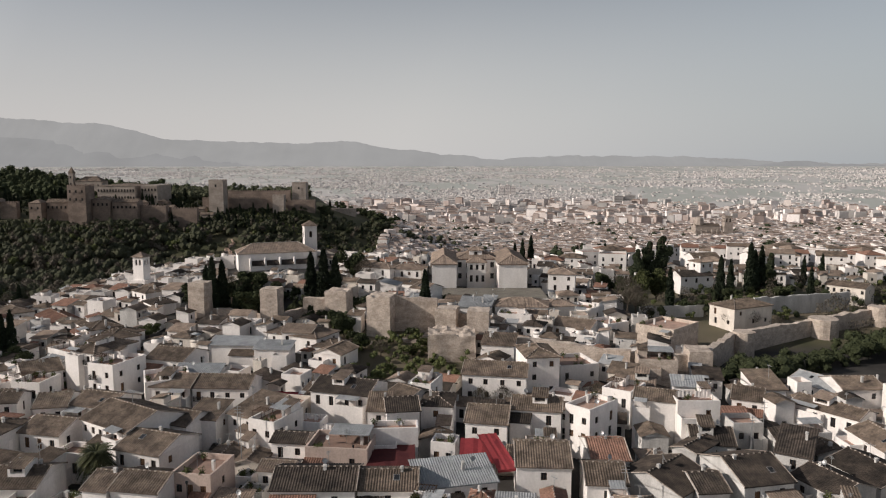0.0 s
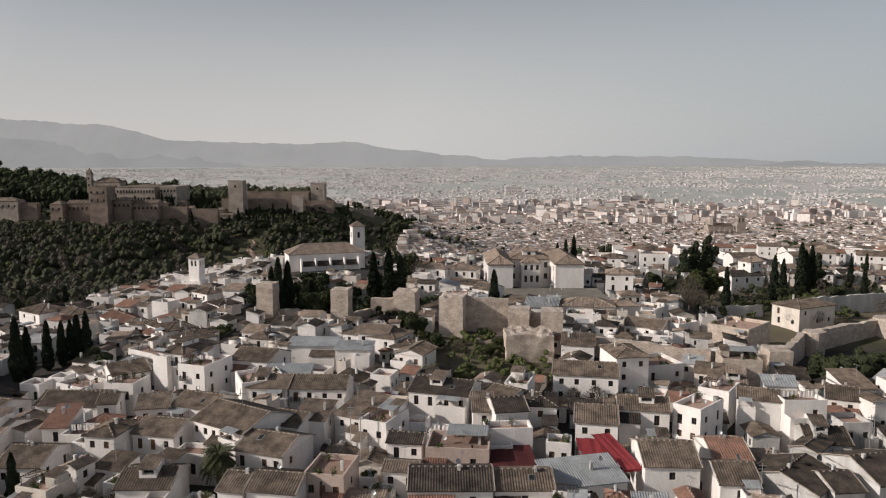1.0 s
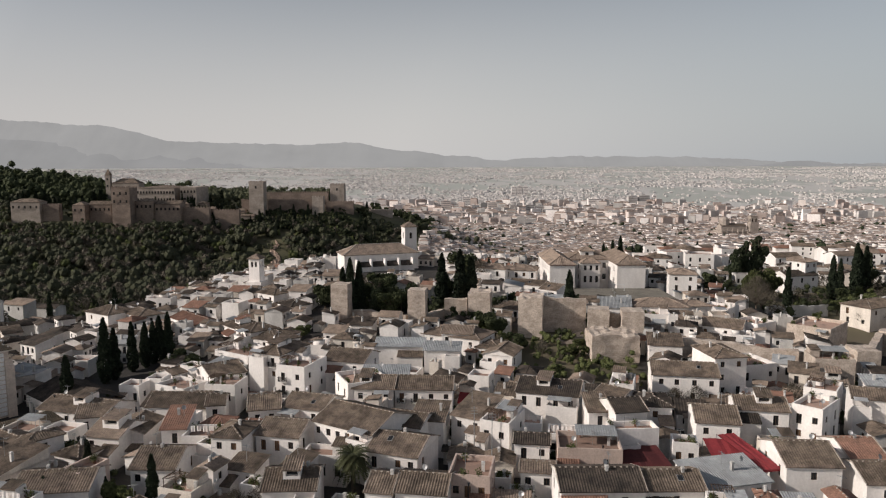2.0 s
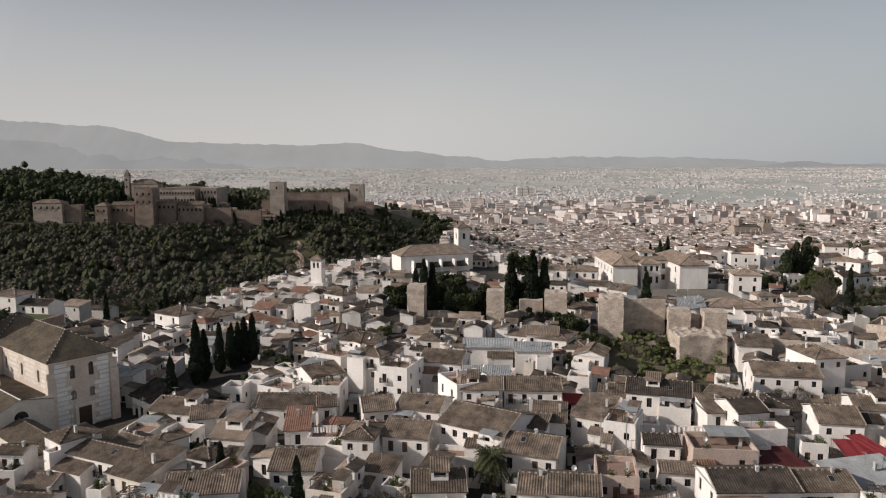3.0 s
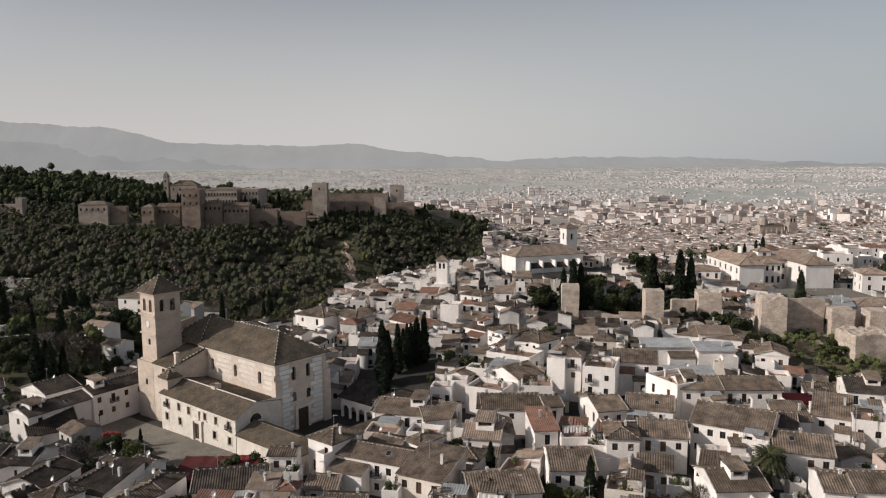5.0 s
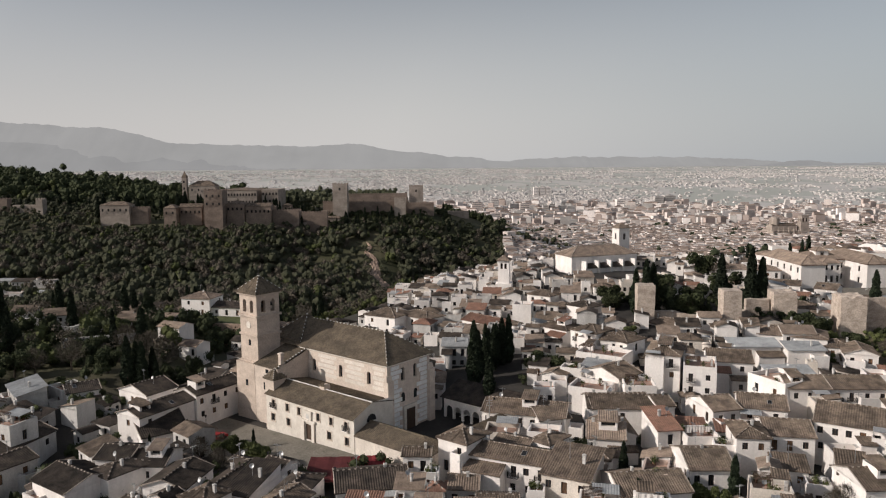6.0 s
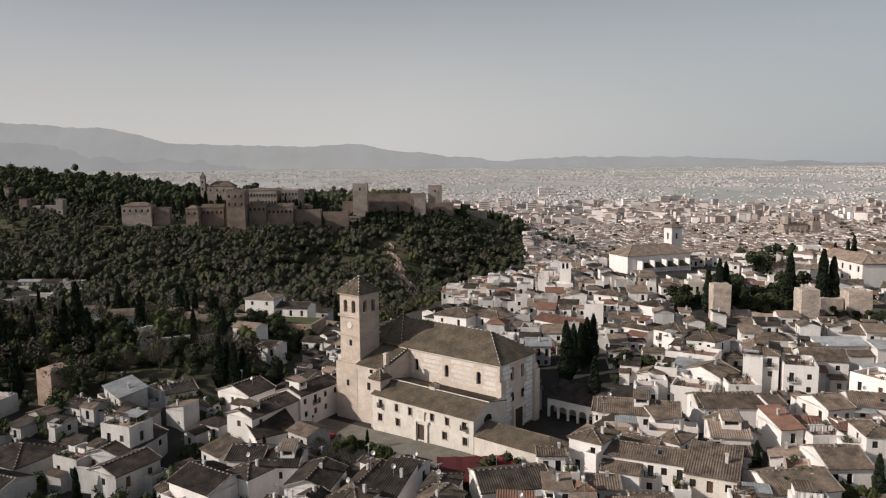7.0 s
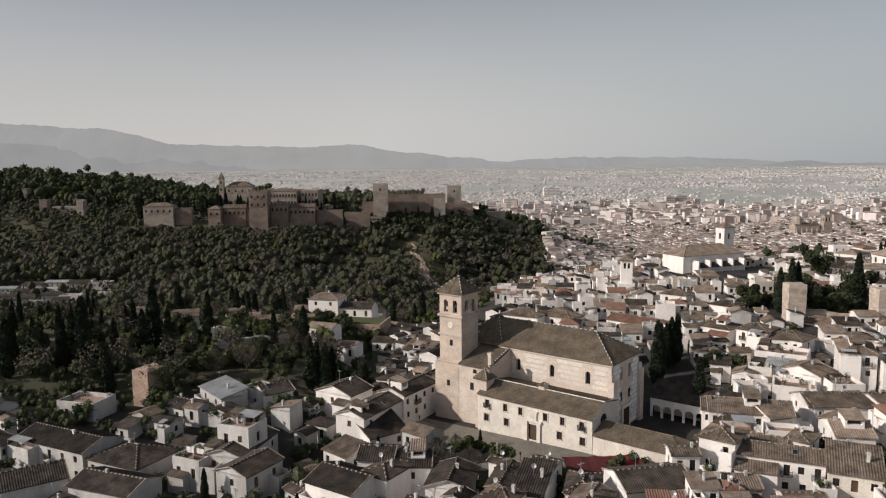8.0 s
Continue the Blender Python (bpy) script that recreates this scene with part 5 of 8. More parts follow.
# ---------------------------------------------------------------- big white school building with two wings
def winged_hall():
    ob = thing("winged_hall", pose(-3.9, 252.5, 10.2), "large white two-storey building with two wings and tan hipped roofs", "building")
    H = 8.4
    red_band = bmesh.new()

    def block(x0, y0, x1, y1, front, sides, rh):
        b = bmesh.new()
        w, d = x1 - x0, y1 - y0
        for k, (o, u, inn, width, turn) in enumerate((((x0, y0, 0), (1, 0, 0), (0, 1, 0), w, 0), ((x1, y0, 0), (0, 1, 0), (-1, 0, 0), d, 90), ((x1, y1, 0), (-1, 0, 0), (0, -1, 0), w, 180), ((x0, y1, 0), (0, -1, 0), (1, 0, 0), d, -90))):
            n = (front, sides[0], 0, sides[1])[k]
            holes = []
            for r in range(2):
                for i in range(n):
                    c = width * (i + 0.5) / n
                    holes.append((c - 0.65, c + 0.65, 5.2 - 4.1 * r, 7.2 - 4.1 * r))
            wall_face(b, o, u, inn, width, -4, H, holes, 0.3)
            for a, e, lo, hi in holes:
                p = Vector(o) + Vector(u) * a + Vector(inn) * 0.15
                put_window(ob, pose(p.x, p.y, lo, 0, 0, turn), e - a, hi - lo)
        part("wall", b, WALL["white"], ob)
        ro = part("roof", roof_mesh("hip", w, d, H, rh, over=0.5, step=0.3), [TILE["tan"], TILE["tan"], WALL["white"]], ob)
        ro.matrix_basis = pose(x0, y0, 0)
        for q in ((x0 - 0.1, y0 - 0.1, x1 + 0.1, y0), (x0 - 0.1, y0, x0, y1), (x1, y0, x1 + 0.1, y1)):
            box(red_band, q[0], q[1], H - 0.35, q[2], q[3], H - 0.06)

    block(0, 0, 8.6, 30, 0, (4, 6), 2.6)
    block(8.6, 14, 23.4, 27, 5, (0, 0), 2.6)
    block(23.4, 0, 33.2, 30, 0, (0, 3), 2.6)
    part("cornice", red_band, TILE["red"], ob, "dark red painted cornice")
    b = bmesh.new()
    holes = [(1.0 + 2.1 * i, 2.0 + 2.1 * i, z, z + h) for i in range(3) for z, h in ((5.0, 1.8), (0.6, 2.4))]
    wall_face(b, (12.6, 9.5, 0), (1, 0, 0), (0, 1, 0), 6.8, -4, 7.6, holes, 0.3)
    wall_face(b, (19.4, 9.5, 0), (0, 1, 0), (-1, 0, 0), 4.5, -4, 7.6, [])
    wall_face(b, (12.6, 14, 0), (0, -1, 0), (1, 0, 0), 4.5, -4, 7.6, [])
    part("porch_wall", b, WALL["white"], ob)
    for a, e, lo, hi in holes:
        put_window(ob, pose(12.6 + a, 9.65, lo), e - a, hi - lo)
    ro = part("porch_roof", roof_mesh("hip", 6.8, 5.2, 7.6, 1.5, step=0.3), [TILE["tan"], TILE["tan"], WALL["white"]], ob)
    ro.matrix_basis = pose(12.6, 9.5, 0)
    b = bmesh.new()
    box(b, 13.6, 16.5, 8, 18.4, 21, 11.2)
    part("lantern_wall", b, WALL["white"], ob)
    ro = part("lantern_roof", roof_mesh("hip", 4.8, 4.5, 11.2, 1.3, step=0.3), [TILE["tan"], TILE["tan"], WALL["white"]], ob)
    ro.matrix_basis = pose(13.6, 16.5, 0)
    put_window(ob, pose(15.4, 16.4, 9.6), 1.2, 1.1)
    for p in ((2, 266), (14, 272), (26, 266)):
        FOOT.append((*p, 13, 0, 18, 22))


winged_hall()
# its forecourt
bm = bmesh.new()
box(bm, -6, 228, 3, 34, 252.4, 10.25)
court = tagged(new("schoolyard", mesh_of("schoolyard", bm, plaza_mat)), "paved schoolyard behind a low wall", "yard", kind="structure")
bm = bmesh.new()
for a in ((-6, 227.6, 34, 228), (-6.4, 228, -6, 252)):
    box(bm, a[0], a[1], 3, a[2], a[3], 11.0)
tagged(new("yard_wall", mesh_of("yard_wall", bm, WALL["white"])), "low whitewashed wall round the schoolyard", "wall")
for p in ((2, 241), (14, 241), (26, 241)):
    FOOT.append((*p, 10, 0, 20, 22))
# goal frame in the yard
bm = bmesh.new()
for q in ((0, 0, 0, 0.1, 0.1, 2.0), (3.9, 0, 0, 4.0, 0.1, 2.0), (0, 0, 2.0, 4.0, 0.1, 2.1), (0, 0, 0, 0.06, 1.0, 0.06), (3.94, 0, 0, 4.0, 1.0, 0.06)):
    box(bm, *q)
goal = tagged(new("goal_frame", mesh_of("goal_frame", bm, quoin_mat)), "white metal goal frame on the schoolyard", "goal")
goal.matrix_world = pose(17, 248, 10.25)


# ---------------------------------------------------------------- slender white tower
def slender_tower():
    ob = thing("slender_tower", pose(-107.4, 259, 8.9, 0, 0, -12), "slender white square tower with a small tiled roof", "tower")
    b = bmesh.new()
    r = 2.0
    box(b, -r - 0.8, -r - 0.8, -5, r + 0.8, r + 0.8, 3.4)
    box(b, -r, -r, 3.4, r, r, 7.6)
    for u, inn, turn in SIDES:
        m = Matrix.Rotation(radians(turn), 3, "Z")
        o = m @ Vector((-r, -r, 0))
        arch_panel(b, tuple(o), u, inn, 2 * r, 7.6, 11.6, [(1.3, 0.4, 8.6, 10.2), (2 * r - 1.3, 0.4, 8.6, 10.2)], 0.4)
    part("shaft", b, WALL["white"], ob)
    # dark filling in place of the tower's unlit inside
    b = bmesh.new()
    box(b, -1.3, -1.3, 7.6, 1.3, 1.3, 11.5)
    part("belfry_core", b, frame_wood, ob)
    b = bmesh.new()
    o = r + 0.5
    for u, inn, turn in SIDES:
        m = Matrix.Rotation(radians(turn), 3, "Z")
        tiled_slope(b, m @ Vector((-o, -o, 11.6)), m @ Vector((o, -o, 11.6)), m @ Vector((0, o, 1.7)), o, o, step=0.3)
    part("roof", b, TILE["tan"], ob)
    FOOT.append((-107, 259, 5, 0, 7, 7))


slender_tower()


# ---------------------------------------------------------------- hill fortress
def fortress_block(name, label, category, x0, x1, y, depth, z0, z1, mat, merlons=True, roof=None, windows=0, rows=1, rise=3.0):
    ob = thing(name, pose(x0, y, 0), label, category, "buildings of the hill fortress")
    w = x1 - x0
    b = bmesh.new()
    rough_block(b, 0, 0, z0 - 10, w, depth, z1, max(3, int(w / 4)), 3, 8, 0.12, 0.0, seed=int(abs(x0)))
    part("wall", b, mat, ob)
    if merlons:
        b = bmesh.new()
        ring = []
        for (ax, ay), (bx, by) in (((0, 0), (w, 0)), ((w, 0), (w, depth)), ((w, depth), (0, depth)), ((0, depth), (0, 0))):
            n = 2 * max(2, int(math.hypot(bx - ax, by - ay) / 2.4))
            ring += [(ax + (bx - ax) * i / n, ay + (by - ay) * i / n) for i in range(n)]
        inner = [(min(max(x, 1.0), w - 1.0), min(max(y, 1.0), depth - 1.0)) for x, y in ring]
        for i in range(len(ring)):
            j = (i + 1) % len(ring)
            lo, hi, nx = z1 - 0.3, z1 + (1.5 if i % 2 == 0 else 0.4), z1 + (0.4 if i % 2 == 0 else 1.5)
            quad(b, (*ring[i], lo), (*ring[j], lo), (*ring[j], hi), (*ring[i], hi))
            quad(b, (*inner[j], lo), (*inner[i], lo), (*inner[i], hi), (*inner[j], hi))
            quad(b, (*ring[i], hi), (*ring[j], hi), (*inner[j], hi), (*inner[i], hi))
            quad(b, (*ring[j], min(hi, nx)), (*ring[j], max(hi, nx)), (*inner[j], max(hi, nx)), (*inner[j], min(hi, nx)))
        bmesh.ops.remove_doubles(b, verts=b.verts, dist=0.001)
        part("battlement", b, mat, ob)
    if roof:
        part("roof", roof_mesh(roof, w, depth, z1, rise, step=0.8, caps=False), [TILE["brown"], mortar_mat, mat], ob)
    win = coarse_window(1.6, 2.4)
    for r in range(rows):
        for i in range(windows):
            wi = part("window", win, None, ob)
            wi.matrix_basis = pose(w * (i + 0.5) / windows - 0.8, -0.75, z1 - 5.5 - r * 7)


F = fortress_block
F("fortress_tower", "massive square reddish fortress tower with battlements and windows", "tower", -331, -315, 648, 17, -2, 32.0, alhambra_mat, windows=3, rows=2)
F("fortress_tower", "square fortress tower of lit reddish masonry", "tower", -368, -357, 652, 15, -1, 17.2, alhambra_mat, merlons=False, roof="hip", windows=2)
F("fortress_wall", "reddish fortress palace wall on the wooded slope", "wall", -427, -401, 660, 13, 1, 19.6, alhambra_pale, merlons=False, roof="hip", windows=5)
F("fortress_wall", "low reddish fortress wall with battlements", "wall", -400.5, -386, 664, 6, 2, 16.4, alhambra_mat)
F("fortress_wall", "reddish fortress palace range with a tiled roof", "wall", -356.5, -337, 660, 10, 0, 17.4, alhambra_mat, merlons=False, roof="gable", windows=5)
F("fortress_wall", "plain reddish fortress wall", "wall", -336.5, -331.5, 662, 6, 0, 14.5, alhambra_mat)
F("fortress_palace", "palace range beside the great fortress tower", "palace", -314.5, -299, 658, 15, 2, 20.0, alhambra_mat, merlons=False, roof="hip", windows=4)
F("fortress_palace", "lower palace range of reddish masonry with tiled roof", "palace", -298.5, -276, 662, 14, 2, 17.4, alhambra_mat, merlons=False, roof="gable", windows=6)
F("fortress_wall", "low fortress curtain wall of reddish masonry", "wall", -275.5, -252, 668, 5, 1, 13.0, alhambra_mat)
F("fortress_wall", "low fortress curtain wall descending the hill", "wall", -251.5, -228, 680, 5, 1, 10.0, alhambra_mat)
F("fortress_palace", "large square stone palace with rows of windows", "palace", -339, -302, 722, 45, 12, 30.0, alhambra_pale, merlons=False, windows=13, rows=2, roof="hip", rise=2.0)
F("fortress_palace", "rounded side range of the large stone palace", "palace", -298, -282, 726, 38, 12, 30.5, alhambra_pale, merlons=False, windows=5, rows=2)
F("fortress_church", "stone church with dark roof inside the fortress", "church", -381, -354, 764, 15, 16, 33.5, alhambra_pale, merlons=False, roof="hip", rise=5.0, windows=4)
F("fortress_church_tower", "square stone church tower with a pointed spire", "tower", -388, -383.2, 764, 4.8, 16, 42.0, alhambra_pale, merlons=False, roof="hip", rise=6.5, windows=1, rows=2)
F("fortress_tower", "tall square keep with battlements", "tower", -227, -213, 713, 14, 8, 35.0, alhambra_pale, windows=1)
F("fortress_tower", "square watchtower with battlements and a flagpole", "tower", -154, -140, 751, 14, 0, 31.4, alhambra_pale, windows=1)
F("fortress_tower", "lit square gate tower of the fortress", "tower", -168, -157, 724, 10, -2, 20.0, alhambra_pale)
F("fortress_wall", "long reddish citadel curtain wall", "wall", -239, -168.5, 730, 6, 1, 17.0, alhambra_mat)
F("fortress_wall", "long pale citadel wall", "wall", -156.5, -129, 738, 7, 0, 14.4, alhambra_mat)
F("fortress_wall", "inner citadel wall with battlements", "wall", -219, -156, 749, 6, 8, 23.4, alhambra_mat)
F("fortress_wall", "low outer wall along the hill's spur", "wall", -128, -92, 775, 5, -8, 4.6, alhambra_pale, merlons=False)
F("fortress_tower", "small pale fortress tower on the upper slope", "tower", -538, -531, 700, 8, 6, 23.5, alhambra_mat)
F("fortress_tower", "small square tower on the upper slope", "tower", -499, -493, 690, 8, 5, 23.5, alhambra_pale)
F("fortress_wall", "pale garden palace wall on the upper slope", "wall", -525, -500, 698, 7, 8, 18.5, alhambra_pale, merlons=False)
F("fortress_tower", "square grey tower among the upper woods", "tower", -588, -580, 760, 9, 10, 32.5, alhambra_mat)
for i in range(14):
    a = random.Random(i + 40)
    x0, yy = -312 + i * 6.2, 676 + a.uniform(0, 36)
    F("fortress_house", "small tiled building inside the fortress walls", "building", x0, x0 + a.uniform(6, 13), yy, 8, 6, gz(x0, yy) + a.uniform(5, 9), alhambra_pale if i % 2 else alhambra_mat, merlons=False, roof=a.choice(("hip", "gable")), rise=2.0, windows=2)
bm = bmesh.new()
box(bm, -147.1, 757.9, 31, -146.9, 758.1, 42)
tagged(new("flagpole", mesh_of("flagpole", bm, metal_grey)), "thin flagpole on the watchtower", "flagpole")
# pale terrace wall in the walled garden
wall_run(103, 239, 140, 249, -1, 9.2, -1, 9.4, 0.8, "pale plastered retaining wall of the walled garden", "grey")
wall_run(64, 235, 86, 238, -1, 7.0, -1, 7.0, 0.7, "pale plastered retaining wall of the walled garden", "grey")


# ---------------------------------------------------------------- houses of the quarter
# far-left houses: grey walls and dark tiles stand in for the dimness there
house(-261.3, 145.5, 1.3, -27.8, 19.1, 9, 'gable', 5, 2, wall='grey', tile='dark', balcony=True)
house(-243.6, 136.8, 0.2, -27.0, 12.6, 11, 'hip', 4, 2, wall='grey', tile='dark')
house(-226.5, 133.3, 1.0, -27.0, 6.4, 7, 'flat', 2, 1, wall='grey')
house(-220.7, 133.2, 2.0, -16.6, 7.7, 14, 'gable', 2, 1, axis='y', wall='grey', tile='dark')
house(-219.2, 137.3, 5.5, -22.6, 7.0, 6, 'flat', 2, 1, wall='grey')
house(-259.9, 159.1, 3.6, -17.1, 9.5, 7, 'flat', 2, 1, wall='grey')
house(-198.4, 151.4, 1.5, -54.4, 13.4, 9, 'gable', 2, 1, axis='y', tile='dark')
house(-190.7, 118.4, 4.4, -35.4, 5.5, 8, 'hip', 1, 1, tile='dark')
house(-191.5, 122.4, 4.9, -7.6, 6.1, 7, 'gable', 0, 0, tile='dark')
house(-185.2, 120.7, 4.2, -2.8, 6.2, 8, 'gable', 1, 1, tile='dark')
house(-180.0, 113.3, 4.0, -12.7, 7.3, 9, 'gable', 1, 0, axis='y', tile='dark')
house(-199.6, 117.4, 3.5, -35.1, 9.9, 9, 'gable', 0, 0, tile='dark')
house(-210.5, 122.6, 2.0, 59.6, 9.3, 7, 'gable', 2, 1, wall='grey', tile='dark')
house(-116.7, 110.5, 6.4, -27.2, 7.6, 9, 'shed', 3, 1, wall='cream')
house(-122.8, 143.0, 5.2, -16.7, 15.7, 9, 'gable', 6, 1)
house(-219.2, 250.6, 9.4, -14.0, 10.6, 9, 'hip', 2, 2, tile='tan')
house(-208.7, 249.2, 6.4, -12.0, 11.5, 8, 'gable', 3, 1, tile='dark')
house(-262.9, 142.4, 0.8, 76.3, 4.2, 9, 'gable', 2, 2, wall='grey', tile='dark', balcony=True)
house(-170.3, 113.7, 3.6, -19.7, 4.1, 10, 'gable', 0, 0, axis='y', tile='dark')
house(-166.6, 110.6, 4.0, -21.4, 4.9, 9, 'shed', 0, 0, tile='dark')
house(-158.5, 109.1, 4.5, -15.9, 5.1, 8, 'hip', 0, 0, tile='dark')
house(-148.7, 109.7, 4.0, 9.5, 11.5, 9, 'gable', 0, 0, tile='dark')
house(-24.8, 100.6, 7.1, 0.0, 12.1, 9, 'gable', 6, 1, tile='dark')
house(-12.4, 101.3, 6.8, 0.0, 8.6, 8, 'gable', 3, 1)
house(-3.5, 104.2, 5.6, 13.3, 12.1, 7, 'shed', 3, 1, tile='metal')
house(4.0, 127.7, 7.4, -10.7, 7.5, 10, 'gable', 2, 1)
house(12.6, 131.2, 8.6, -11.4, 9.1, 8, 'gable', 2, 1)
house(11.4, 108.7, 7.2, -3.4, 8.4, 11, 'gable', 1, 1)
house(22.5, 130.7, 9.0, -45.7, 5.4, 9, 'flat', 2, 2)
house(24.0, 113.4, 6.2, 0.0, 6.1, 10, 'gable', 0, 0, tile='red')
house(21.5, 104.5, 6.2, -3.8, 6.0, 9, 'gable', 1, 1)
house(4.2, 155.8, 8.0, -10.3, 13.9, 10, 'gable', 4, 2)
house(18.5, 157.8, 11.0, 7.0, 7.4, 11, 'hip', 2, 3)
house(27.0, 164.0, 6.5, 14.5, 9.6, 10, 'flat', 3, 2)
house(30.7, 201.7, 8.6, -30.5, 11.0, 9, 'gable', 4, 1)
house(36.3, 135.3, 9.3, -20.4, 7.5, 7, 'gable', 0, 0)
house(43.4, 131.4, 9.2, 0.0, 7.9, 7, 'flat', 2, 1)
house(32.8, 147.0, 7.0, -36.5, 6.2, 8, 'flat', 2, 1)
# near-right houses: their shade is put into grey walls and dark tiles
house(42.8, 121.1, 6.0, -10.7, 7.0, 9, 'gable', 1, 1, wall='grey', tile='dark')
house(38.5, 118.6, 6.3, -45.9, 4.3, 9, 'gable', 0, 0, axis='y', wall='grey', tile='dark')
house(34.4, 101.2, 5.8, 43.3, 9.8, 11, 'gable', 0, 0, wall='grey', tile='dark')
house(37.3, 101.9, 6.0, 5.0, 4.6, 8, 'gable', 0, 0, wall='grey', tile='dark')
house(44.2, 102.6, 6.7, 12.0, 8.2, 12, 'gable', 2, 1, wall='grey', tile='dark')
house(70.8, 144.6, 5.4, -54.5, 13.3, 7, 'gable', 4, 1)
house(79.7, 164.8, 4.0, -59.3, 11.2, 9, 'gable', 3, 1, tile='metal')
house(85.4, 161.6, 5.5, -88.7, 9.1, 9, 'gable', 1, 1, axis='y')
house(55.1, 116.9, 6.2, -31.3, 5.4, 9, 'shed', 1, 1, wall='grey', tile='dark')
house(54.2, 109.4, 5.6, -69.6, 8.3, 8, 'gable', 2, 1, wall='grey', tile='dark')
house(62.7, 115.3, 5.4, -74.4, 10.8, 9, 'gable', 2, 1, wall='grey', tile='dark')
house(73.9, 129.4, 5.4, -86.8, 10.6, 8, 'gable', 1, 1)
house(60.2, 148.3, 5.0, -24.8, 6.0, 9, 'gable', 2, 1)
house(68.6, 155.6, 4.5, 0.0, 6.4, 9, 'shed', 2, 1)
house(-26.8, 144.2, 8.0, -18.1, 12.5, 10, 'gable', 4, 1, tile='dark')
house(-10.2, 129.1, 8.7, 8.7, 6.0, 8, 'gable', 1, 0, tile='dark')
house(-4.2, 134.9, 8.0, -6.8, 5.9, 8, 'hip', 1, 1, tile='dark')
house(-12.6, 121.9, 7.4, 3.4, 8.3, 4, 'flat', 4, 0)
house(-22.8, 116.4, 6.4, -6.6, 10.5, 8, 'flat', 2, 1, wall='pink')
house(-14.2, 133.4, 7.4, 0.0, 4.2, 7, 'shed', 1, 1)
house(-7.2, 147.5, 7.8, -17.7, 4.9, 8, 'flat', 2, 1)
house(83.6, 226.5, 9.7, -64.2, 9.9, 16, 'hip', 2, 2, wall='cream')
house(45.8, 167.7, 7.2, -9.0, 8.9, 8, 'flat', 0, 0, wall='earth')
house(52.7, 196.9, 9.2, -45.4, 11.2, 14, 'flat', 0, 0, wall='earth')
house(-46.9, 190.2, 9.2, -27.0, 16.5, 10, 'hip', 3, 1, tile='tan')
house(-31.7, 175.7, 7.4, -21.4, 7.4, 9, 'gable', 2, 1, axis='y')
house(-64.8, 127.2, 8.2, -33.0, 13.2, 12, 'gable', 6, 2)
house(-54.3, 116.9, 6.7, -19.7, 8.9, 10, 'gable', 4, 1)
house(-74.7, 124.7, 6.6, -12.8, 8.1, 9, 'gable', 3, 1)
house(-81.4, 121.2, 7.6, -9.5, 5.5, 8, 'hip', 2, 1)
house(-84.6, 123.0, 4.8, -14.5, 8.8, 3, 'flat', 3, 1)
house(-92.1, 113.5, 5.2, -1.6, 7.2, 10, 'gable', 3, 1)
house(-101.2, 143.2, 5.4, 1.9, 11.9, 9, 'gable', 5, 1)
house(-88.7, 141.3, 6.2, 9.5, 3.6, 7, 'gable', 1, 1)
house(-103.1, 129.5, 5.0, -0.9, 6.7, 9, 'gable', 0, 0, axis='y')
house(-92.7, 128.4, 6.2, 5.3, 4.3, 8, 'shed', 1, 1, tile='red')
house(-88.2, 125.9, 5.0, -1.0, 6.0, 6, 'flat', 4, 1)
house(-79.2, 137.2, 6.6, 11.5, 6.0, 9, 'gable', 2, 1)
house(-73.2, 139.7, 6.6, -18.2, 8.9, 9, 'gable', 2, 1)
house(-84.8, 163.2, 11.4, -24.5, 7.5, 12, 'hip', 2, 3, balcony=True)
house(-78.2, 157.4, 9.2, -20.0, 7.0, 10, 'flat', 2, 3, balcony=True)
house(-60.1, 146.2, 8.1, -4.1, 8.4, 9, 'gable', 3, 1)
house(-51.4, 145.9, 8.0, -3.4, 11.7, 9, 'gable', 4, 1, balcony=True)
house(-40.1, 132.4, 7.4, -29.7, 6.4, 9, 'shed', 2, 1)
house(-69.1, 166.6, 8.5, -15.3, 9.8, 10, 'gable', 2, 1)
house(-64.9, 154.8, 8.2, -66.3, 9.7, 9, 'flat', 2, 1)
house(-52.2, 128.7, 7.0, -20.6, 6.8, 8, 'gable', 1, 1)
house(-47.5, 130.7, 7.0, -10.6, 6.0, 7, 'shed', 1, 1)
house(-35.1, 127.7, 7.2, -24.3, 5.6, 9, 'flat', 2, 1)
house(-41.1, 106.1, 6.5, -9.9, 6.4, 8, 'flat', 3, 1, wall='pink')
house(-53.2, 103.2, 6.0, -11.6, 4.0, 8, 'gable', 0, 0)
house(-48.8, 102.7, 6.2, -10.0, 7.5, 8, 'gable', 0, 0)
house(-68.8, 104.4, 5.6, 1.4, 8.0, 9, 'gable', 0, 0)
house(-68.9, 111.7, 5.0, -24.7, 4.1, 7, 'shed', 0, 0)
house(-65.8, 118.9, 4.5, -10.2, 7.9, 5, 'flat', 3, 1)
house(-105.7, 103.9, 5.5, 6.3, 10.9, 9, 'gable', 0, 0)
house(-101.3, 109.5, 6.0, -22.6, 3.9, 6, 'flat', 1, 1, wall='pink')
house(-123.5, 144.8, 4.8, -18.6, 10.0, 8, 'gable', 4, 1)
house(-112.8, 137.8, 5.0, 12.9, 6.3, 8, 'gable', 2, 1)
house(-154.7, 229.8, 7.4, -32.5, 11.7, 10, 'hip', 2, 2)
house(-96.9, 225.9, 9.6, -22.2, 7.7, 8, 'hip', 1, 1)
house(-92.0, 222.0, 11.4, -49.2, 8.2, 7, 'hip', 2, 1, tile='dark')
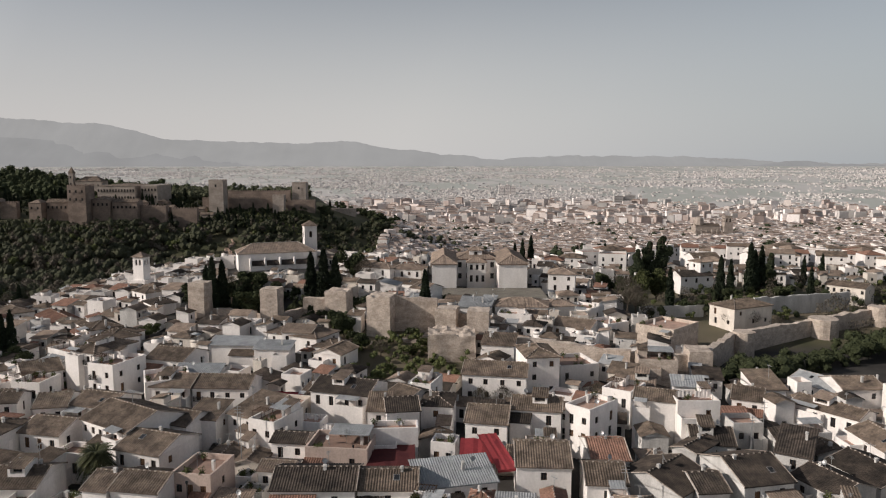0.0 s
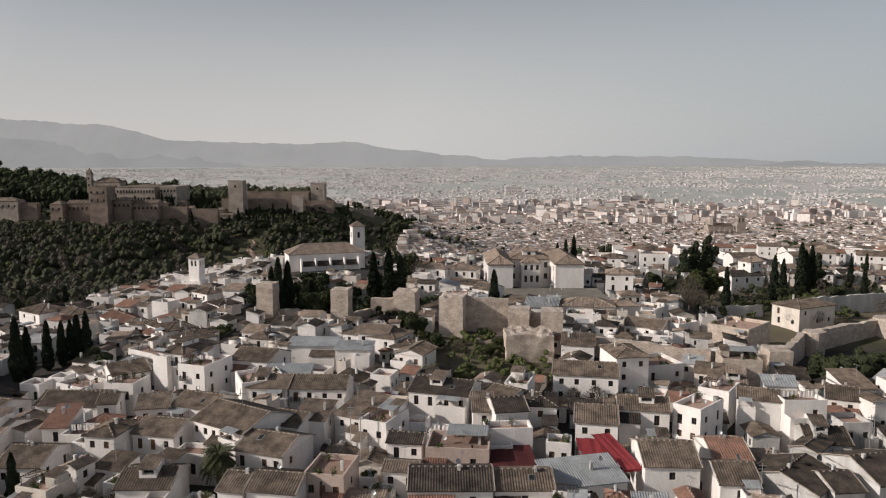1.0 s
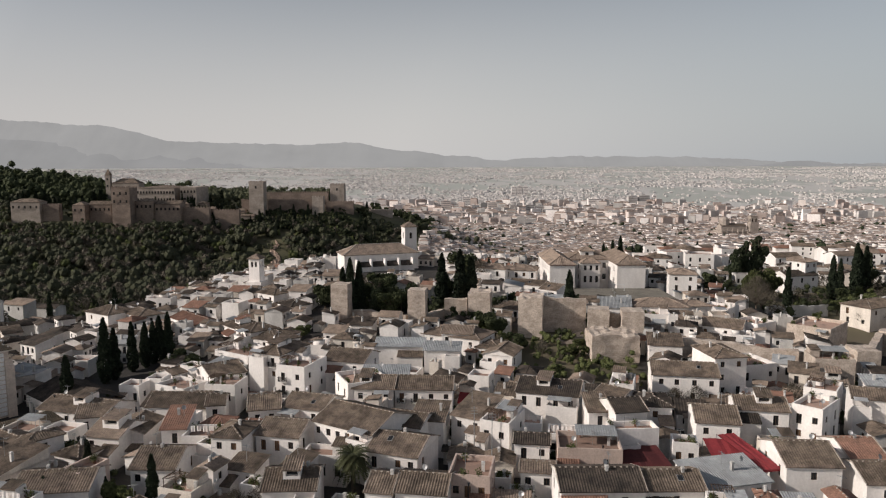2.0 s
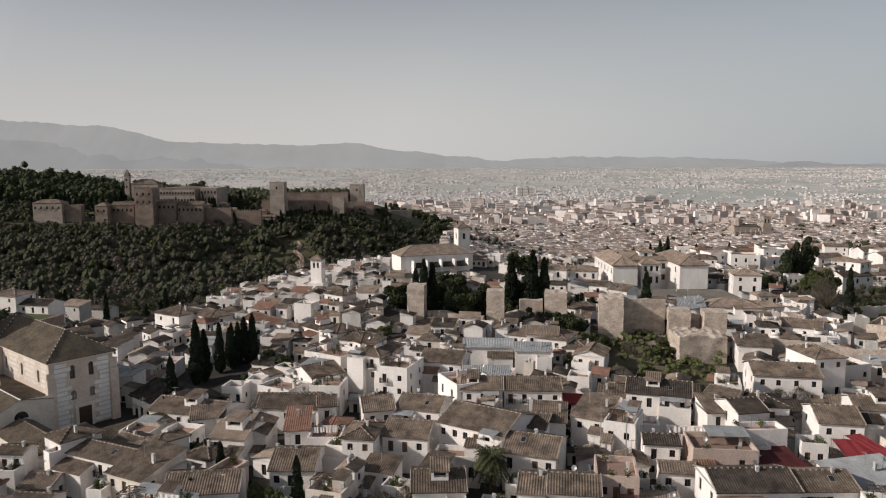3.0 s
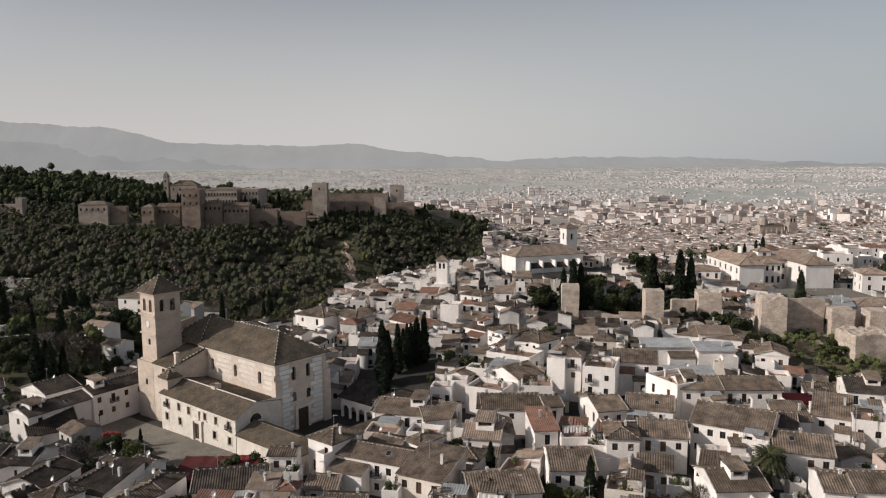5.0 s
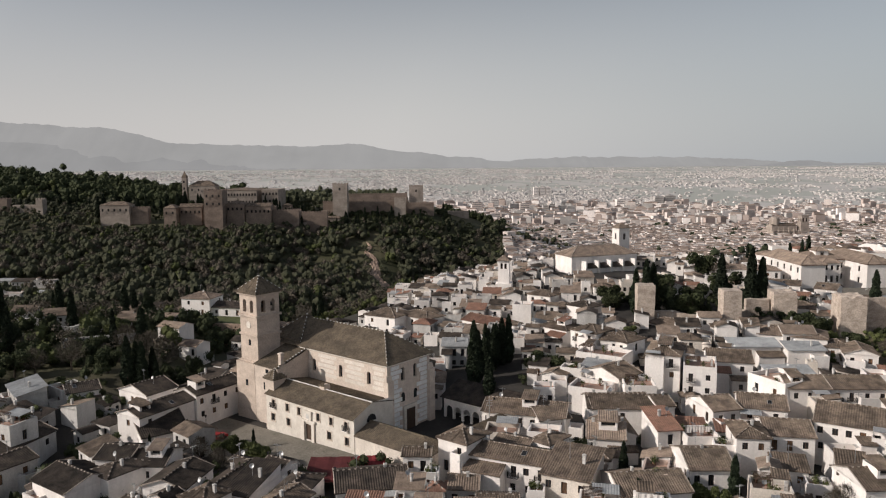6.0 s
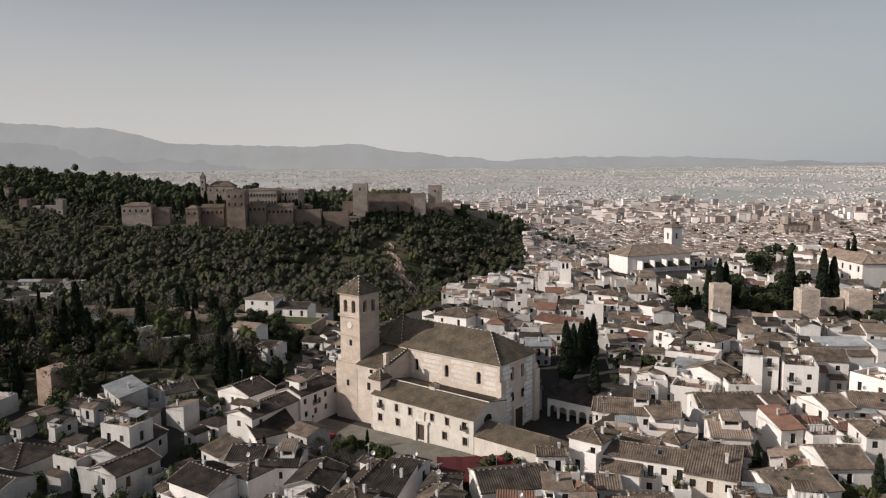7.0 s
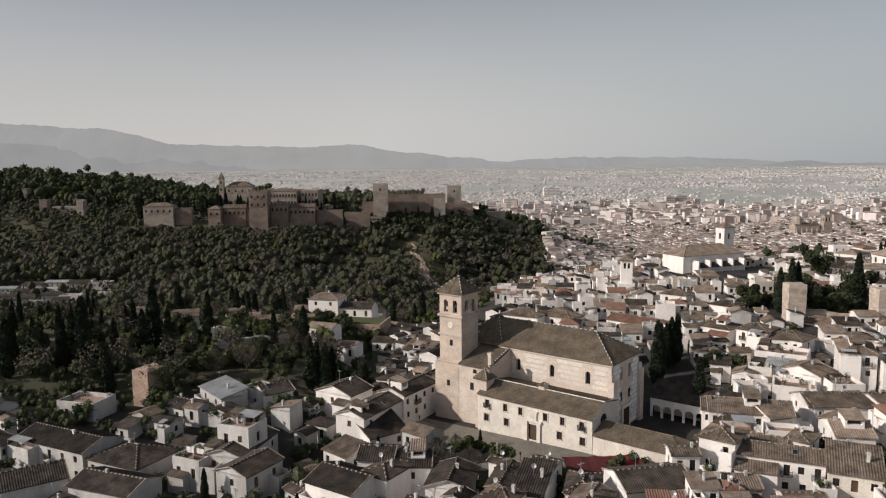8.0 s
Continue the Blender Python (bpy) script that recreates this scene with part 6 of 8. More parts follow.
house(-102.0, 237.7, 12.0, -39.9, 8.6, 7, 'hip', 2, 1)
house(-124.2, 219.9, 7.5, -45.7, 16.8, 8, 'gable', 2, 1, tile='red')
house(-144.0, 231.4, 7.0, -44.7, 12.7, 8, 'hip', 1, 1)
house(-11.7, 143.1, 7.5, -44.3, 6.2, 8, 'gable', 1, 1)
house(-132.7, 122.5, 7.9, -39.0, 6.0, 7, 'hip', 2, 2)
house(-127.6, 119.5, 6.0, -25.2, 13.6, 7, 'gable', 6, 2, balcony=True)
house(-102.2, 143.4, 5.5, -6.2, 14.0, 9, 'gable', 3, 1)
house(-105.8, 127.4, 5.5, -12.3, 6.6, 9, 'gable', 3, 1, tile='tan')
house(-123.4, 125.3, 5.0, -32.2, 6.4, 7, 'gable', 0, 0)
house(-116.3, 125.0, 6.2, -44.0, 3.9, 6, 'hip', 1, 1)
house(-215.3, 161.6, 4.0, 33.7, 6.9, 7, 'gable', 0, 0, tile='dark')
# two more far-left houses toned down in colour for the dimness
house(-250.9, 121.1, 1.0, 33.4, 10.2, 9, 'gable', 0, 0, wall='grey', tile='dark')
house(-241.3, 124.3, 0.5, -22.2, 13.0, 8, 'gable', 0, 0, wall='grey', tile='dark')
house(-98.5, 164.9, 7.2, -52.1, 9.8, 8, 'gable', 1, 1, axis='y')
house(-104.1, 155.3, 5.6, -28.3, 8.6, 7, 'flat', 2, 1)
house(-97.9, 177.7, 7.4, -33.6, 11.8, 8, 'flat', 3, 1)
house(-92.4, 152.4, 6.4, -7.8, 6.7, 7, 'flat', 2, 1)
house(-71.7, 209.1, 8.6, -51.7, 11.5, 8, 'hip', 2, 1)
house(-26.3, 219.0, 10.5, -27.6, 9.9, 8, 'hip', 2, 1)
house(-10.3, 231.3, 14.0, -41.9, 6.4, 8, 'gable', 2, 2)
house(41.2, 205.3, 8.6, -60.0, 8.2, 8, 'flat', 2, 1)
house(35.6, 246.0, 16.2, -12.0, 9.0, 9, 'hip', 2, 2, tile='tan')
house(15.5, 206.4, 10.0, -10.8, 8.0, 7, 'flat', 0, 0)
house(37.3, 220.7, 9.6, -41.8, 8.9, 8, 'flat', 2, 1)
house(9.6, 178.0, 9.0, -12.0, 8.0, 7, 'shed', 0, 0)
house(-19.1, 261.9, 15.6, -14.0, 11.5, 8, 'hip', 4, 1, tile='tan')
house(15.5, 214.5, 11.4, -8.0, 15.5, 10, 'hip', 0, 0, tile='tan')
house(31.0, 217.5, 10.6, 6.0, 9.0, 8, 'hip', 0, 0, tile='tan')
house(4.5, 213.5, 11.4, -12.0, 9.5, 8, 'shed', 0, 0, tile='metal')
house(-18.4, 251.3, 12.4, -28.0, 12.3, 7, 'gable', 2, 1)
house(-29.6, 264.8, 16.0, -28.0, 12.1, 7, 'hip', 2, 1, tile='tan')
house(139.6, 265.0, 9.5, -50.9, 13.8, 8, 'gable', 6, 1, wall='cream')
house(175.0, 331.8, 3.0, -29.9, 23.1, 18, 'gable', 6, 1, tile='tan')
house(128.6, 320.5, 6.5, 11.7, 16.7, 9, 'hip', 3, 1, tile='brown')
house(91.5, 279.1, 10.0, 11.8, 13.7, 9, 'gable', 3, 1, tile='dark')
house(100.1, 282.6, 15.0, 28.1, 6.8, 6, 'hip', 2, 2, tile='tan')
house(-58.5, 179.1, 8.6, -4.2, 12.2, 5, 'shed', 0, 0, tile='metal')
house(-46.1, 174.9, 8.6, -5.2, 8.8, 5, 'shed', 0, 0, tile='metal')
house(-59.3, 155.0, 7.6, -1.7, 10.1, 6, 'shed', 0, 0, tile='metal')
house(-41.8, 186.7, 10.0, -10.8, 8.0, 8, 'gable', 3, 1, tile='tan')
house(-33.1, 182.1, 7.5, -21.8, 6.5, 8, 'hip', 2, 1)
house(-103.6, 202.1, 9.4, -47.5, 9.8, 8, 'hip', 3, 2, balcony=True)
house(-96.5, 191.7, 10.6, -47.5, 8.1, 8, 'hip', 2, 3, balcony=True)
house(-90.8, 188.2, 9.4, -49.5, 9.9, 8, 'hip', 3, 2, balcony=True)
house(-83.8, 181.9, 9.4, 65.8, 10.7, 7, 'hip', 2, 2)
house(-107.9, 167.4, 5.6, -33.7, 5.0, 5, 'gable', 1, 1, axis='y')
house(-103.4, 168.8, 6.0, -24.1, 5.1, 4, 'flat', 1, 1)
house(-110.1, 174.3, 6.0, -20.4, 4.6, 4, 'shed', 1, 1, tile='dark')
house(-98.2, 170.8, 6.2, -32.0, 5.7, 5, 'shed', 1, 1, tile='metal')
house(-184.3, 154.7, 5.4, 55.4, 12.5, 7, 'gable', 4, 2, wall='white', tile='dark', balcony=True)
house(-192.0, 143.2, 4.6, 58.4, 13.7, 7, 'gable', 3, 2, wall='white', tile='dark', balcony=True)
# greyed walls again imitate the dim far-left side
house(-231.0, 166.0, 5.0, -52.0, 12.0, 6, 'shed', 2, 1, wall='grey', tile='metal')
house(-222.0, 166.5, 3.8, -40.0, 7.0, 6, 'flat', 2, 1, wall='grey')
house(-237.5, 158.5, 3.4, -30.0, 7.0, 6, 'gable', 2, 1, wall='grey', tile='dark')
house(-204.3, 163.0, 4.6, -32.9, 9.8, 8, 'gable', 1, 2, axis='y', wall='white', tile='dark')


# ---------------------------------------------------------------- awnings and courts
def awning(x, y, z, rot, w, d, drop, label):
    """A stretched cloth on a light frame with four posts."""
    ob = thing("awning", pose(x, y, z, 0, 0, rot), label, "awning")
    b = bmesh.new()
    n = 8
    rows = []
    for i in range(n + 1):
        rows.append([b.verts.new((w * i / n, d * j / 4, -drop * (1 - j / 4) - 0.12 * math.sin(math.pi * i / n * 3) ** 2)) for j in range(5)])
    for p, q in zip(rows, rows[1:]):
        for j in range(4):
            b.faces.new((p[j], q[j], q[j + 1], p[j + 1]))
    low = [b.verts.new((w * i / n, -0.02, -drop - 0.45)) for i in range(n + 1)]
    for i in range(n):
        b.faces.new((low[i], low[i + 1], rows[i + 1][0], rows[i][0]))
    part("cloth", b, maroon_cloth if label.startswith("dark") else red_cloth, ob)
    for px, py, top in ((0.05, 0.05, -drop - 0.1), (w - 0.05, 0.05, -drop - 0.1), (0.05, d - 0.05, -0.1), (w - 0.05, d - 0.05, -0.1)):
        b = bmesh.new()
        box(b, px - 0.04, py - 0.04, -z + gz(x, y) - 1, px + 0.04, py + 0.04, top)
        part("post", b, metal_grey, ob)
    FOOT.append((x + w / 2, y + d / 2, min(w, d) * 0.6, rot, w, d))
    return ob


awning(2.6, 115.5, 6.7, -4, 6.0, 6.5, 1.3, "bright red roof cloth over a house terrace")
awning(8.6, 110.6, 6.8, 12, 3.4, 13.0, 1.0, "bright red roof cloth sloping over a narrow court")
awning(-12.4, 113.2, 5.4, 3, 8.0, 8.6, 0.5, "dark red awning over a sunken court")
awning(-155.5, 118.6, 2.6, 0, 9.0, 9.0, 0.4, "dark red awning over a restaurant terrace")
awning(-146.2, 118.5, 2.9, 6, 5.0, 8.5, 0.9, "faded red awning over a restaurant terrace")
awning(-38.6, 149.6, 4.8, -8, 8.4, 4.6, 0.7, "red awning over a roof terrace")


# ---------------------------------------------------------------- cars, lamps and small things of the lanes
PAINT = {"red": material("red_car_paint", (0.35, 0.02, 0.02), (0.30, 0.02, 0.02), rough=0.3, scale=1, fine=4, bump=0, spec=0.5),
         "white": material("white_car_paint", (0.75, 0.75, 0.75), (0.7, 0.7, 0.7), rough=0.3, scale=1, fine=4, bump=0, spec=0.5),
         "grey": material("grey_car_paint", (0.18, 0.19, 0.2), (0.15, 0.16, 0.17), rough=0.3, scale=1, fine=4, bump=0, spec=0.5),
         "black": material("black_car_paint", (0.03, 0.03, 0.032), (0.025, 0.025, 0.027), rough=0.3, scale=1, fine=4, bump=0, spec=0.5)}
tyre_mat = material("tyre_rubber", (0.02, 0.02, 0.02), (0.03, 0.03, 0.03), scale=4, fine=20)


def car(x, y, z, rot, paint, van=False):
    ob = thing("van" if van else "car", pose(x, y, z, 0, 0, rot), f"parked {paint} {'delivery van' if van else 'hatchback car'} on the street", "van" if van else "car", "parked vehicles")
    L, W = (4.8, 1.9) if van else (4.0, 1.7)
    side = [(-L / 2, 0.35), (L / 2, 0.35), (L / 2, 0.75), (L / 2 - 0.15, 0.95), (L / 2 - 1.0, 1.02), (L / 2 - 1.6, 1.9 if van else 1.45), (-L / 2 + 0.4, 1.95 if van else 1.45), (-L / 2 + 0.05, 1.0)]
    b = bmesh.new()
    lo = [b.verts.new((px, -W / 2 + (0.12 if pz > 1.1 else 0), pz)) for px, pz in side]
    hi = [b.verts.new((px, W / 2 - (0.12 if pz > 1.1 else 0), pz)) for px, pz in side]
    b.faces.new(lo)
    b.faces.new(hi[::-1])
    for k in range(len(side)):
        b.faces.new((lo[k], hi[k], hi[(k + 1) % len(side)], lo[(k + 1) % len(side)]))
    part("body", b, PAINT[paint], ob)
    top = 1.8 if van else 1.38
    b = bmesh.new()
    quad(b, (L / 2 - 1.03, -W / 2 + 0.15, 1.07), (L / 2 - 1.03, W / 2 - 0.15, 1.07), (L / 2 - 1.52, W / 2 - 0.2, top), (L / 2 - 1.52, -W / 2 + 0.2, top))
    part("windscreen", b, dark_glass, ob)
    for sgn in (-1, 1):
        b = bmesh.new()
        yy = sgn * (W / 2 - 0.04)
        quad(b, (-L / 2 + 0.5, yy, 1.05), (L / 2 - 1.2, yy, 1.05), (L / 2 - 1.7, yy - sgn * 0.07, top - 0.02), (-L / 2 + 0.6, yy - sgn * 0.07, top - 0.02))
        part("side_window", b, dark_glass, ob)
    for wx in (-L / 2 + 0.75, L / 2 - 0.75):
        for wy in (-W / 2 + 0.08, W / 2 - 0.08):
            b = bmesh.new()
            bmesh.ops.create_cone(b, cap_ends=True, segments=14, radius1=0.32, radius2=0.32, depth=0.22, matrix=Matrix.Translation((wx, wy, 0.32)) @ Matrix.Rotation(radians(90), 4, "X"))
            part("wheel", b, tyre_mat, ob)
    return ob


for cx, cy, cr, cp, cv in ((-178.0, 147.5, 50, "red", False), (-179.5, 144.0, 20, "black", False), (-129.0, 104.8, -32, "white", True), (-121, 201, 30, "red", False), (-118.5, 203, 25, "grey", False), (-116, 204.5, 25, "black", False),
                           (-112, 205, 20, "red", False), (-104, 168, 40, "grey", False), (-36, 262, 10, "white", False), (66, 236, 70, "grey", False)):
    car(cx, cy, gz(cx, cy) + 0.03, cr, cp, cv)


def street_lamp(x, y, h=4.2):
    z = gz(x, y)
    ob = thing("street_lamp", pose(x, y, z - 0.1), "black iron street lamp with a small lantern", "street lamp", "street lamps")
    b = bmesh.new()
    bmesh.ops.create_cone(b, cap_ends=True, segments=8, radius1=0.09, radius2=0.05, depth=h, matrix=Matrix.Translation((0, 0, h / 2)))
    bmesh.ops.create_cone(b, cap_ends=True, segments=8, radius1=0.2, radius2=0.1, depth=0.6, matrix=Matrix.Translation((0, 0, 0.3)))
    part("post", b, iron, ob)
    b = bmesh.new()
    bmesh.ops.create_cone(b, cap_ends=True, segments=6, radius1=0.12, radius2=0.22, depth=0.5, matrix=Matrix.Translation((0, 0, h + 0.25)))
    part("lantern", b, dark_glass, ob)


for lx, ly in ((-174, 138), (-163, 127), (-181, 150), (-121, 146), (-15, 118), (-38, 104), (-150, 118), (-215, 150)):
    street_lamp(lx, ly, 6.5 if lx > -125 else 4.2)


def utility_mast(x, y, z0, z1):
    ob = thing("utility_mast", pose(x, y, z0), "thin grey mast with crossbars above the roofs", "mast")
    b = bmesh.new()
    bmesh.ops.create_cone(b, cap_ends=True, segments=8, radius1=0.09, radius2=0.06, depth=z1 - z0, matrix=Matrix.Translation((0, 0, (z1 - z0) / 2)))
    part("post", b, metal_grey, ob)
    for k in range(3):
        b = bmesh.new()
        box(b, -0.6, -0.03, z1 - z0 - 0.4 - 0.5 * k, 0.6, 0.03, z1 - z0 - 0.32 - 0.5 * k)
        part("crossbar", b, metal_grey, ob)


for ux, uy, u0, u1 in ((-33.6, 117.5, 3, 13.0), (-36.2, 125, 3, 11.5), (51.5, 118, 3, 12.0), (57.0, 126, 3, 12.0), (-122.5, 139.5, 0, 9.0), (26.5, 102, 3, 10.5)):
    utility_mast(ux, uy, u0, u1)
# a flat garden slab of clipped lawn and hedge beside the church square
wood("hedge", "clipped round hedge on the church square", [(-167.5, 137.5, 2.2), (-168.5, 139.0, 1.8)], LEAF["dark"], 61, 500, 0.05)


# stone ledges on the bank below the ruined towers
for i, (x, y, w, d, rot) in enumerate(((-20, 201, 13, 1.6, 3), (-18, 197, 15, 1.4, -4), (-13, 193.5, 10, 1.6, -10), (-24, 191, 7, 1.2, 6), (-8, 198.5, 7, 2.2, -8), (-6, 189, 6, 1.4, -14))):
    bm = bmesh.new()
    rough_block(bm, 0, 0, -0.8, w, d, 0.5 + 0.15 * (i % 3), 16, 3, 2, 0.25, 0.5, seed=40 + i)
    ob = new("stone_ledge", mesh_of("stone_ledge", bm, WALL["earth"]))
    ob.matrix_world = pose(x, y, gz(x + w / 2, y), 0, 0, rot)
    tagged(ob, "low crumbling stone ledge on the grassy bank", "ledge", "ledges of the bank")


# retaining walls of the terraced ravine gardens
for x, y, length, rot in ((-250, 226, 22, 8), (-224, 248, 26, -12), (-236, 272, 30, 4), (-262, 284, 24, -6), (-214, 216, 18, -20), (-238, 206, 20, 12), (-286, 248, 24, 6), (-228, 300, 30, -8), (-206, 262, 18, -24)):
    ob = wall_run(x, y, x + length * math.cos(radians(rot)), y + length * math.sin(radians(rot)), gz(x, y) - 1, gz(x, y) + 2.8, gz(x + length, y) - 1.5, gz(x + length, y) + 2.5, 0.7, "pale rubble retaining wall of a garden terrace", "grey")


# lawn terrace with its retaining wall before the white villa
lawn_mat = material("mown_lawn", (0.105, 0.115, 0.048), (0.066, 0.075, 0.034), scale=0.25, fine=4, bump=0.5, grainy=0.3)
bm = bmesh.new()
for q in ((0, 0, -9, 30, 0.6, 4.1, 0), (0, 0.6, -9, 0.6, 13, 4.1, 0), (29.4, 0.6, -9, 30, 13, 4.1, 0), (0.6, 0.6, -9, 29.4, 13, 3.6, 1)):
    box(bm, *q[:6], mat=q[6])
ob = new("garden_terrace", mesh_of("garden_terrace", bm, [WALL["ruin"], lawn_mat]))
ob.matrix_world = pose(-223, 238.5, 0, 0, 0, -13)
tagged(ob, "small green lawn terrace behind a rubble retaining wall", "terrace", kind="structure")
for k in range(5):
    FOOT.append((-219 + 6 * k, 243 - 1.4 * k, 5, 0, 6, 6))
wood("terrace_hedge", "dark hedge and bushes at the foot of the lawn terrace", [(-224 + 2.2 * k, 236.6 - 0.5 * k + (k * 29 % 5) * 0.5, 4.0 + (k * 37 % 30) / 10) for k in range(15)], LEAF["dark"], 81, 420, 0.06)


# ---------------------------------------------------------------- trees
def trunk_mesh(height, r, lean=0.0, limbs=0, rnd=None, spread=2.0):
    bm = bmesh.new()
    def limb(p, q, ra, rb, seg=6):
        p, q = Vector(p), Vector(q)
        d = (q - p).normalized()
        s = d.cross(Vector((0.3, 1, 0.2))).normalized()
        t = d.cross(s)
        va = [bm.verts.new(p + (s * math.cos(k * 2 * math.pi / seg) + t * math.sin(k * 2 * math.pi / seg)) * ra) for k in range(seg)]
        vb = [bm.verts.new(q + (s * math.cos(k * 2 * math.pi / seg) + t * math.sin(k * 2 * math.pi / seg)) * rb) for k in range(seg)]
        for k in range(seg):
            bm.faces.new((va[k], va[(k + 1) % seg], vb[(k + 1) % seg], vb[k]))
    limb((0, 0, -0.6), (lean, 0, height), r, r * 0.6)
    for k in range(limbs):
        ang = 2 * math.pi * k / limbs + rnd.uniform(0, 0.8)
        q = (lean + math.cos(ang) * spread * rnd.uniform(0.6, 1), math.sin(ang) * spread * rnd.uniform(0.6, 1), height + spread * rnd.uniform(0.5, 1.3))
        limb((lean, 0, height * rnd.uniform(0.8, 1.0)), q, r * 0.5, r * 0.15)
        for j in range(3):
            q2 = Vector(q) + Vector((rnd.uniform(-1, 1), rnd.uniform(-1, 1), rnd.uniform(0.3, 1.2))) * spread * 0.6
            limb(q, q2, r * 0.15, r * 0.05, 4)
    return bm


TREES = {}


def tree_kind(kind, variant):
    key = (kind, variant)
    if key in TREES:
        return TREES[key]
    rnd = np.random.default_rng(variant * 7 + len(kind) * 100)
    pr = random.Random(variant + len(kind))
    if kind == "cypress":
        n = 2600
        t = rnd.random(n) ** 0.85
        prof = np.minimum(1.0, (t / 0.16) ** 0.6) * (1 - t) ** 0.62 * 1.05
        rad = prof * (0.62 + 0.38 * rnd.random(n) ** 0.4) * (1 + 0.16 * np.sin(t * 23 + variant))
        ang = rnd.random(n) * 2 * np.pi
        c = np.stack([np.cos(ang) * rad * 1.15, np.sin(ang) * rad * 1.15, 0.3 + t * 9.7], 1)
        v = leaf_cloud(c, 0.16 + 0.16 * rnd.random(n), rnd, up=0.9)
        crown, trunk = mesh_from_tris("crown", v, LEAF["cypress"]), mesh_of("trunk", trunk_mesh(2.5, 0.22), bark)
    elif kind in ("broad", "spring", "pine"):
        n = 3000
        blobs = 9
        cs = rnd.normal(size=(blobs, 3)) * np.array([1.5, 1.5, 0.9]) + np.array([0, 0, 5.2])
        rs = rnd.uniform(1.0, 1.9, blobs)
        if kind == "pine":
            cs[:, 2] = np.linspace(2.8, 10.5, blobs)
            cs[:, :2] *= np.linspace(0.9, 0.25, blobs)[:, None]
            rs = np.linspace(2.4, 0.8, blobs)
        which = rnd.integers(0, blobs, n)
        d = rnd.normal(size=(n, 3))
        d /= np.linalg.norm(d, axis=1, keepdims=True)
        c = cs[which] + d * (rs[which] * (0.55 + 0.45 * rnd.random(n) ** 0.5))[:, None]
        v = np.concatenate([leaf_cloud(c, 0.22 + 0.22 * rnd.random(n), rnd), core_tris(cs, rs, rnd, 0.7)])
        crown = mesh_from_tris("crown", v, LEAF[{"broad": "dark", "spring": "green", "pine": "pine"}[kind]])
        trunk = mesh_of("trunk", trunk_mesh(3.4 if kind != "pine" else 8.5, 0.28, 0.2, 5, pr, 1.8), bark)
    elif kind == "bare":
        n = 1500
        ang, hgt = rnd.random(n) * 2 * np.pi, rnd.random(n)
        rad = np.sqrt(rnd.random(n)) * 2.6 * np.sin(np.pi * (0.15 + 0.8 * hgt))
        c = np.stack([np.cos(ang) * rad, np.sin(ang) * rad, 2.6 + hgt * 4.6], 1)
        outd = c - np.array([0, 0, 2.0])
        outd /= np.linalg.norm(outd, axis=1, keepdims=True)
        outd += rnd.normal(size=(n, 3)) * 0.35
        side = np.cross(outd, rnd.normal(size=(n, 3)))
        side /= np.linalg.norm(side, axis=1, keepdims=True)
        ln = rnd.uniform(0.4, 1.0, n)[:, None]
        v = np.stack([c + outd * ln, c - side * 0.03, c + side * 0.03], 1).reshape(-1, 3)
        crown = mesh_from_tris("crown", v, LEAF["brown"])
        trunk = mesh_of("trunk", trunk_mesh(2.6, 0.2, 0.1, 8, pr, 2.0), bark)
    TREES[key] = (trunk, crown)
    return TREES[key]


TREE_LABEL = {"cypress": ("cypress_tree", "tall slender dark green cypress", "cypress"), "broad": ("broadleaf_tree", "rounded dark evergreen tree with uneven crown", "tree"),
              "spring": ("broadleaf_tree", "bushy tree in fresh yellow-green leaf", "tree"), "pine": ("conifer_tree", "broad dark conifer with layered crown", "conifer"),
              "bare": ("bare_tree", "leafless tree with fine brown twigs", "tree")}
tree_count = 0


def tree(kind, x, y, height, width=1.0, z=None, avoid=False):
    """A tree of that height; width widens or narrows its crown."""
    global tree_count
    tree_count += 1
    full = {"cypress": 10.0, "broad": 7.6, "spring": 7.6, "pine": 11.5, "bare": 7.4}[kind]
    trunk, crown = tree_kind(kind, tree_count % 3)
    name, label, cat = TREE_LABEL[kind]
    k = height / full
    ob = thing(name, pose(x, y, gz(x, y) - 0.2 if z is None else z, 0, 0, (tree_count * 67) % 360), label, cat, name.replace("_tree", " trees"))
    ob.scale = (k * width, k * width, k)
    part("trunk", trunk, None, ob)
    part("crown", crown, None, ob)
    if avoid:
        FOOT.append((x, y, 2.0, 0, 3, 3))
    return ob


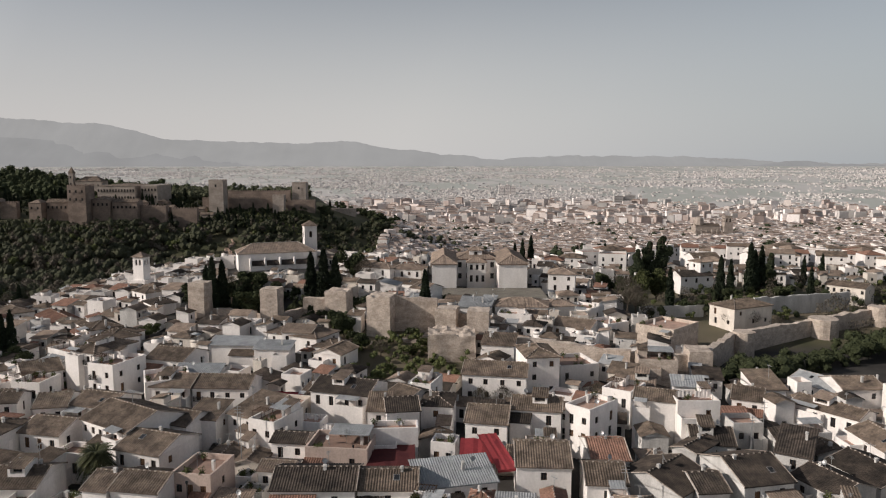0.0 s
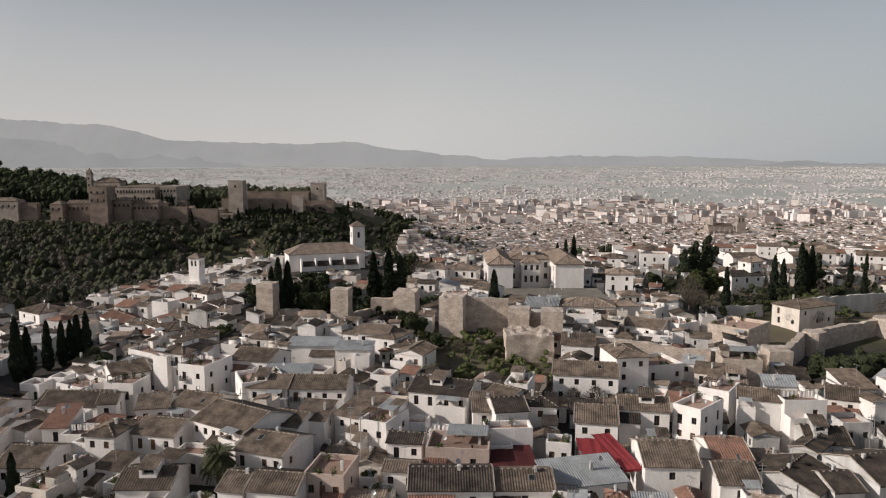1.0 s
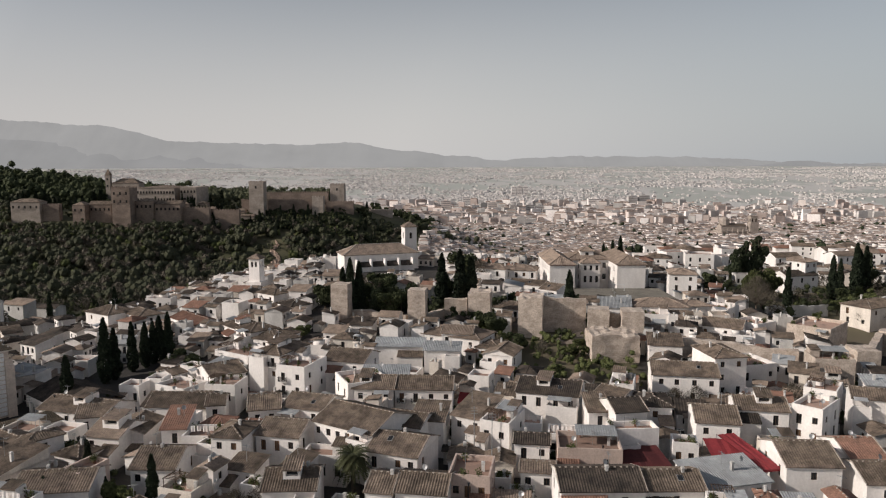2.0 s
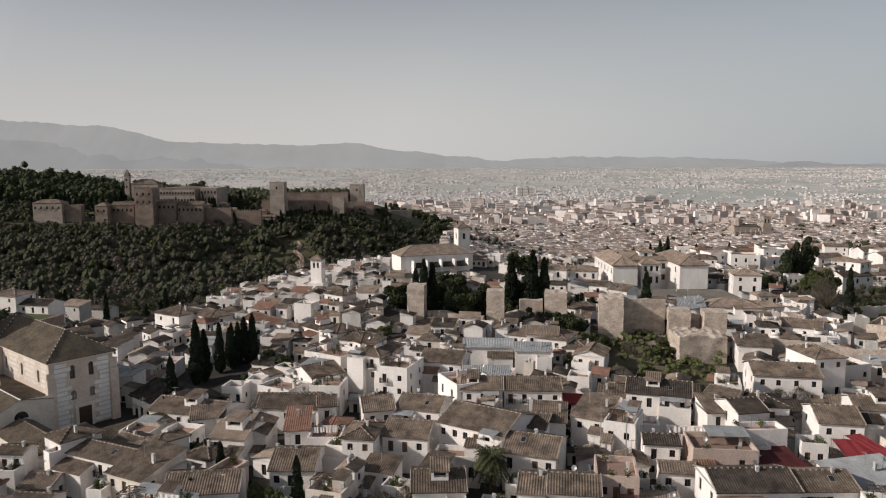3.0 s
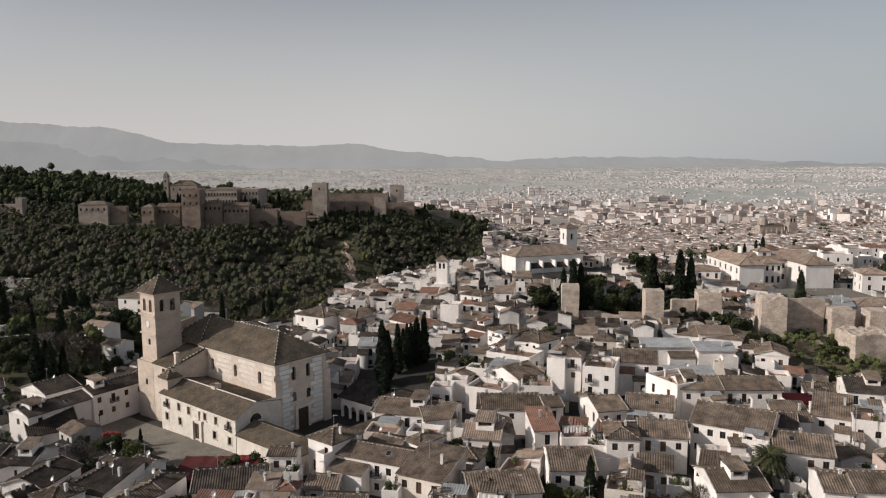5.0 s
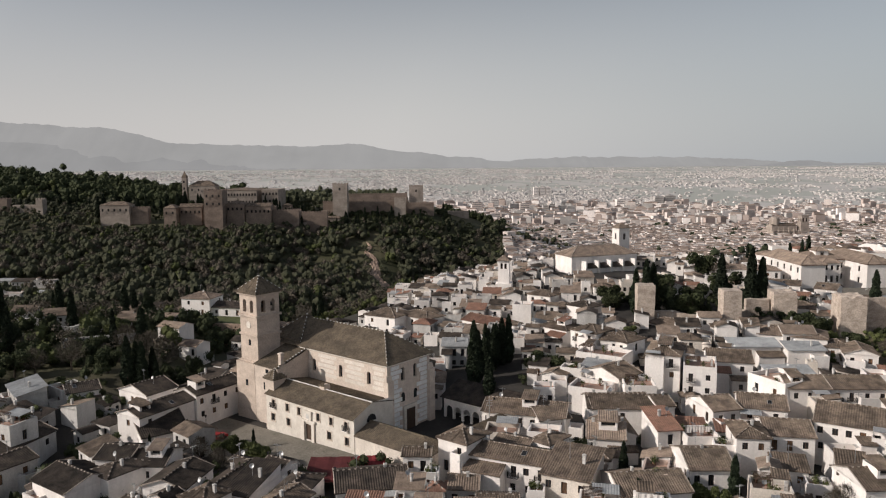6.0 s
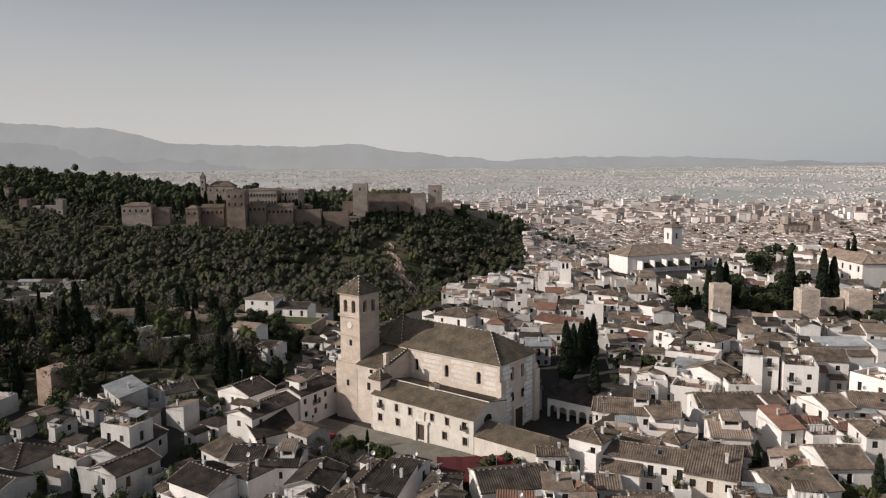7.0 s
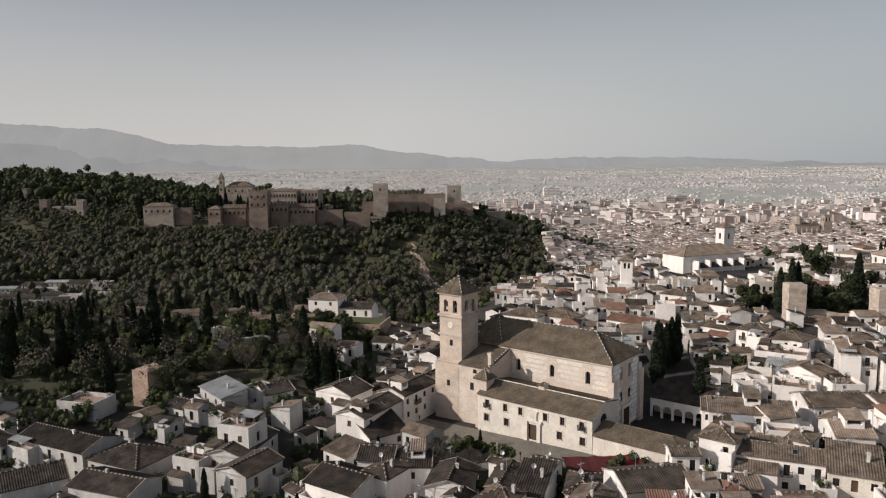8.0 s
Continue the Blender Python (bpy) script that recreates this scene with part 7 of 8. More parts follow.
def palm(x, y, height, spread, z=None):
    ob = thing("palm_tree", pose(x, y, gz(x, y) - 0.3 if z is None else z), "tall palm with a full crown of arching fronds", "palm")
    rnd = random.Random(3)
    b = bmesh.new()
    n, seg = 14, 10
    rings = []
    for i in range(n + 1):
        r = 0.34 * (1 + 0.15 * (i % 2)) * (1.25 if i > n - 3 else 1)
        rings.append([b.verts.new((math.cos(k * 2 * math.pi / seg) * r, math.sin(k * 2 * math.pi / seg) * r, height * i / n)) for k in range(seg)])
    for p, q in zip(rings, rings[1:]):
        for k in range(seg):
            b.faces.new((p[k], p[(k + 1) % seg], q[(k + 1) % seg], q[k]))
    part("trunk", b, bark, ob)
    for i in range(84):
        ang, lift = i * 2.399, math.cos(i / 84 * 2.7)
        b = bmesh.new()
        last = None
        m = Matrix.Rotation(ang, 3, "Z")
        for k in range(9):
            s = k / 8
            rr = spread * s * (0.95 if lift < 0.3 else 0.8)
            zz = lift * spread * 0.8 * s - spread * 0.55 * s * s
            c = Vector((rr, 0, zz))
            if last is not None and k < 9:
                for side in (-1, 1):
                    for j in range(3):
                        base = last.lerp(c, j / 3)
                        nxt = last.lerp(c, (j + 1.0) / 3)
                        leaf = 0.8 * math.sin(math.pi * min(0.98, s * 0.85 + 0.12))
                        tip = base + Vector((leaf * 0.55, side * leaf, -0.12 * leaf))
                        quad(b, *(tuple(m @ v + Vector((0, 0, height))) for v in (base, nxt, tip)))
            last = c
        part("frond", b, LEAF["palm"], ob)
    return ob


palm(-56.4, 114.5, 7.2, 3.7)
palm(-79.0, 106.5, 3.4, 1.5)
FOOT.append((-56.4, 114.5, 2.5, 0, 3, 3))

# cypresses of the quarter
for px, py, ph in ((-123.4, 174, 16), (-122.2, 176.5, 13), (-120, 181.7, 13), (-117.7, 184.4, 12), (-116.8, 187.1, 11.5), (-115.3, 187.6, 12.5), (-113.4, 188.7, 13), (-118.8, 186, 10.5),
                   (-121.5, 152, 13.5), (-41.6, 228.7, 16.5), (-36.1, 219.5, 19.5), (-32.6, 220, 17), (-5.1, 207.5, 16), (-69, 217, 17), (-66.5, 218.5, 15.5), (-71.5, 219, 14), (-24, 270, 9),
                   (79, 252, 14.5), (101, 264, 17), (107, 270, 15), (118, 279, 20), (120.5, 281, 17), (124, 283, 18.5), (134, 264, 13), (149, 300, 12), (167, 320, 11), (36, 330, 14), (40, 332, 16), (33, 335, 13),
                   (-101.5, 119, 8), (-86.8, 109, 9.5), (-102.5, 107, 7), (16.5, 97, 7.5), (-94, 109, 6), (-189, 140, 5), (-200, 112, 7), (-169, 141, 4.2), (-218, 124, 7.5)):
    tree("cypress", px, py, ph, 1.0 + 0.25 * ((px * 7) % 1), avoid=True)
# gardens inside the wall
for kd, px, py, ph, wd in (("spring", 79, 268, 12, 1.0), ("spring", 72.5, 264, 10.5, 0.9), ("pine", 87, 308, 18, 0.8), ("pine", 94, 311, 20, 0.9), ("pine", 81, 305, 15, 0.9), ("bare", 59, 231, 13, 1.0), ("bare", 63, 236, 10, 1.1), ("pine", -61, 217, 10, 1.0), ("broad", -57, 213, 8, 1.1), ("broad", -63, 223, 9, 1.1), ("broad", -54, 218, 8, 1.1),
                           ("broad", 104, 262, 6, 1.3), ("spring", 110, 255, 5, 1.3), ("broad", 122, 262, 6, 1.3), ("bare", 95, 222, 6, 1.3), ("bare", 88, 221, 6, 1.2), ("bare", 101, 218, 5, 1.2),
                           ("broad", 60, 275, 8, 1), ("pine", 135, 300, 14, 0.9), ("broad", 128, 290, 8, 1.2), ("spring", 90, 240, 5, 1.2), ("broad", 84, 248, 4, 1.5),
                           ("broad", -27, 196, 6, 1.2), ("broad", -22, 188, 5, 1.3), ("spring", -8, 184, 3.5, 1.6), ("bare", -16, 184, 4.5, 1.2), ("spring", -5, 190, 2.5, 2), ("broad", -30, 203, 5, 1.2), ("bare", -25, 180, 5, 1.1),
                           ("broad", -60, 232, 10, 1.1), ("bare", -66, 226, 9, 1.2), ("broad", -40, 232, 9, 1.1), ("broad", -78, 226, 8, 1.1), ("bare", -28, 262, 9, 1.2), ("broad", -33, 268, 10, 1.0),
                           ("bare", 8, 152, 6, 1.2), ("bare", 13, 153, 6, 1.2), ("bare", 33, 152, 7, 1.2), ("bare", -73, 105, 5.5, 1.1), ("bare", -70, 108, 5, 1.1),
                           ("bare", -172, 127, 6, 1.0), ("spring", -166, 130, 5, 1.0), ("bare", -164, 116, 6, 1.2), ("bare", -186, 146, 5, 1.0), ("spring", -130, 105, 4.5, 1.2), ("spring", -92, 108, 6, 0.9), ("broad", -108, 128, 4.5, 1.2),
                           ("spring", -196, 105, 5, 1.1), ("broad", -106, 178, 6, 1.4), ("bare", -98, 135, 5, 1), ("spring", -80, 196, 4, 1.5), ("spring", -241, 130, 5, 1.0), ("broad", -222, 112, 4, 1.3), ("spring", -214, 108, 4.5, 1.2)):
    tree(kd, px, py, ph, wd, avoid=True)
# tall cypresses of the ravine gardens
for px, py, ph in ((-286.4, 190.5, 12.8), (-290.8, 209.5, 9.1), (-265.8, 185.8, 18.3), (-270.7, 185.0, 13.4), (-271.0, 191.4, 14.4), (-254.2, 172.1, 11.4), (-256.4, 208.8, 18.0), (-267.9, 264.7, 14.6), (-270.8, 230.9, 10.9), (-241.6, 258.6, 11.2), (-240.3, 263.3, 11.4),
                   (-207.3, 175.3, 12.3), (-206.0, 177.4, 10.4), (-203.7, 175.1, 12.3), (-202.4, 178.5, 10.5), (-200.3, 174.9, 9.6), (-248.4, 233.6, 12.9), (-251.8, 283.2, 12.3), (-276.7, 186.4, 10.3), (-262.5, 196.4, 10.9), (-256.2, 199.7, 12.6), (-249.2, 199.3, 12.6), (-282.2, 180.9, 14.2)):
    tree("cypress", px, py, ph * 1.05, 1.15, avoid=True)
for kd, px, py, ph, wd in (("pine", -259, 214, 11, 1.1), ("pine", -246, 190, 9, 1.2), ("broad", -236, 178, 6, 1.3), ("bare", -231, 178, 7, 1.3), ("bare", -224, 182, 8, 1.3), ("spring", -226, 214, 6.5, 1.3), ("spring", -214, 222, 5, 1.3), ("bare", -216, 196, 8, 1.3), ("bare", -209, 194, 8, 1.3), ("pine", -229, 246, 12, 1.0), ("spring", -221, 240, 5, 1.2),
                           ("broad", -247, 174, 3.5, 1.5), ("broad", -240, 173, 3, 1.6), ("pine", -275, 205, 12, 1.2), ("pine", -283, 196, 11, 1.2), ("broad", -258, 176, 5, 1.4), ("spring", -264, 174, 3.5, 1.6), ("broad", -214, 180, 5, 1.3), ("pine", -196, 186, 9, 1.0), ("broad", -222, 172, 4, 1.4), ("spring", -171.8, 135.7, 4.6, 1.1), ("bare", -177.6, 134.6, 5.6, 1.0), ("bare", -174.0, 136.8, 5.0, 1.0)):
    tree(kd, px, py, ph, wd, avoid=True)


# creepers and shrubs on top of the earthen ruin
g = np.random.default_rng(77)
c = np.concatenate([g.normal(size=(1500, 3)) * np.array([1.7, 1.9, 0.35]) + np.array([-242.0, 169.6, 8.3]), g.normal(size=(700, 3)) * np.array([0.5, 1.3, 1.3]) + np.array([-239.4, 167.6, 6.9])])
tagged(new("ruin_shrub", mesh_from_tris("ruin_shrub", leaf_cloud(c, 0.14 + 0.16 * g.random(len(c)), g), LEAF["dark"])), "dark creepers and shrubs grown over the earthen ruin", "shrub", kind="stuff")


# ---------------------------------------------------------------- the rest of the quarter, house by house along its lanes
def free(x, y, r):
    return all((x - f[0]) ** 2 + (y - f[1]) ** 2 > (r + f[2] * 0.80) ** 2 for f in FOOT)


def in_plaza(x, y):
    lx, ly = (x + 142.6) * 0.760 - (y - 143.4) * 0.649, (x + 142.6) * 0.649 + (y - 143.4) * 0.760
    return -52 < lx < 3 and -25 < ly < -8 or -50 < lx < -36 and -25 < ly < 6


def in_garden(x, y):
    """Gardens, squares and the slope below the walls stay open."""
    if x < -190 and y > 160:
        return True
    if -190 <= x < -150 and y > 250:
        return True
    if 58 < x and 205 < y < 296:
        return True
    if -30 < x < 6 and 170 < y < 200:
        return True
    if -86 < x < -38 and 256 < y < 300:
        return True
    if in_plaza(x, y) or math.hypot(x - -170, y - 133) < 7:
        return True
    if -9 < x < 34 and 226 < y < 284:
        return True
    if x > 62 and 168 < y <= 205:
        return True
    if -131 < x < -111 and 160 < y < 192 or -142 < x < -131 and 194 < y < 208:
        return True
    if -82 < x < -22 and 206 < y < 234:
        return True
    return False


rnd = random.Random(11)
back_houses = []
fills = []
for row in range(60):
    y = 98 + row * 5.2
    if y > 330:
        break
    for col in range(110):
        x = -330 + col * 5.2 + (row % 2) * 2.6 + rnd.uniform(-1.6, 1.6)
        yy = y + rnd.uniform(-1.6, 1.6)
        if x > 0.62 * yy + 25 or x < -180 - 0.62 * yy - 15 or in_garden(x, yy):
            continue
        fills.append((x, yy))
rnd.shuffle(fills)
made = 0
for size in (3.7, 3.0, 2.4, 1.8):
    for x, y in fills:
        if size > 3.6 and (-125 < x < -75 and 135 < y < 200 or x < -195):
            continue
        if x < -195 and (x * 7.3 + y * 3.1) % 1 < 0.42:
            continue
        if made > 1150 or not free(x, y, size):
            continue
        turn = -12 + 14 * noise.noise(Vector((x * 0.02, y * 0.02, 3))) * 2 - 18 * (1 if x < -150 else 0) + rnd.choice((0, 0, 0, 90, -90))
        w, d = size * rnd.uniform(1.35, 1.75), size * rnd.uniform(1.25, 1.6)
        h = rnd.choice((3.2, 4.2, 5.2, 6.2)) - 0.9 * (y > 160) - 0.6 * (size < 3)
        if y > 235:
            h = rnd.uniform(2.8, 5.0)
        if x < -195:
            h = rnd.choice((2.4, 3.0, 3.8))
        c, s = math.cos(radians(turn)), math.sin(radians(turn))
        ox, oy = x - (w / 2 * c - d / 2 * s), y - (w / 2 * s + d / 2 * c)
        kind = rnd.choice(("gable", "gable", "hip", "shed", "shed", "flat", "flat") if x > -150 else ("gable", "gable", "gable", "hip", "shed"))
        side_on = abs(turn) > 45
        # grey walls, dark tiles imitate dimness far left and shade at the near right
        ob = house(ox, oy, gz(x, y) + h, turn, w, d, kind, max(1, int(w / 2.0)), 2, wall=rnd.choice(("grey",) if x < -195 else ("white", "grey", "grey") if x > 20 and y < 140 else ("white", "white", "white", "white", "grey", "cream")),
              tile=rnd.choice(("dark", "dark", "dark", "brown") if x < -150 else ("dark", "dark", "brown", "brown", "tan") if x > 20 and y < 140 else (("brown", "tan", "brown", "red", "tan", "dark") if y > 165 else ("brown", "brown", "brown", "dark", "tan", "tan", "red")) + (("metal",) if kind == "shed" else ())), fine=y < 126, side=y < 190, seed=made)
        if y > 160 or y < 97 or size < 3:
            back_houses.append(ob)
        made += 1

# houses on the slope down to the lower town
made = 0
for k in range(6000):
    if made > 230:
        break
    x, y = rnd.uniform(-150, 420), rnd.uniform(285, 640)
    if x > 0.66 * y + 10 or y < 330 and x < -40 or x < -115 + 0.25 * (y - 330):
        continue
    if in_garden(x, y) or not free(x, y, 5.5):
        continue
    w, d = rnd.uniform(8, 14), rnd.uniform(8, 11)
    ob = house(x - w / 2, y - d / 2, gz(x, y) + rnd.uniform(5.5, 9), rnd.uniform(-30, 30), w, d, rnd.choice(("gable", "hip", "hip", "flat")), 3, 2, tile=rnd.choice(("tan", "brown", "red")), fine=False, side=False, seed=made, chimney=False)
    back_houses.append(ob)
    made += 1


# ---------------------------------------------------------------- the lower town, out to the plain
def town_mesh(count, seed):
    r = np.random.default_rng(seed)
    verts, faces, mats = [], [], []
    k = 0
    while k < count:
        y = 560 * (7.2 ** r.random() ** 0.78)
        x = r.uniform(-0.75 if y > 1500 else -0.36, 0.80) * y - 60
        if x < -60 + 0.10 * (y - 700) and y < 1150 or x < -330 - 0.1 * y and y < 1500:
            continue
        # the town thins out into fields in broad strips, wider on the side of the plain
        edge = 2050 - 0.75 * max(0, x - 150) + 160 * math.sin(x * 0.006)
        if y > max(edge, 1480):
            clump = noise.noise(Vector((x * 0.0022, y * 0.0045, 7))) + 0.5 * noise.noise(Vector((x * 0.012, y * 0.012, 3)))
            if clump < 0.02 and r.random() < 0.93 or r.random() < 0.2:
                continue
        w, d = r.uniform(5, 11), r.uniform(5, 9)
        h = r.uniform(5, 10)
        if 1230 < y < 1750 and r.random() < (0.09 if x < 420 else 0.03):
            w, h = r.uniform(10, 22), r.uniform(12, 22) * (1.0 if y < 1400 else 0.75)
        elif y > 1650:
            w, d, h = w * 0.8, d * 0.8, r.uniform(2.0, 3.4)
        elif y > 1350:
            h = r.uniform(3.0, 5.5)
        a = r.uniform(-0.5, 0.5)
        c, s = math.cos(a), math.sin(a)
        z = float(ground_z(x, y)) - 2
        n = len(verts)
        px = [(-w / 2, -d / 2), (w / 2, -d / 2), (w / 2, d / 2), (-w / 2, d / 2)]
        for q in (0, h + 2):
            verts += [(x + p * c - t * s, y + p * s + t * c, z + q) for p, t in px]
        shade = int(r.integers(0, 4))
        # far houses switch to the suburb tones that carry the haze
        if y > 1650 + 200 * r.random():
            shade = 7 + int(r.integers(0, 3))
        for i in range(4):
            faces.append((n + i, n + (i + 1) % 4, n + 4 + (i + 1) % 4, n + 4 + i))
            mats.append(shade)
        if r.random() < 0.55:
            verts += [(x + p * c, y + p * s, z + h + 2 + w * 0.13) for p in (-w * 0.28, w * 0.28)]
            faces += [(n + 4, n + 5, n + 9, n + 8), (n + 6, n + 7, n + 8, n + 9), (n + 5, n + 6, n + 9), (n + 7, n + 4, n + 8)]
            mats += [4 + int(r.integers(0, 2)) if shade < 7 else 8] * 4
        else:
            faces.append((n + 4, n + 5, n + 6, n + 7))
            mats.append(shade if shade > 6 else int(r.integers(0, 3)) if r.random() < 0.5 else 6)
        k += 1
    me = bpy.data.meshes.new("town")
    me.from_pydata(verts, [], faces)
    me.polygons.foreach_set("material_index", mats)
    return me


TOWN = [material("town_white", (0.88, 0.82, 0.785), (0.76, 0.70, 0.67), scale=0.05, fine=0.4, bump=0, vary=0.2, island=True),
        material("town_cream", (0.76, 0.675, 0.63), (0.64, 0.56, 0.52), scale=0.05, fine=0.4, bump=0, vary=0.2, island=True),
        material("town_grey", (0.55, 0.52, 0.495), (0.46, 0.43, 0.41), scale=0.05, fine=0.4, bump=0, vary=0.2, island=True),
        material("town_ochre", (0.52, 0.43, 0.39), (0.42, 0.345, 0.31), scale=0.05, fine=0.4, bump=0, vary=0.2, island=True),
        material("town_roof_brown", (0.27, 0.205, 0.17), (0.19, 0.145, 0.122), scale=0.05, fine=0.4, bump=0, vary=0.25, island=True),
        material("town_roof_tan", (0.36, 0.285, 0.24), (0.27, 0.215, 0.183), scale=0.05, fine=0.4, bump=0, vary=0.25, island=True),
        material("town_roof_grey", (0.32, 0.29, 0.275), (0.22, 0.20, 0.19), scale=0.05, fine=0.4, bump=0, vary=0.2, island=True)]
me = town_mesh(52000, 5)
for m in TOWN:
    me.materials.append(m)
# suburb tones, pale because the distance haze is mixed into their colour
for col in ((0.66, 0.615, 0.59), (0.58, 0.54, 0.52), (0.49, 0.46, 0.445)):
    me.materials.append(material("hazed_suburb_wall", col, tuple(c * 0.9 for c in col), scale=0.05, fine=0.4, bump=0, vary=0.12, island=True))
tagged(new("lower_town", me), "dense pale houses and roofs of the lower town", "town", kind="stuff")


def tower_block(x, y, w, d, h, label, mat):
    ob = thing("apartment_block", pose(x, y, gz(x, y) - 1), label, "apartment block", "apartment blocks of the lower town")
    b = bmesh.new()
    box(b, 0, 0, 0, w, d, h)
    box(b, w * 0.3, d * 0.3, h, w * 0.6, d * 0.7, h + 3)
    part("wall", b, mat, ob)
    for r in range(int(h / 4)):
        b = bmesh.new()
        box(b, 0.8, -0.15, 2 + 4 * r, w - 0.8, 0.0, 3.4 + 4 * r)
        part("window_band", b, TOWN[6], ob)


for x, y, w, d, h, lab, mi in ((152, 2000, 14, 14, 26, "tall pale apartment block in the lower town", 0), (168, 2000, 14, 14, 28, "tall pale apartment block in the lower town", 0), (184, 2000, 14, 14, 26, "tall pale apartment block in the lower town", 0),
                               (104, 1530, 12, 14, 22, "grey brown apartment tower in the lower town", 2), (119, 1535, 12, 14, 24, "grey brown apartment tower in the lower town", 2), (140, 1540, 16, 14, 20, "grey apartment block in the lower town", 2), (160, 1540, 14, 14, 19, "dark grey apartment block in the lower town", 2),
                               (300, 1690, 30, 20, 20, "large pale office block in the lower town", 0), (410, 1760, 22, 18, 20, "grey glass office block in the lower town", 2), (436, 1765, 26, 18, 22, "grey glass office block in the lower town", 2), (470, 1765, 8, 10, 22, "slim pale tower block in the lower town", 0),
                               (508, 1515, 16, 14, 20, "pale apartment tower in the lower town", 1), (-60, 1340, 30, 14, 20, "pinkish apartment block in the lower town", 3), (-20, 1350, 26, 14, 22, "pinkish apartment block in the lower town", 1), (-95, 1060, 20, 14, 16, "pale apartment block behind the hill", 1),
                               (30, 1420, 24, 14, 18, "grey apartment block in the lower town", 2), (60, 1560, 20, 14, 24, "pale apartment block in the lower town", 1), (-40, 1600, 22, 14, 24, "pale apartment block in the lower town", 1), (10, 1700, 18, 14, 24, "pale apartment block in the lower town", 0),
                               (640, 1400, 24, 14, 16, "pale apartment block in the lower town", 0), (600, 1420, 24, 14, 18, "grey apartment block in the lower town", 2)):
    tower_block(x, y, w, d, h, lab, TOWN[mi])


cathedral_stone = material("weathered_cathedral_stone", (0.43, 0.365, 0.315), (0.27, 0.228, 0.197), scale=0.12, fine=0.8, bump=0.4, streak=1.5)


def cathedral():
    ob = thing("cathedral", pose(360, 1050, gz(380, 1050) - 2), "pale brown stone cathedral with buttresses, dome and square tower", "cathedral")
    for nm, q in (("aisle", (0, -4, 0, 40, 26, 15)), ("nave", (3, 2, 15, 38, 20, 22)), ("tower", (43, -2, 0, 55, 10, 26))):
        b = bmesh.new()
        box(b, *q)
        part(nm, b, cathedral_stone, ob)
    b = bmesh.new()
    for u, inn, turn in SIDES:
        m = Matrix.Rotation(radians(turn), 3, "Z")
        o = Vector((49, 4, 0)) + m @ Vector((-5.2, -5.2, 0))
        arch_panel(b, tuple(o), u, inn, 10.4, 26, 36, [(2.8, 1.2, 27.5, 32), (7.6, 1.2, 27.5, 32)], 1.0)
    box(b, 43.4, -1.6, 36, 54.6, 9.6, 36.8)
    part("belfry", b, cathedral_stone, ob)
    # dark block that imitates the belfry's inner shade
    b = bmesh.new()
    box(b, 45.5, 0.5, 26, 52.5, 7.5, 36)
    part("belfry_core", b, frame_wood, ob)
    b = bmesh.new()
    bmesh.ops.create_cone(b, cap_ends=True, segments=10, radius1=7.5, radius2=7.2, depth=9, matrix=Matrix.Translation((10, 11, 26)))
    bmesh.ops.create_uvsphere(b, u_segments=10, v_segments=6, radius=7.2, matrix=Matrix.Translation((10, 11, 30.4)) @ Matrix.Diagonal((1, 1, 0.6, 1)))
    part("dome", b, cathedral_stone, ob, "ten-sided stone drum under a low dome")
    b = bmesh.new()
    tiled_slope(b, (3, 1.5, 22), (38.5, 1.5, 22), (0, 9.5, 3.0), step=1.2)
    tiled_slope(b, (38.5, 20.5, 22), (3, 20.5, 22), (0, -9.5, 3.0), step=1.2)
    part("nave_roof", b, TILE["brown"], ob)
    for i in range(6):
        b = bmesh.new()
        box(b, 1 + i * 7.4, -6, 0, 3 + i * 7.4, -4, 17, taper=0.2)
        box(b, 1.4 + i * 7.4, -5.6, 17, 2.6 + i * 7.4, -4.4, 20, taper=0.5)
        part("buttress", b, cathedral_stone, ob)
    for i in range(5):
        g = bmesh.new()
        arch_fill(g, (0, -4, 0), (1, 0, 0), (0, 1, 0), 5.7 + i * 7.4, 1.3, 5, 10, -0.05)
        part("window", g, dark_glass, ob)


cathedral()

# rows of white houses at the foot of the valley, walls greyed to imitate shade
for y, x0, x1, hgt in ((474, -470, -405, 3.4), (494, -486, -400, 3.8), (512, -492, -440, 4.6), (528, -470, -405, 4.2)):
    x = x0 + rnd.uniform(0, 6)
    while x < x1:
        w = rnd.uniform(9, 17)
        yy = y + rnd.uniform(-3, 3)
        ob = house(x, yy, gz(x + w / 2, yy) + hgt + rnd.uniform(-0.6, 1.0), rnd.choice((-6, 0, 6, 10)), w, 7, rnd.choice(("gable", "gable", "shed", "flat")), max(2, int(w / 3)), 2, wall="grey", tile=rnd.choice(("dark", "metal", "dark")), fine=False, side=False, chimney=False)
        back_houses.append(ob)
        x += w + rnd.choice((0.3, 0.3, 3.0, 7.0))
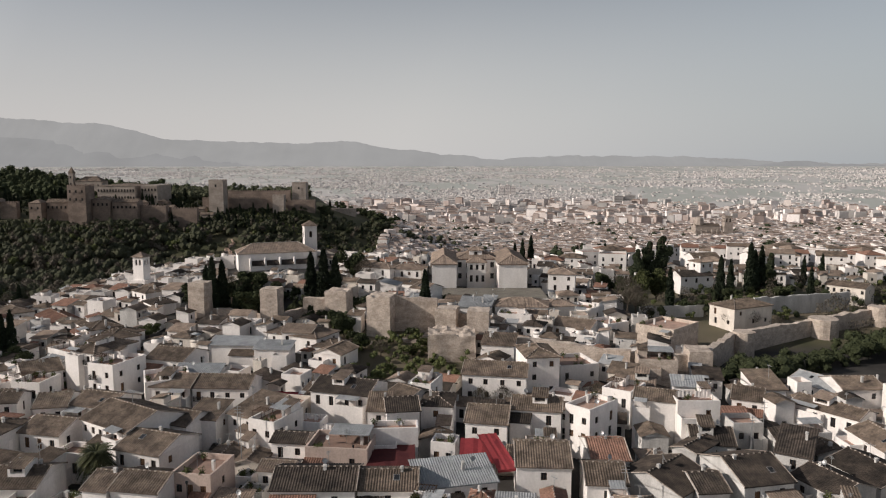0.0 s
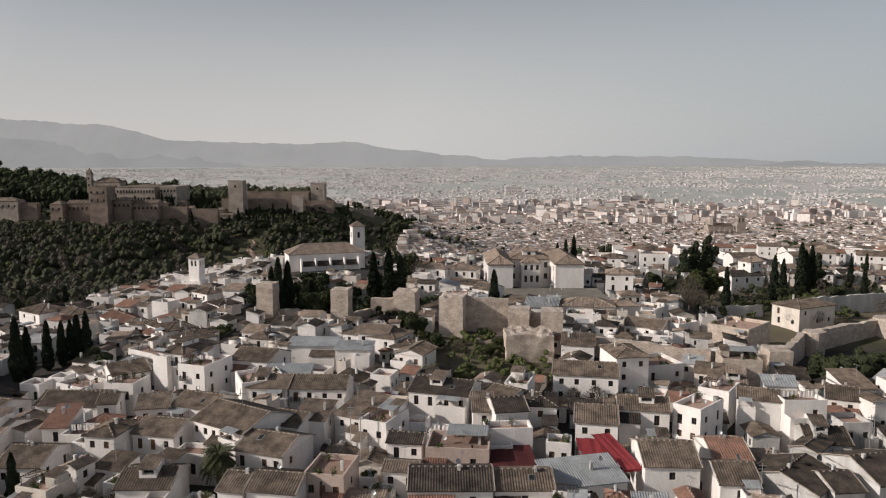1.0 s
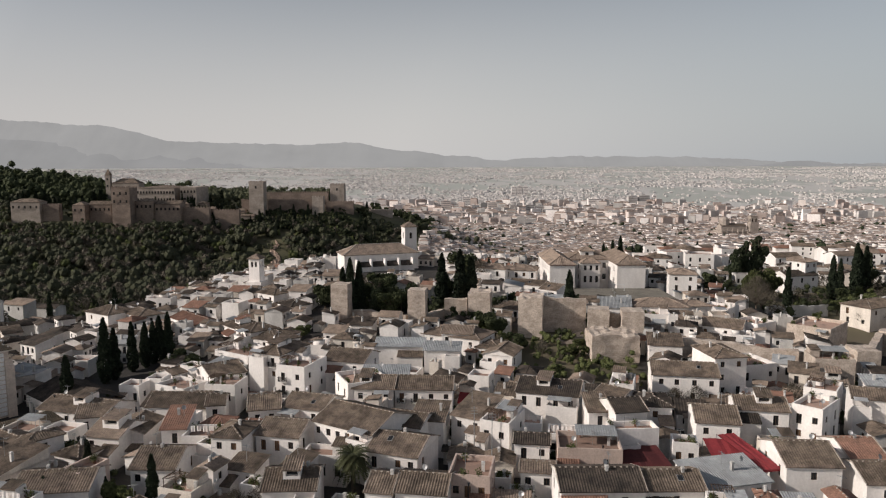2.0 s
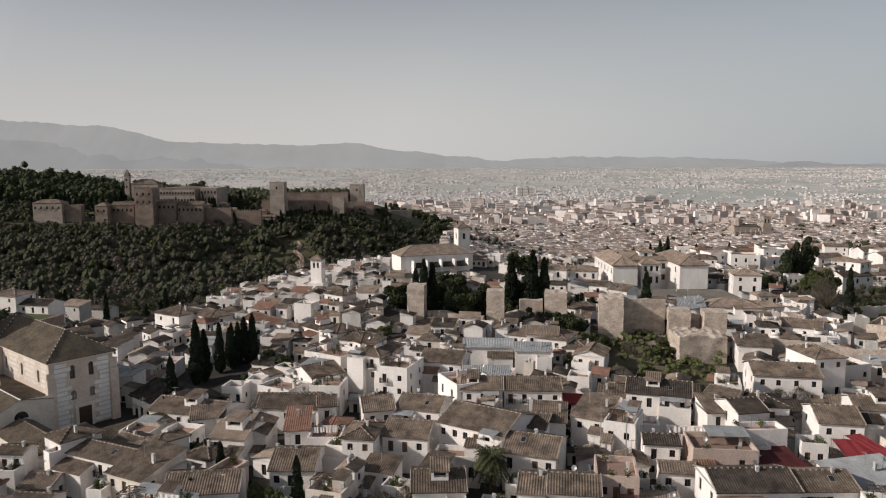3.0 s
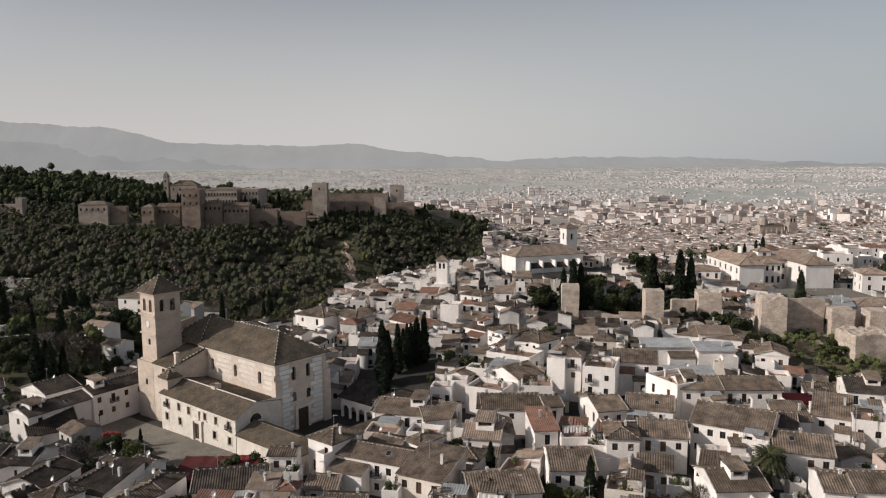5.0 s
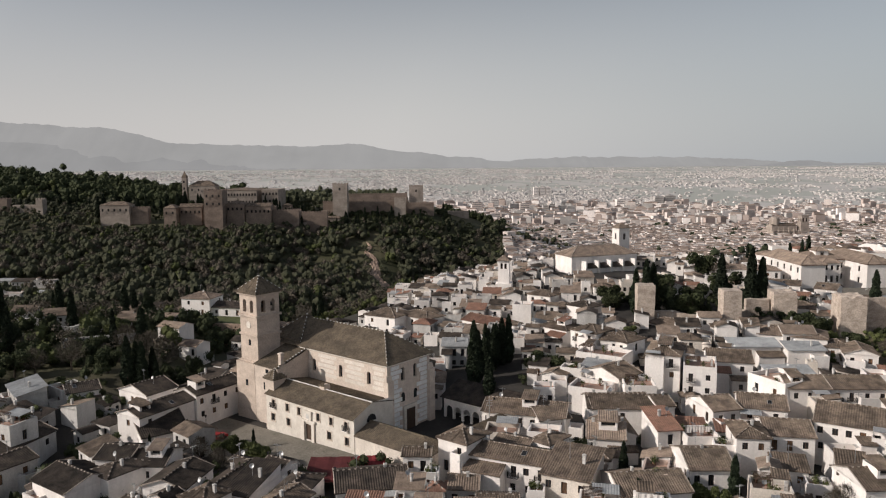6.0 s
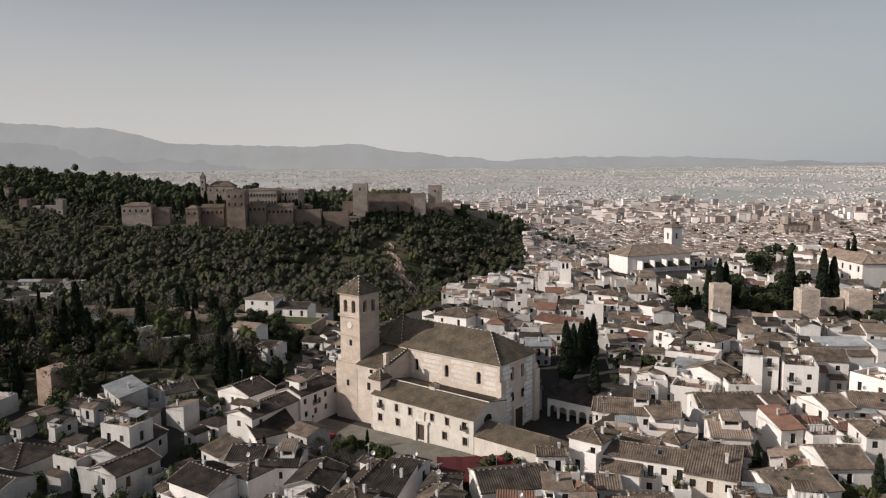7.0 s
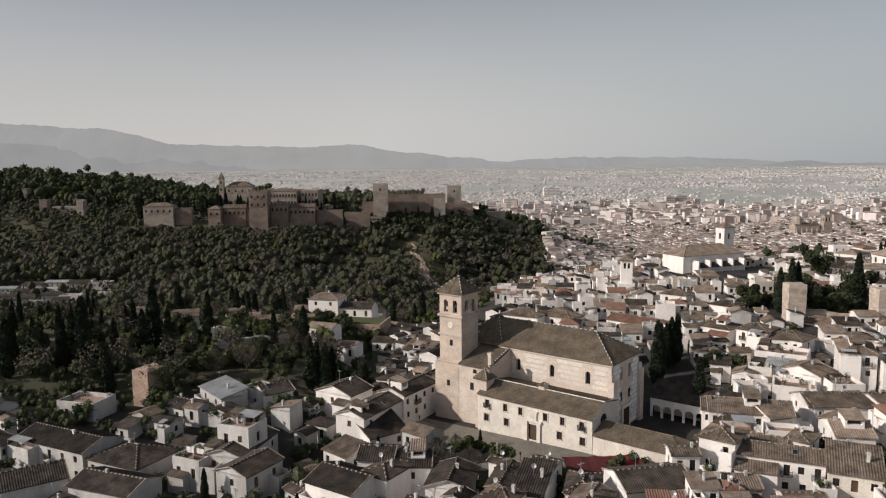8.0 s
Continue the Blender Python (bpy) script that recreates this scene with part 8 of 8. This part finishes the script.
# scattered houses in the ravine gardens
for x, y, r, w in ((-226, 262, -14, 9), (-243, 246, 10, 8), (-212, 282, -20, 10), (-258, 300, 8, 9), (-236, 318, -6, 11), (-284, 262, 14, 8), (-222, 232, -10, 7), (-198, 240, -25, 8), (-196, 226, -18, 7), (-300, 318, 5, 10), (-270, 340, 5, 10), (-205, 205, -20, 6), (-214, 214, -24, 8), (-232, 226, 6, 8), (-250, 262, -8, 10), (-262, 240, 12, 8), (-196, 268, -30, 11), (-206, 292, -12, 10), (-230, 290, 8, 10), (-186, 214, -28, 9), (-190, 256, -35, 9)):
    back_houses.append(house(x, y, gz(x, y) + rnd.uniform(3.2, 4.6), r, w, 6, rnd.choice(("gable", "shed", "gable")), 2, 1, wall=rnd.choice(("white", "grey")), tile=rnd.choice(("dark", "brown", "tan")), fine=False, side=False, chimney=False))
join_stuff(back_houses, "farther_houses", "white houses with tiled roofs packed along the farther lanes", "houses")


def spots_in(n, x0, x1, y0, y1, lo, hi, ok, seed):
    r = random.Random(seed)
    got = []
    for _ in range(n * 6):
        if len(got) >= n:
            break
        x, y = r.uniform(x0, x1), r.uniform(y0, y1)
        if ok(x, y):
            k = 1.0 - 0.42 * float(ramp01(585, 640, y - 60 * (x > -260))) * (560 < y < 745)
            got.append((x, y, r.uniform(lo, hi) * k))
    return got


def hillside(x, y):
    if y > (642 if x < -275 else 712) and -430 < x < -120:
        return False
    if -140 < x < -75 and 745 < y < 790:
        return False
    # the bare scar, and the grassy slope beside it
    if -9 < x + 175 + 0.225 * (y - 580) < 14 and 512 < y < 664:
        return False
    if -232 < x < -190 and 596 < y < 640 and (x * 5.1 + y * 2.3) % 1 < 0.85:
        return False
    if 440 < y < 545 and -520 < x < -390 and (not free(x, y, 3.0) or (x * 3.7 + y * 1.3) % 1 < 0.7 or y < 500):
        return False
    return x < -25 + 0.10 * (y - 500) and x > -0.75 * y - 130


def ravine(x, y):
    return x > -0.70 * y - 205 and (y > 175 or x < -260) and not (y > 400 and x < -300) and not (x > -185 and y < 300) and free(x, y, 2.0) and noise.noise(Vector((x * 0.033, y * 0.033, 5))) + 0.5 * noise.noise(Vector((x * 0.1, y * 0.1, 2))) > -0.16 - 0.25 * (y > 330)


wood("hill_woods", "dense dark evergreen woods on the fortress hill", spots_in(1900, -800, 40, 430, 760, 6, 11, hillside, 1), LEAF["hill"], 21, 260, 0.07, 1.0, 0.95)
wood("hill_woods_bare", "greyish brown leafless trees on the fortress hill", spots_in(800, -800, 20, 440, 725, 6, 10, hillside, 2), LEAF["brown"], 22, 240, 0.06, 1.15, 0.6)
wood("hill_woods_spring", "scattered trees in fresh green leaf on the hill", spots_in(330, -700, 20, 450, 690, 5, 9, hillside, 3), LEAF["green"], 23, 150, 0.09)
wood("upper_woods", "dark woods on the ridge above the fortress", spots_in(1100, -1050, -330, 745, 1150, 9, 15, lambda x, y: x < -345 and not (-600 < x < -570 and y < 775), 4), LEAF["dark"], 24, 120, 0.10)
wood("upper_woods_spring", "paler green trees on the ridge", spots_in(260, -1050, -330, 745, 1050, 7, 11, lambda x, y: x < -345, 5), LEAF["green"], 25, 110, 0.10)
wood("spur_woods", "dark trees round the fortress walls", spots_in(420, -440, -90, 676, 750, 5, 9, lambda x, y: not (-345 < x < -278 and y > 700), 6), LEAF["dark"], 26, 130, 0.10)
wood("back_slope_woods", "dark woods on the far flank of the fortress hill", spots_in(420, -130, 60, 690, 870, 5, 9, lambda x, y: -125 < x - 0.12 * (y - 700) < 45 and not (x < -74 and y < 785), 41), LEAF["dark"], 51, 150, 0.08)
wood("hill_scrub", "low scrub at the foot of the fortress walls", spots_in(430, -440, -120, 610, 735, 3.0, 7.0, lambda x, y: 612 < y < (648 if x < -270 else 722) and y > (612 if x < -270 else 680), 42), LEAF["dark"], 52, 150, 0.09)
wood("hill_scrub_spring", "pale green scrub at the foot of the fortress walls", spots_in(160, -440, -120, 610, 735, 3.0, 6.0, lambda x, y: 612 < y < (648 if x < -270 else 722) and y > (612 if x < -270 else 680), 43), LEAF["green"], 53, 150, 0.09)
wood("wall_foot_trees", "dark trees standing against the fortress walls", spots_in(120, -440, -232, 638, 652, 5.5, 9.0, lambda x, y: not -338 < x < -310, 71), LEAF["hill"], 71, 240, 0.08)
wood("valley_woods", "dark garden trees in the ravine", spots_in(250, -480, -120, 215, 450, 3.0, 7.0, ravine, 7), LEAF["dark"], 27, 380, 0.055)
wood("garden_woods", "dark garden trees behind the houses", spots_in(220, -340, -190, 174, 235, 2.5, 5.0, ravine, 17), LEAF["dark"], 37, 700, 0.05)
wood("valley_woods_bare", "leafless brown trees in the ravine gardens", spots_in(360, -480, -120, 176, 440, 3, 7.5, ravine, 8), LEAF["brown"], 28, 380, 0.05, 1.1, 0.0)
wood("valley_woods_spring", "bushes in fresh green in the ravine gardens", spots_in(330, -480, -130, 172, 400, 2.2, 5.5, ravine, 9), LEAF["green"], 29, 380, 0.055)
wood("yard_bushes", "dark bushes in yards between the houses", spots_in(300, -300, -140, 98, 178, 1.8, 4.4, lambda x, y: free(x, y, -1.2) and not in_plaza(x, y) and (x < -195 or y < 125), 44), LEAF["dark"], 54, 360, 0.06)
wood("yard_bushes_spring", "fresh green bushes in yards between the houses", spots_in(60, -300, -140, 98, 178, 1.4, 3.0, lambda x, y: free(x, y, -1.0) and not in_plaza(x, y) and (x < -195 or y < 125), 45), LEAF["green"], 55, 340, 0.06)
wood("lane_bushes", "bushes and creepers in small yards and lanes", spots_in(90, -140, 70, 98, 175, 1.2, 2.6, lambda x, y: free(x, y, -0.8), 46), LEAF["dark"], 56, 300, 0.07)
wood("wall_foot_bushes", "dark bushes and ivy at the foot of the town wall", [(66 + k * 1.4 + (k * 37 % 5), 176 + k * 0.75 - (k * 53 % 9), 3.0 + (k * 29 % 30) / 10) for k in range(75)], LEAF["dark"], 31, 420, 0.055)
wood("garden_shrubs", "clipped shrubs and young trees in the walled garden", spots_in(70, 62, 190, 232, 300, 1.6, 3.4, lambda x, y: y > 214 + 0.0 * x and free(x, y, 1.0), 12), LEAF["green"], 32, 320, 0.06)
wood("garden_shrubs_dark", "dark evergreen shrubs in the walled garden", spots_in(70, 62, 200, 228, 335, 2.0, 5.0, lambda x, y: free(x, y, 1.0), 13), LEAF["dark"], 33, 380, 0.06)
wood("garden_shrubs_bare", "leafless shrubs and small trees by the garden wall", spots_in(70, 56, 180, 215, 320, 3, 6, lambda x, y: free(x, y, 1.0), 14), LEAF["brown"], 34, 340, 0.05, 1.0, 0.0)
wood("bank_bushes", "green bushes on the bank below the ruined towers", spots_in(110, -32, 6, 168, 205, 1.0, 2.6, lambda x, y: free(x, y, 0.2), 15), LEAF["green"], 35, 300, 0.06)
wood("bank_bushes_dark", "dark bushes between the ruined towers", spots_in(150, -82, 6, 178, 236, 1.6, 3.8, lambda x, y: free(x, y, 0.3) and y > 208 + 0.55 * (-20 - x) * (x < -20) - 12, 16), LEAF["dark"], 36, 300, 0.06)
wood("plateau_woods", "dark trees on the plateau behind the fortress", spots_in(260, -420, -180, 790, 1000, 8, 12, lambda x, y: True, 61), LEAF["hill"], 61, 130, 0.09)
wood("valley_yard_bushes", "low bushes between the houses of the valley", spots_in(330, -530, -375, 440, 560, 2.0, 4.4, lambda x, y: free(x, y, -1.0), 62), LEAF["hill"], 62, 160, 0.08)
wood("town_trees", "rounded street trees between the lower town's houses", spots_in(420, -100, 800, 480, 1250, 6, 11, lambda x, y: x < 0.66 * y, 10), LEAF["pine"], 30, 70, 0.13)
r2 = random.Random(5)
for i in range(46):
    x, y = r2.uniform(-380, -180), r2.uniform(178, 330)
    if x > -0.66 * y - 190 and free(x, y, 1.5):
        tree("cypress", x, y, r2.uniform(8, 15), r2.uniform(0.8, 1.3))
for i in range(95):
    x, y = r2.choice((r2.uniform(-440, -100), r2.uniform(-650, -420))), r2.uniform(690, 800)
    tree("cypress", x, y, r2.uniform(9, 17), r2.uniform(0.9, 1.6))
for i in range(46):
    x, y = r2.choice((r2.uniform(-435, -345), r2.uniform(-300, -240), r2.uniform(-215, -165))), r2.uniform(672, 716)
    tree("cypress", x, y, r2.uniform(15, 21) if x < -330 else r2.uniform(11, 16), r2.uniform(0.9, 1.3))
for i in range(50):
    x, y = r2.uniform(-130, 130), r2.uniform(430, 760)
    tree("cypress", x, y, r2.uniform(8, 14), r2.uniform(0.9, 1.5))


# bare earth scar down the fortress hill
bm = bmesh.new()
last = None
for k in range(46):
    y = 552 + k * 2.3
    f = k / 45
    x = -173 - 0.225 * (y - 580) + 5.0 * noise.noise(Vector((y * 0.07, 2, 0)))
    half = (2.0 + 6.5 * (1 - f)) * (0.75 + 0.7 * noise.noise(Vector((y * 0.11, 5, 0))))
    now = []
    for j in range(9):
        q = -1 + j / 4
        px = x + q * half + 1.3 * noise.noise(Vector((y * 0.45, j * 1.7, 3)))
        now.append(bm.verts.new((px, y, gz(px, y) + (0.5 if 0 < j < 8 else -0.5) + 1.1 * noise.noise(Vector((y * 0.3, j * 0.9, 8))))))
    if last:
        for j in range(8):
            bm.faces.new((last[j], last[j + 1], now[j + 1], now[j]))
    last = now
tagged(new("earth_scar", mesh_of("earth_scar", bm, WALL["ruin"])), "strip of bare eroded earth down the wooded hill", "slope", kind="structure")
rs = random.Random(9)
wood("scar_scrub", "low scrub along the eroded slope", [(-173 - 0.225 * (y - 580) + rs.choice((-1, 1)) * rs.uniform(3, 15), y, rs.uniform(1.8, 4.2)) for y in [rs.uniform(520, 655) for _ in range(90)]], LEAF["hill"], 91, 160, 0.09)
wood("flank_trees", "scattered dark trees between the houses below the hill", [(rs.triangular(-70, 110, -45) + 0.1 * (y - 500), y, rs.uniform(4, 8)) for y in [rs.uniform(460, 860) for _ in range(420)]], LEAF["hill"], 92, 150, 0.09)


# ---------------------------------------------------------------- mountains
# distance haze is painted on: a self-lit pale grey over an almost black base
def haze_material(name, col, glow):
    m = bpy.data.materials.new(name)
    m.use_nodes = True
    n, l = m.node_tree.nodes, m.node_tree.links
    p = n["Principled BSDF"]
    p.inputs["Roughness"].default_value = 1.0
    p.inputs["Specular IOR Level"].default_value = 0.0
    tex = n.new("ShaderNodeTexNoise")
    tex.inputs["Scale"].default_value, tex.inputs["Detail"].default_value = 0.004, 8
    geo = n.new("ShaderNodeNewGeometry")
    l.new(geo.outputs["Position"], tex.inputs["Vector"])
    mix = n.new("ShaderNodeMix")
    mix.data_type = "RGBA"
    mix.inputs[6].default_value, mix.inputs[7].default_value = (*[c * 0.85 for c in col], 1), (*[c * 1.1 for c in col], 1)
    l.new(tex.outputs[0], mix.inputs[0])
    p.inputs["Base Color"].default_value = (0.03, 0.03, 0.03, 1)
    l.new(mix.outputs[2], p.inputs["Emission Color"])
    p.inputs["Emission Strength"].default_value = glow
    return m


def range_line(x, peaks, base):
    z = base
    for c, w, h in peaks:
        z += h * math.exp(-((x - c) / w) ** 2)
    return z


def mountain_range(name, y, peaks, base, mat, label, rough, seed):
    xs = np.linspace(-4600, 4600, 700)
    bm = bmesh.new()
    rows = []
    for x in xs:
        top = range_line(x, peaks, base) + rough * noise.fractal(Vector((x * 0.0045, seed, 0)), 0.7, 2.1, 6)
        col = []
        for k in range(15):
            f = k / 14
            dz = 0.02 * top * noise.fractal(Vector((x * 0.005, k * 0.45, seed)), 0.7, 2.0, 4) * math.sin(math.pi * f)
            gully = 14 * noise.fractal(Vector((x * 0.006 + 0.02 * k, k * 0.12, seed + 2)), 0.8, 2.0, 4) * (0.3 + f)
            col.append(bm.verts.new((x, y - 420 * (1 - f) + min(gully, 110), -60 + (top + 60) * f + dz)))
        rows.append(col)
    for a, b in zip(rows, rows[1:]):
        for k in range(14):
            f = bm.faces.new((a[k], b[k], b[k + 1], a[k + 1]))
            f.smooth = True
    return tagged(new(name, mesh_of(name, bm, mat)), label, "mountains", kind="structure")


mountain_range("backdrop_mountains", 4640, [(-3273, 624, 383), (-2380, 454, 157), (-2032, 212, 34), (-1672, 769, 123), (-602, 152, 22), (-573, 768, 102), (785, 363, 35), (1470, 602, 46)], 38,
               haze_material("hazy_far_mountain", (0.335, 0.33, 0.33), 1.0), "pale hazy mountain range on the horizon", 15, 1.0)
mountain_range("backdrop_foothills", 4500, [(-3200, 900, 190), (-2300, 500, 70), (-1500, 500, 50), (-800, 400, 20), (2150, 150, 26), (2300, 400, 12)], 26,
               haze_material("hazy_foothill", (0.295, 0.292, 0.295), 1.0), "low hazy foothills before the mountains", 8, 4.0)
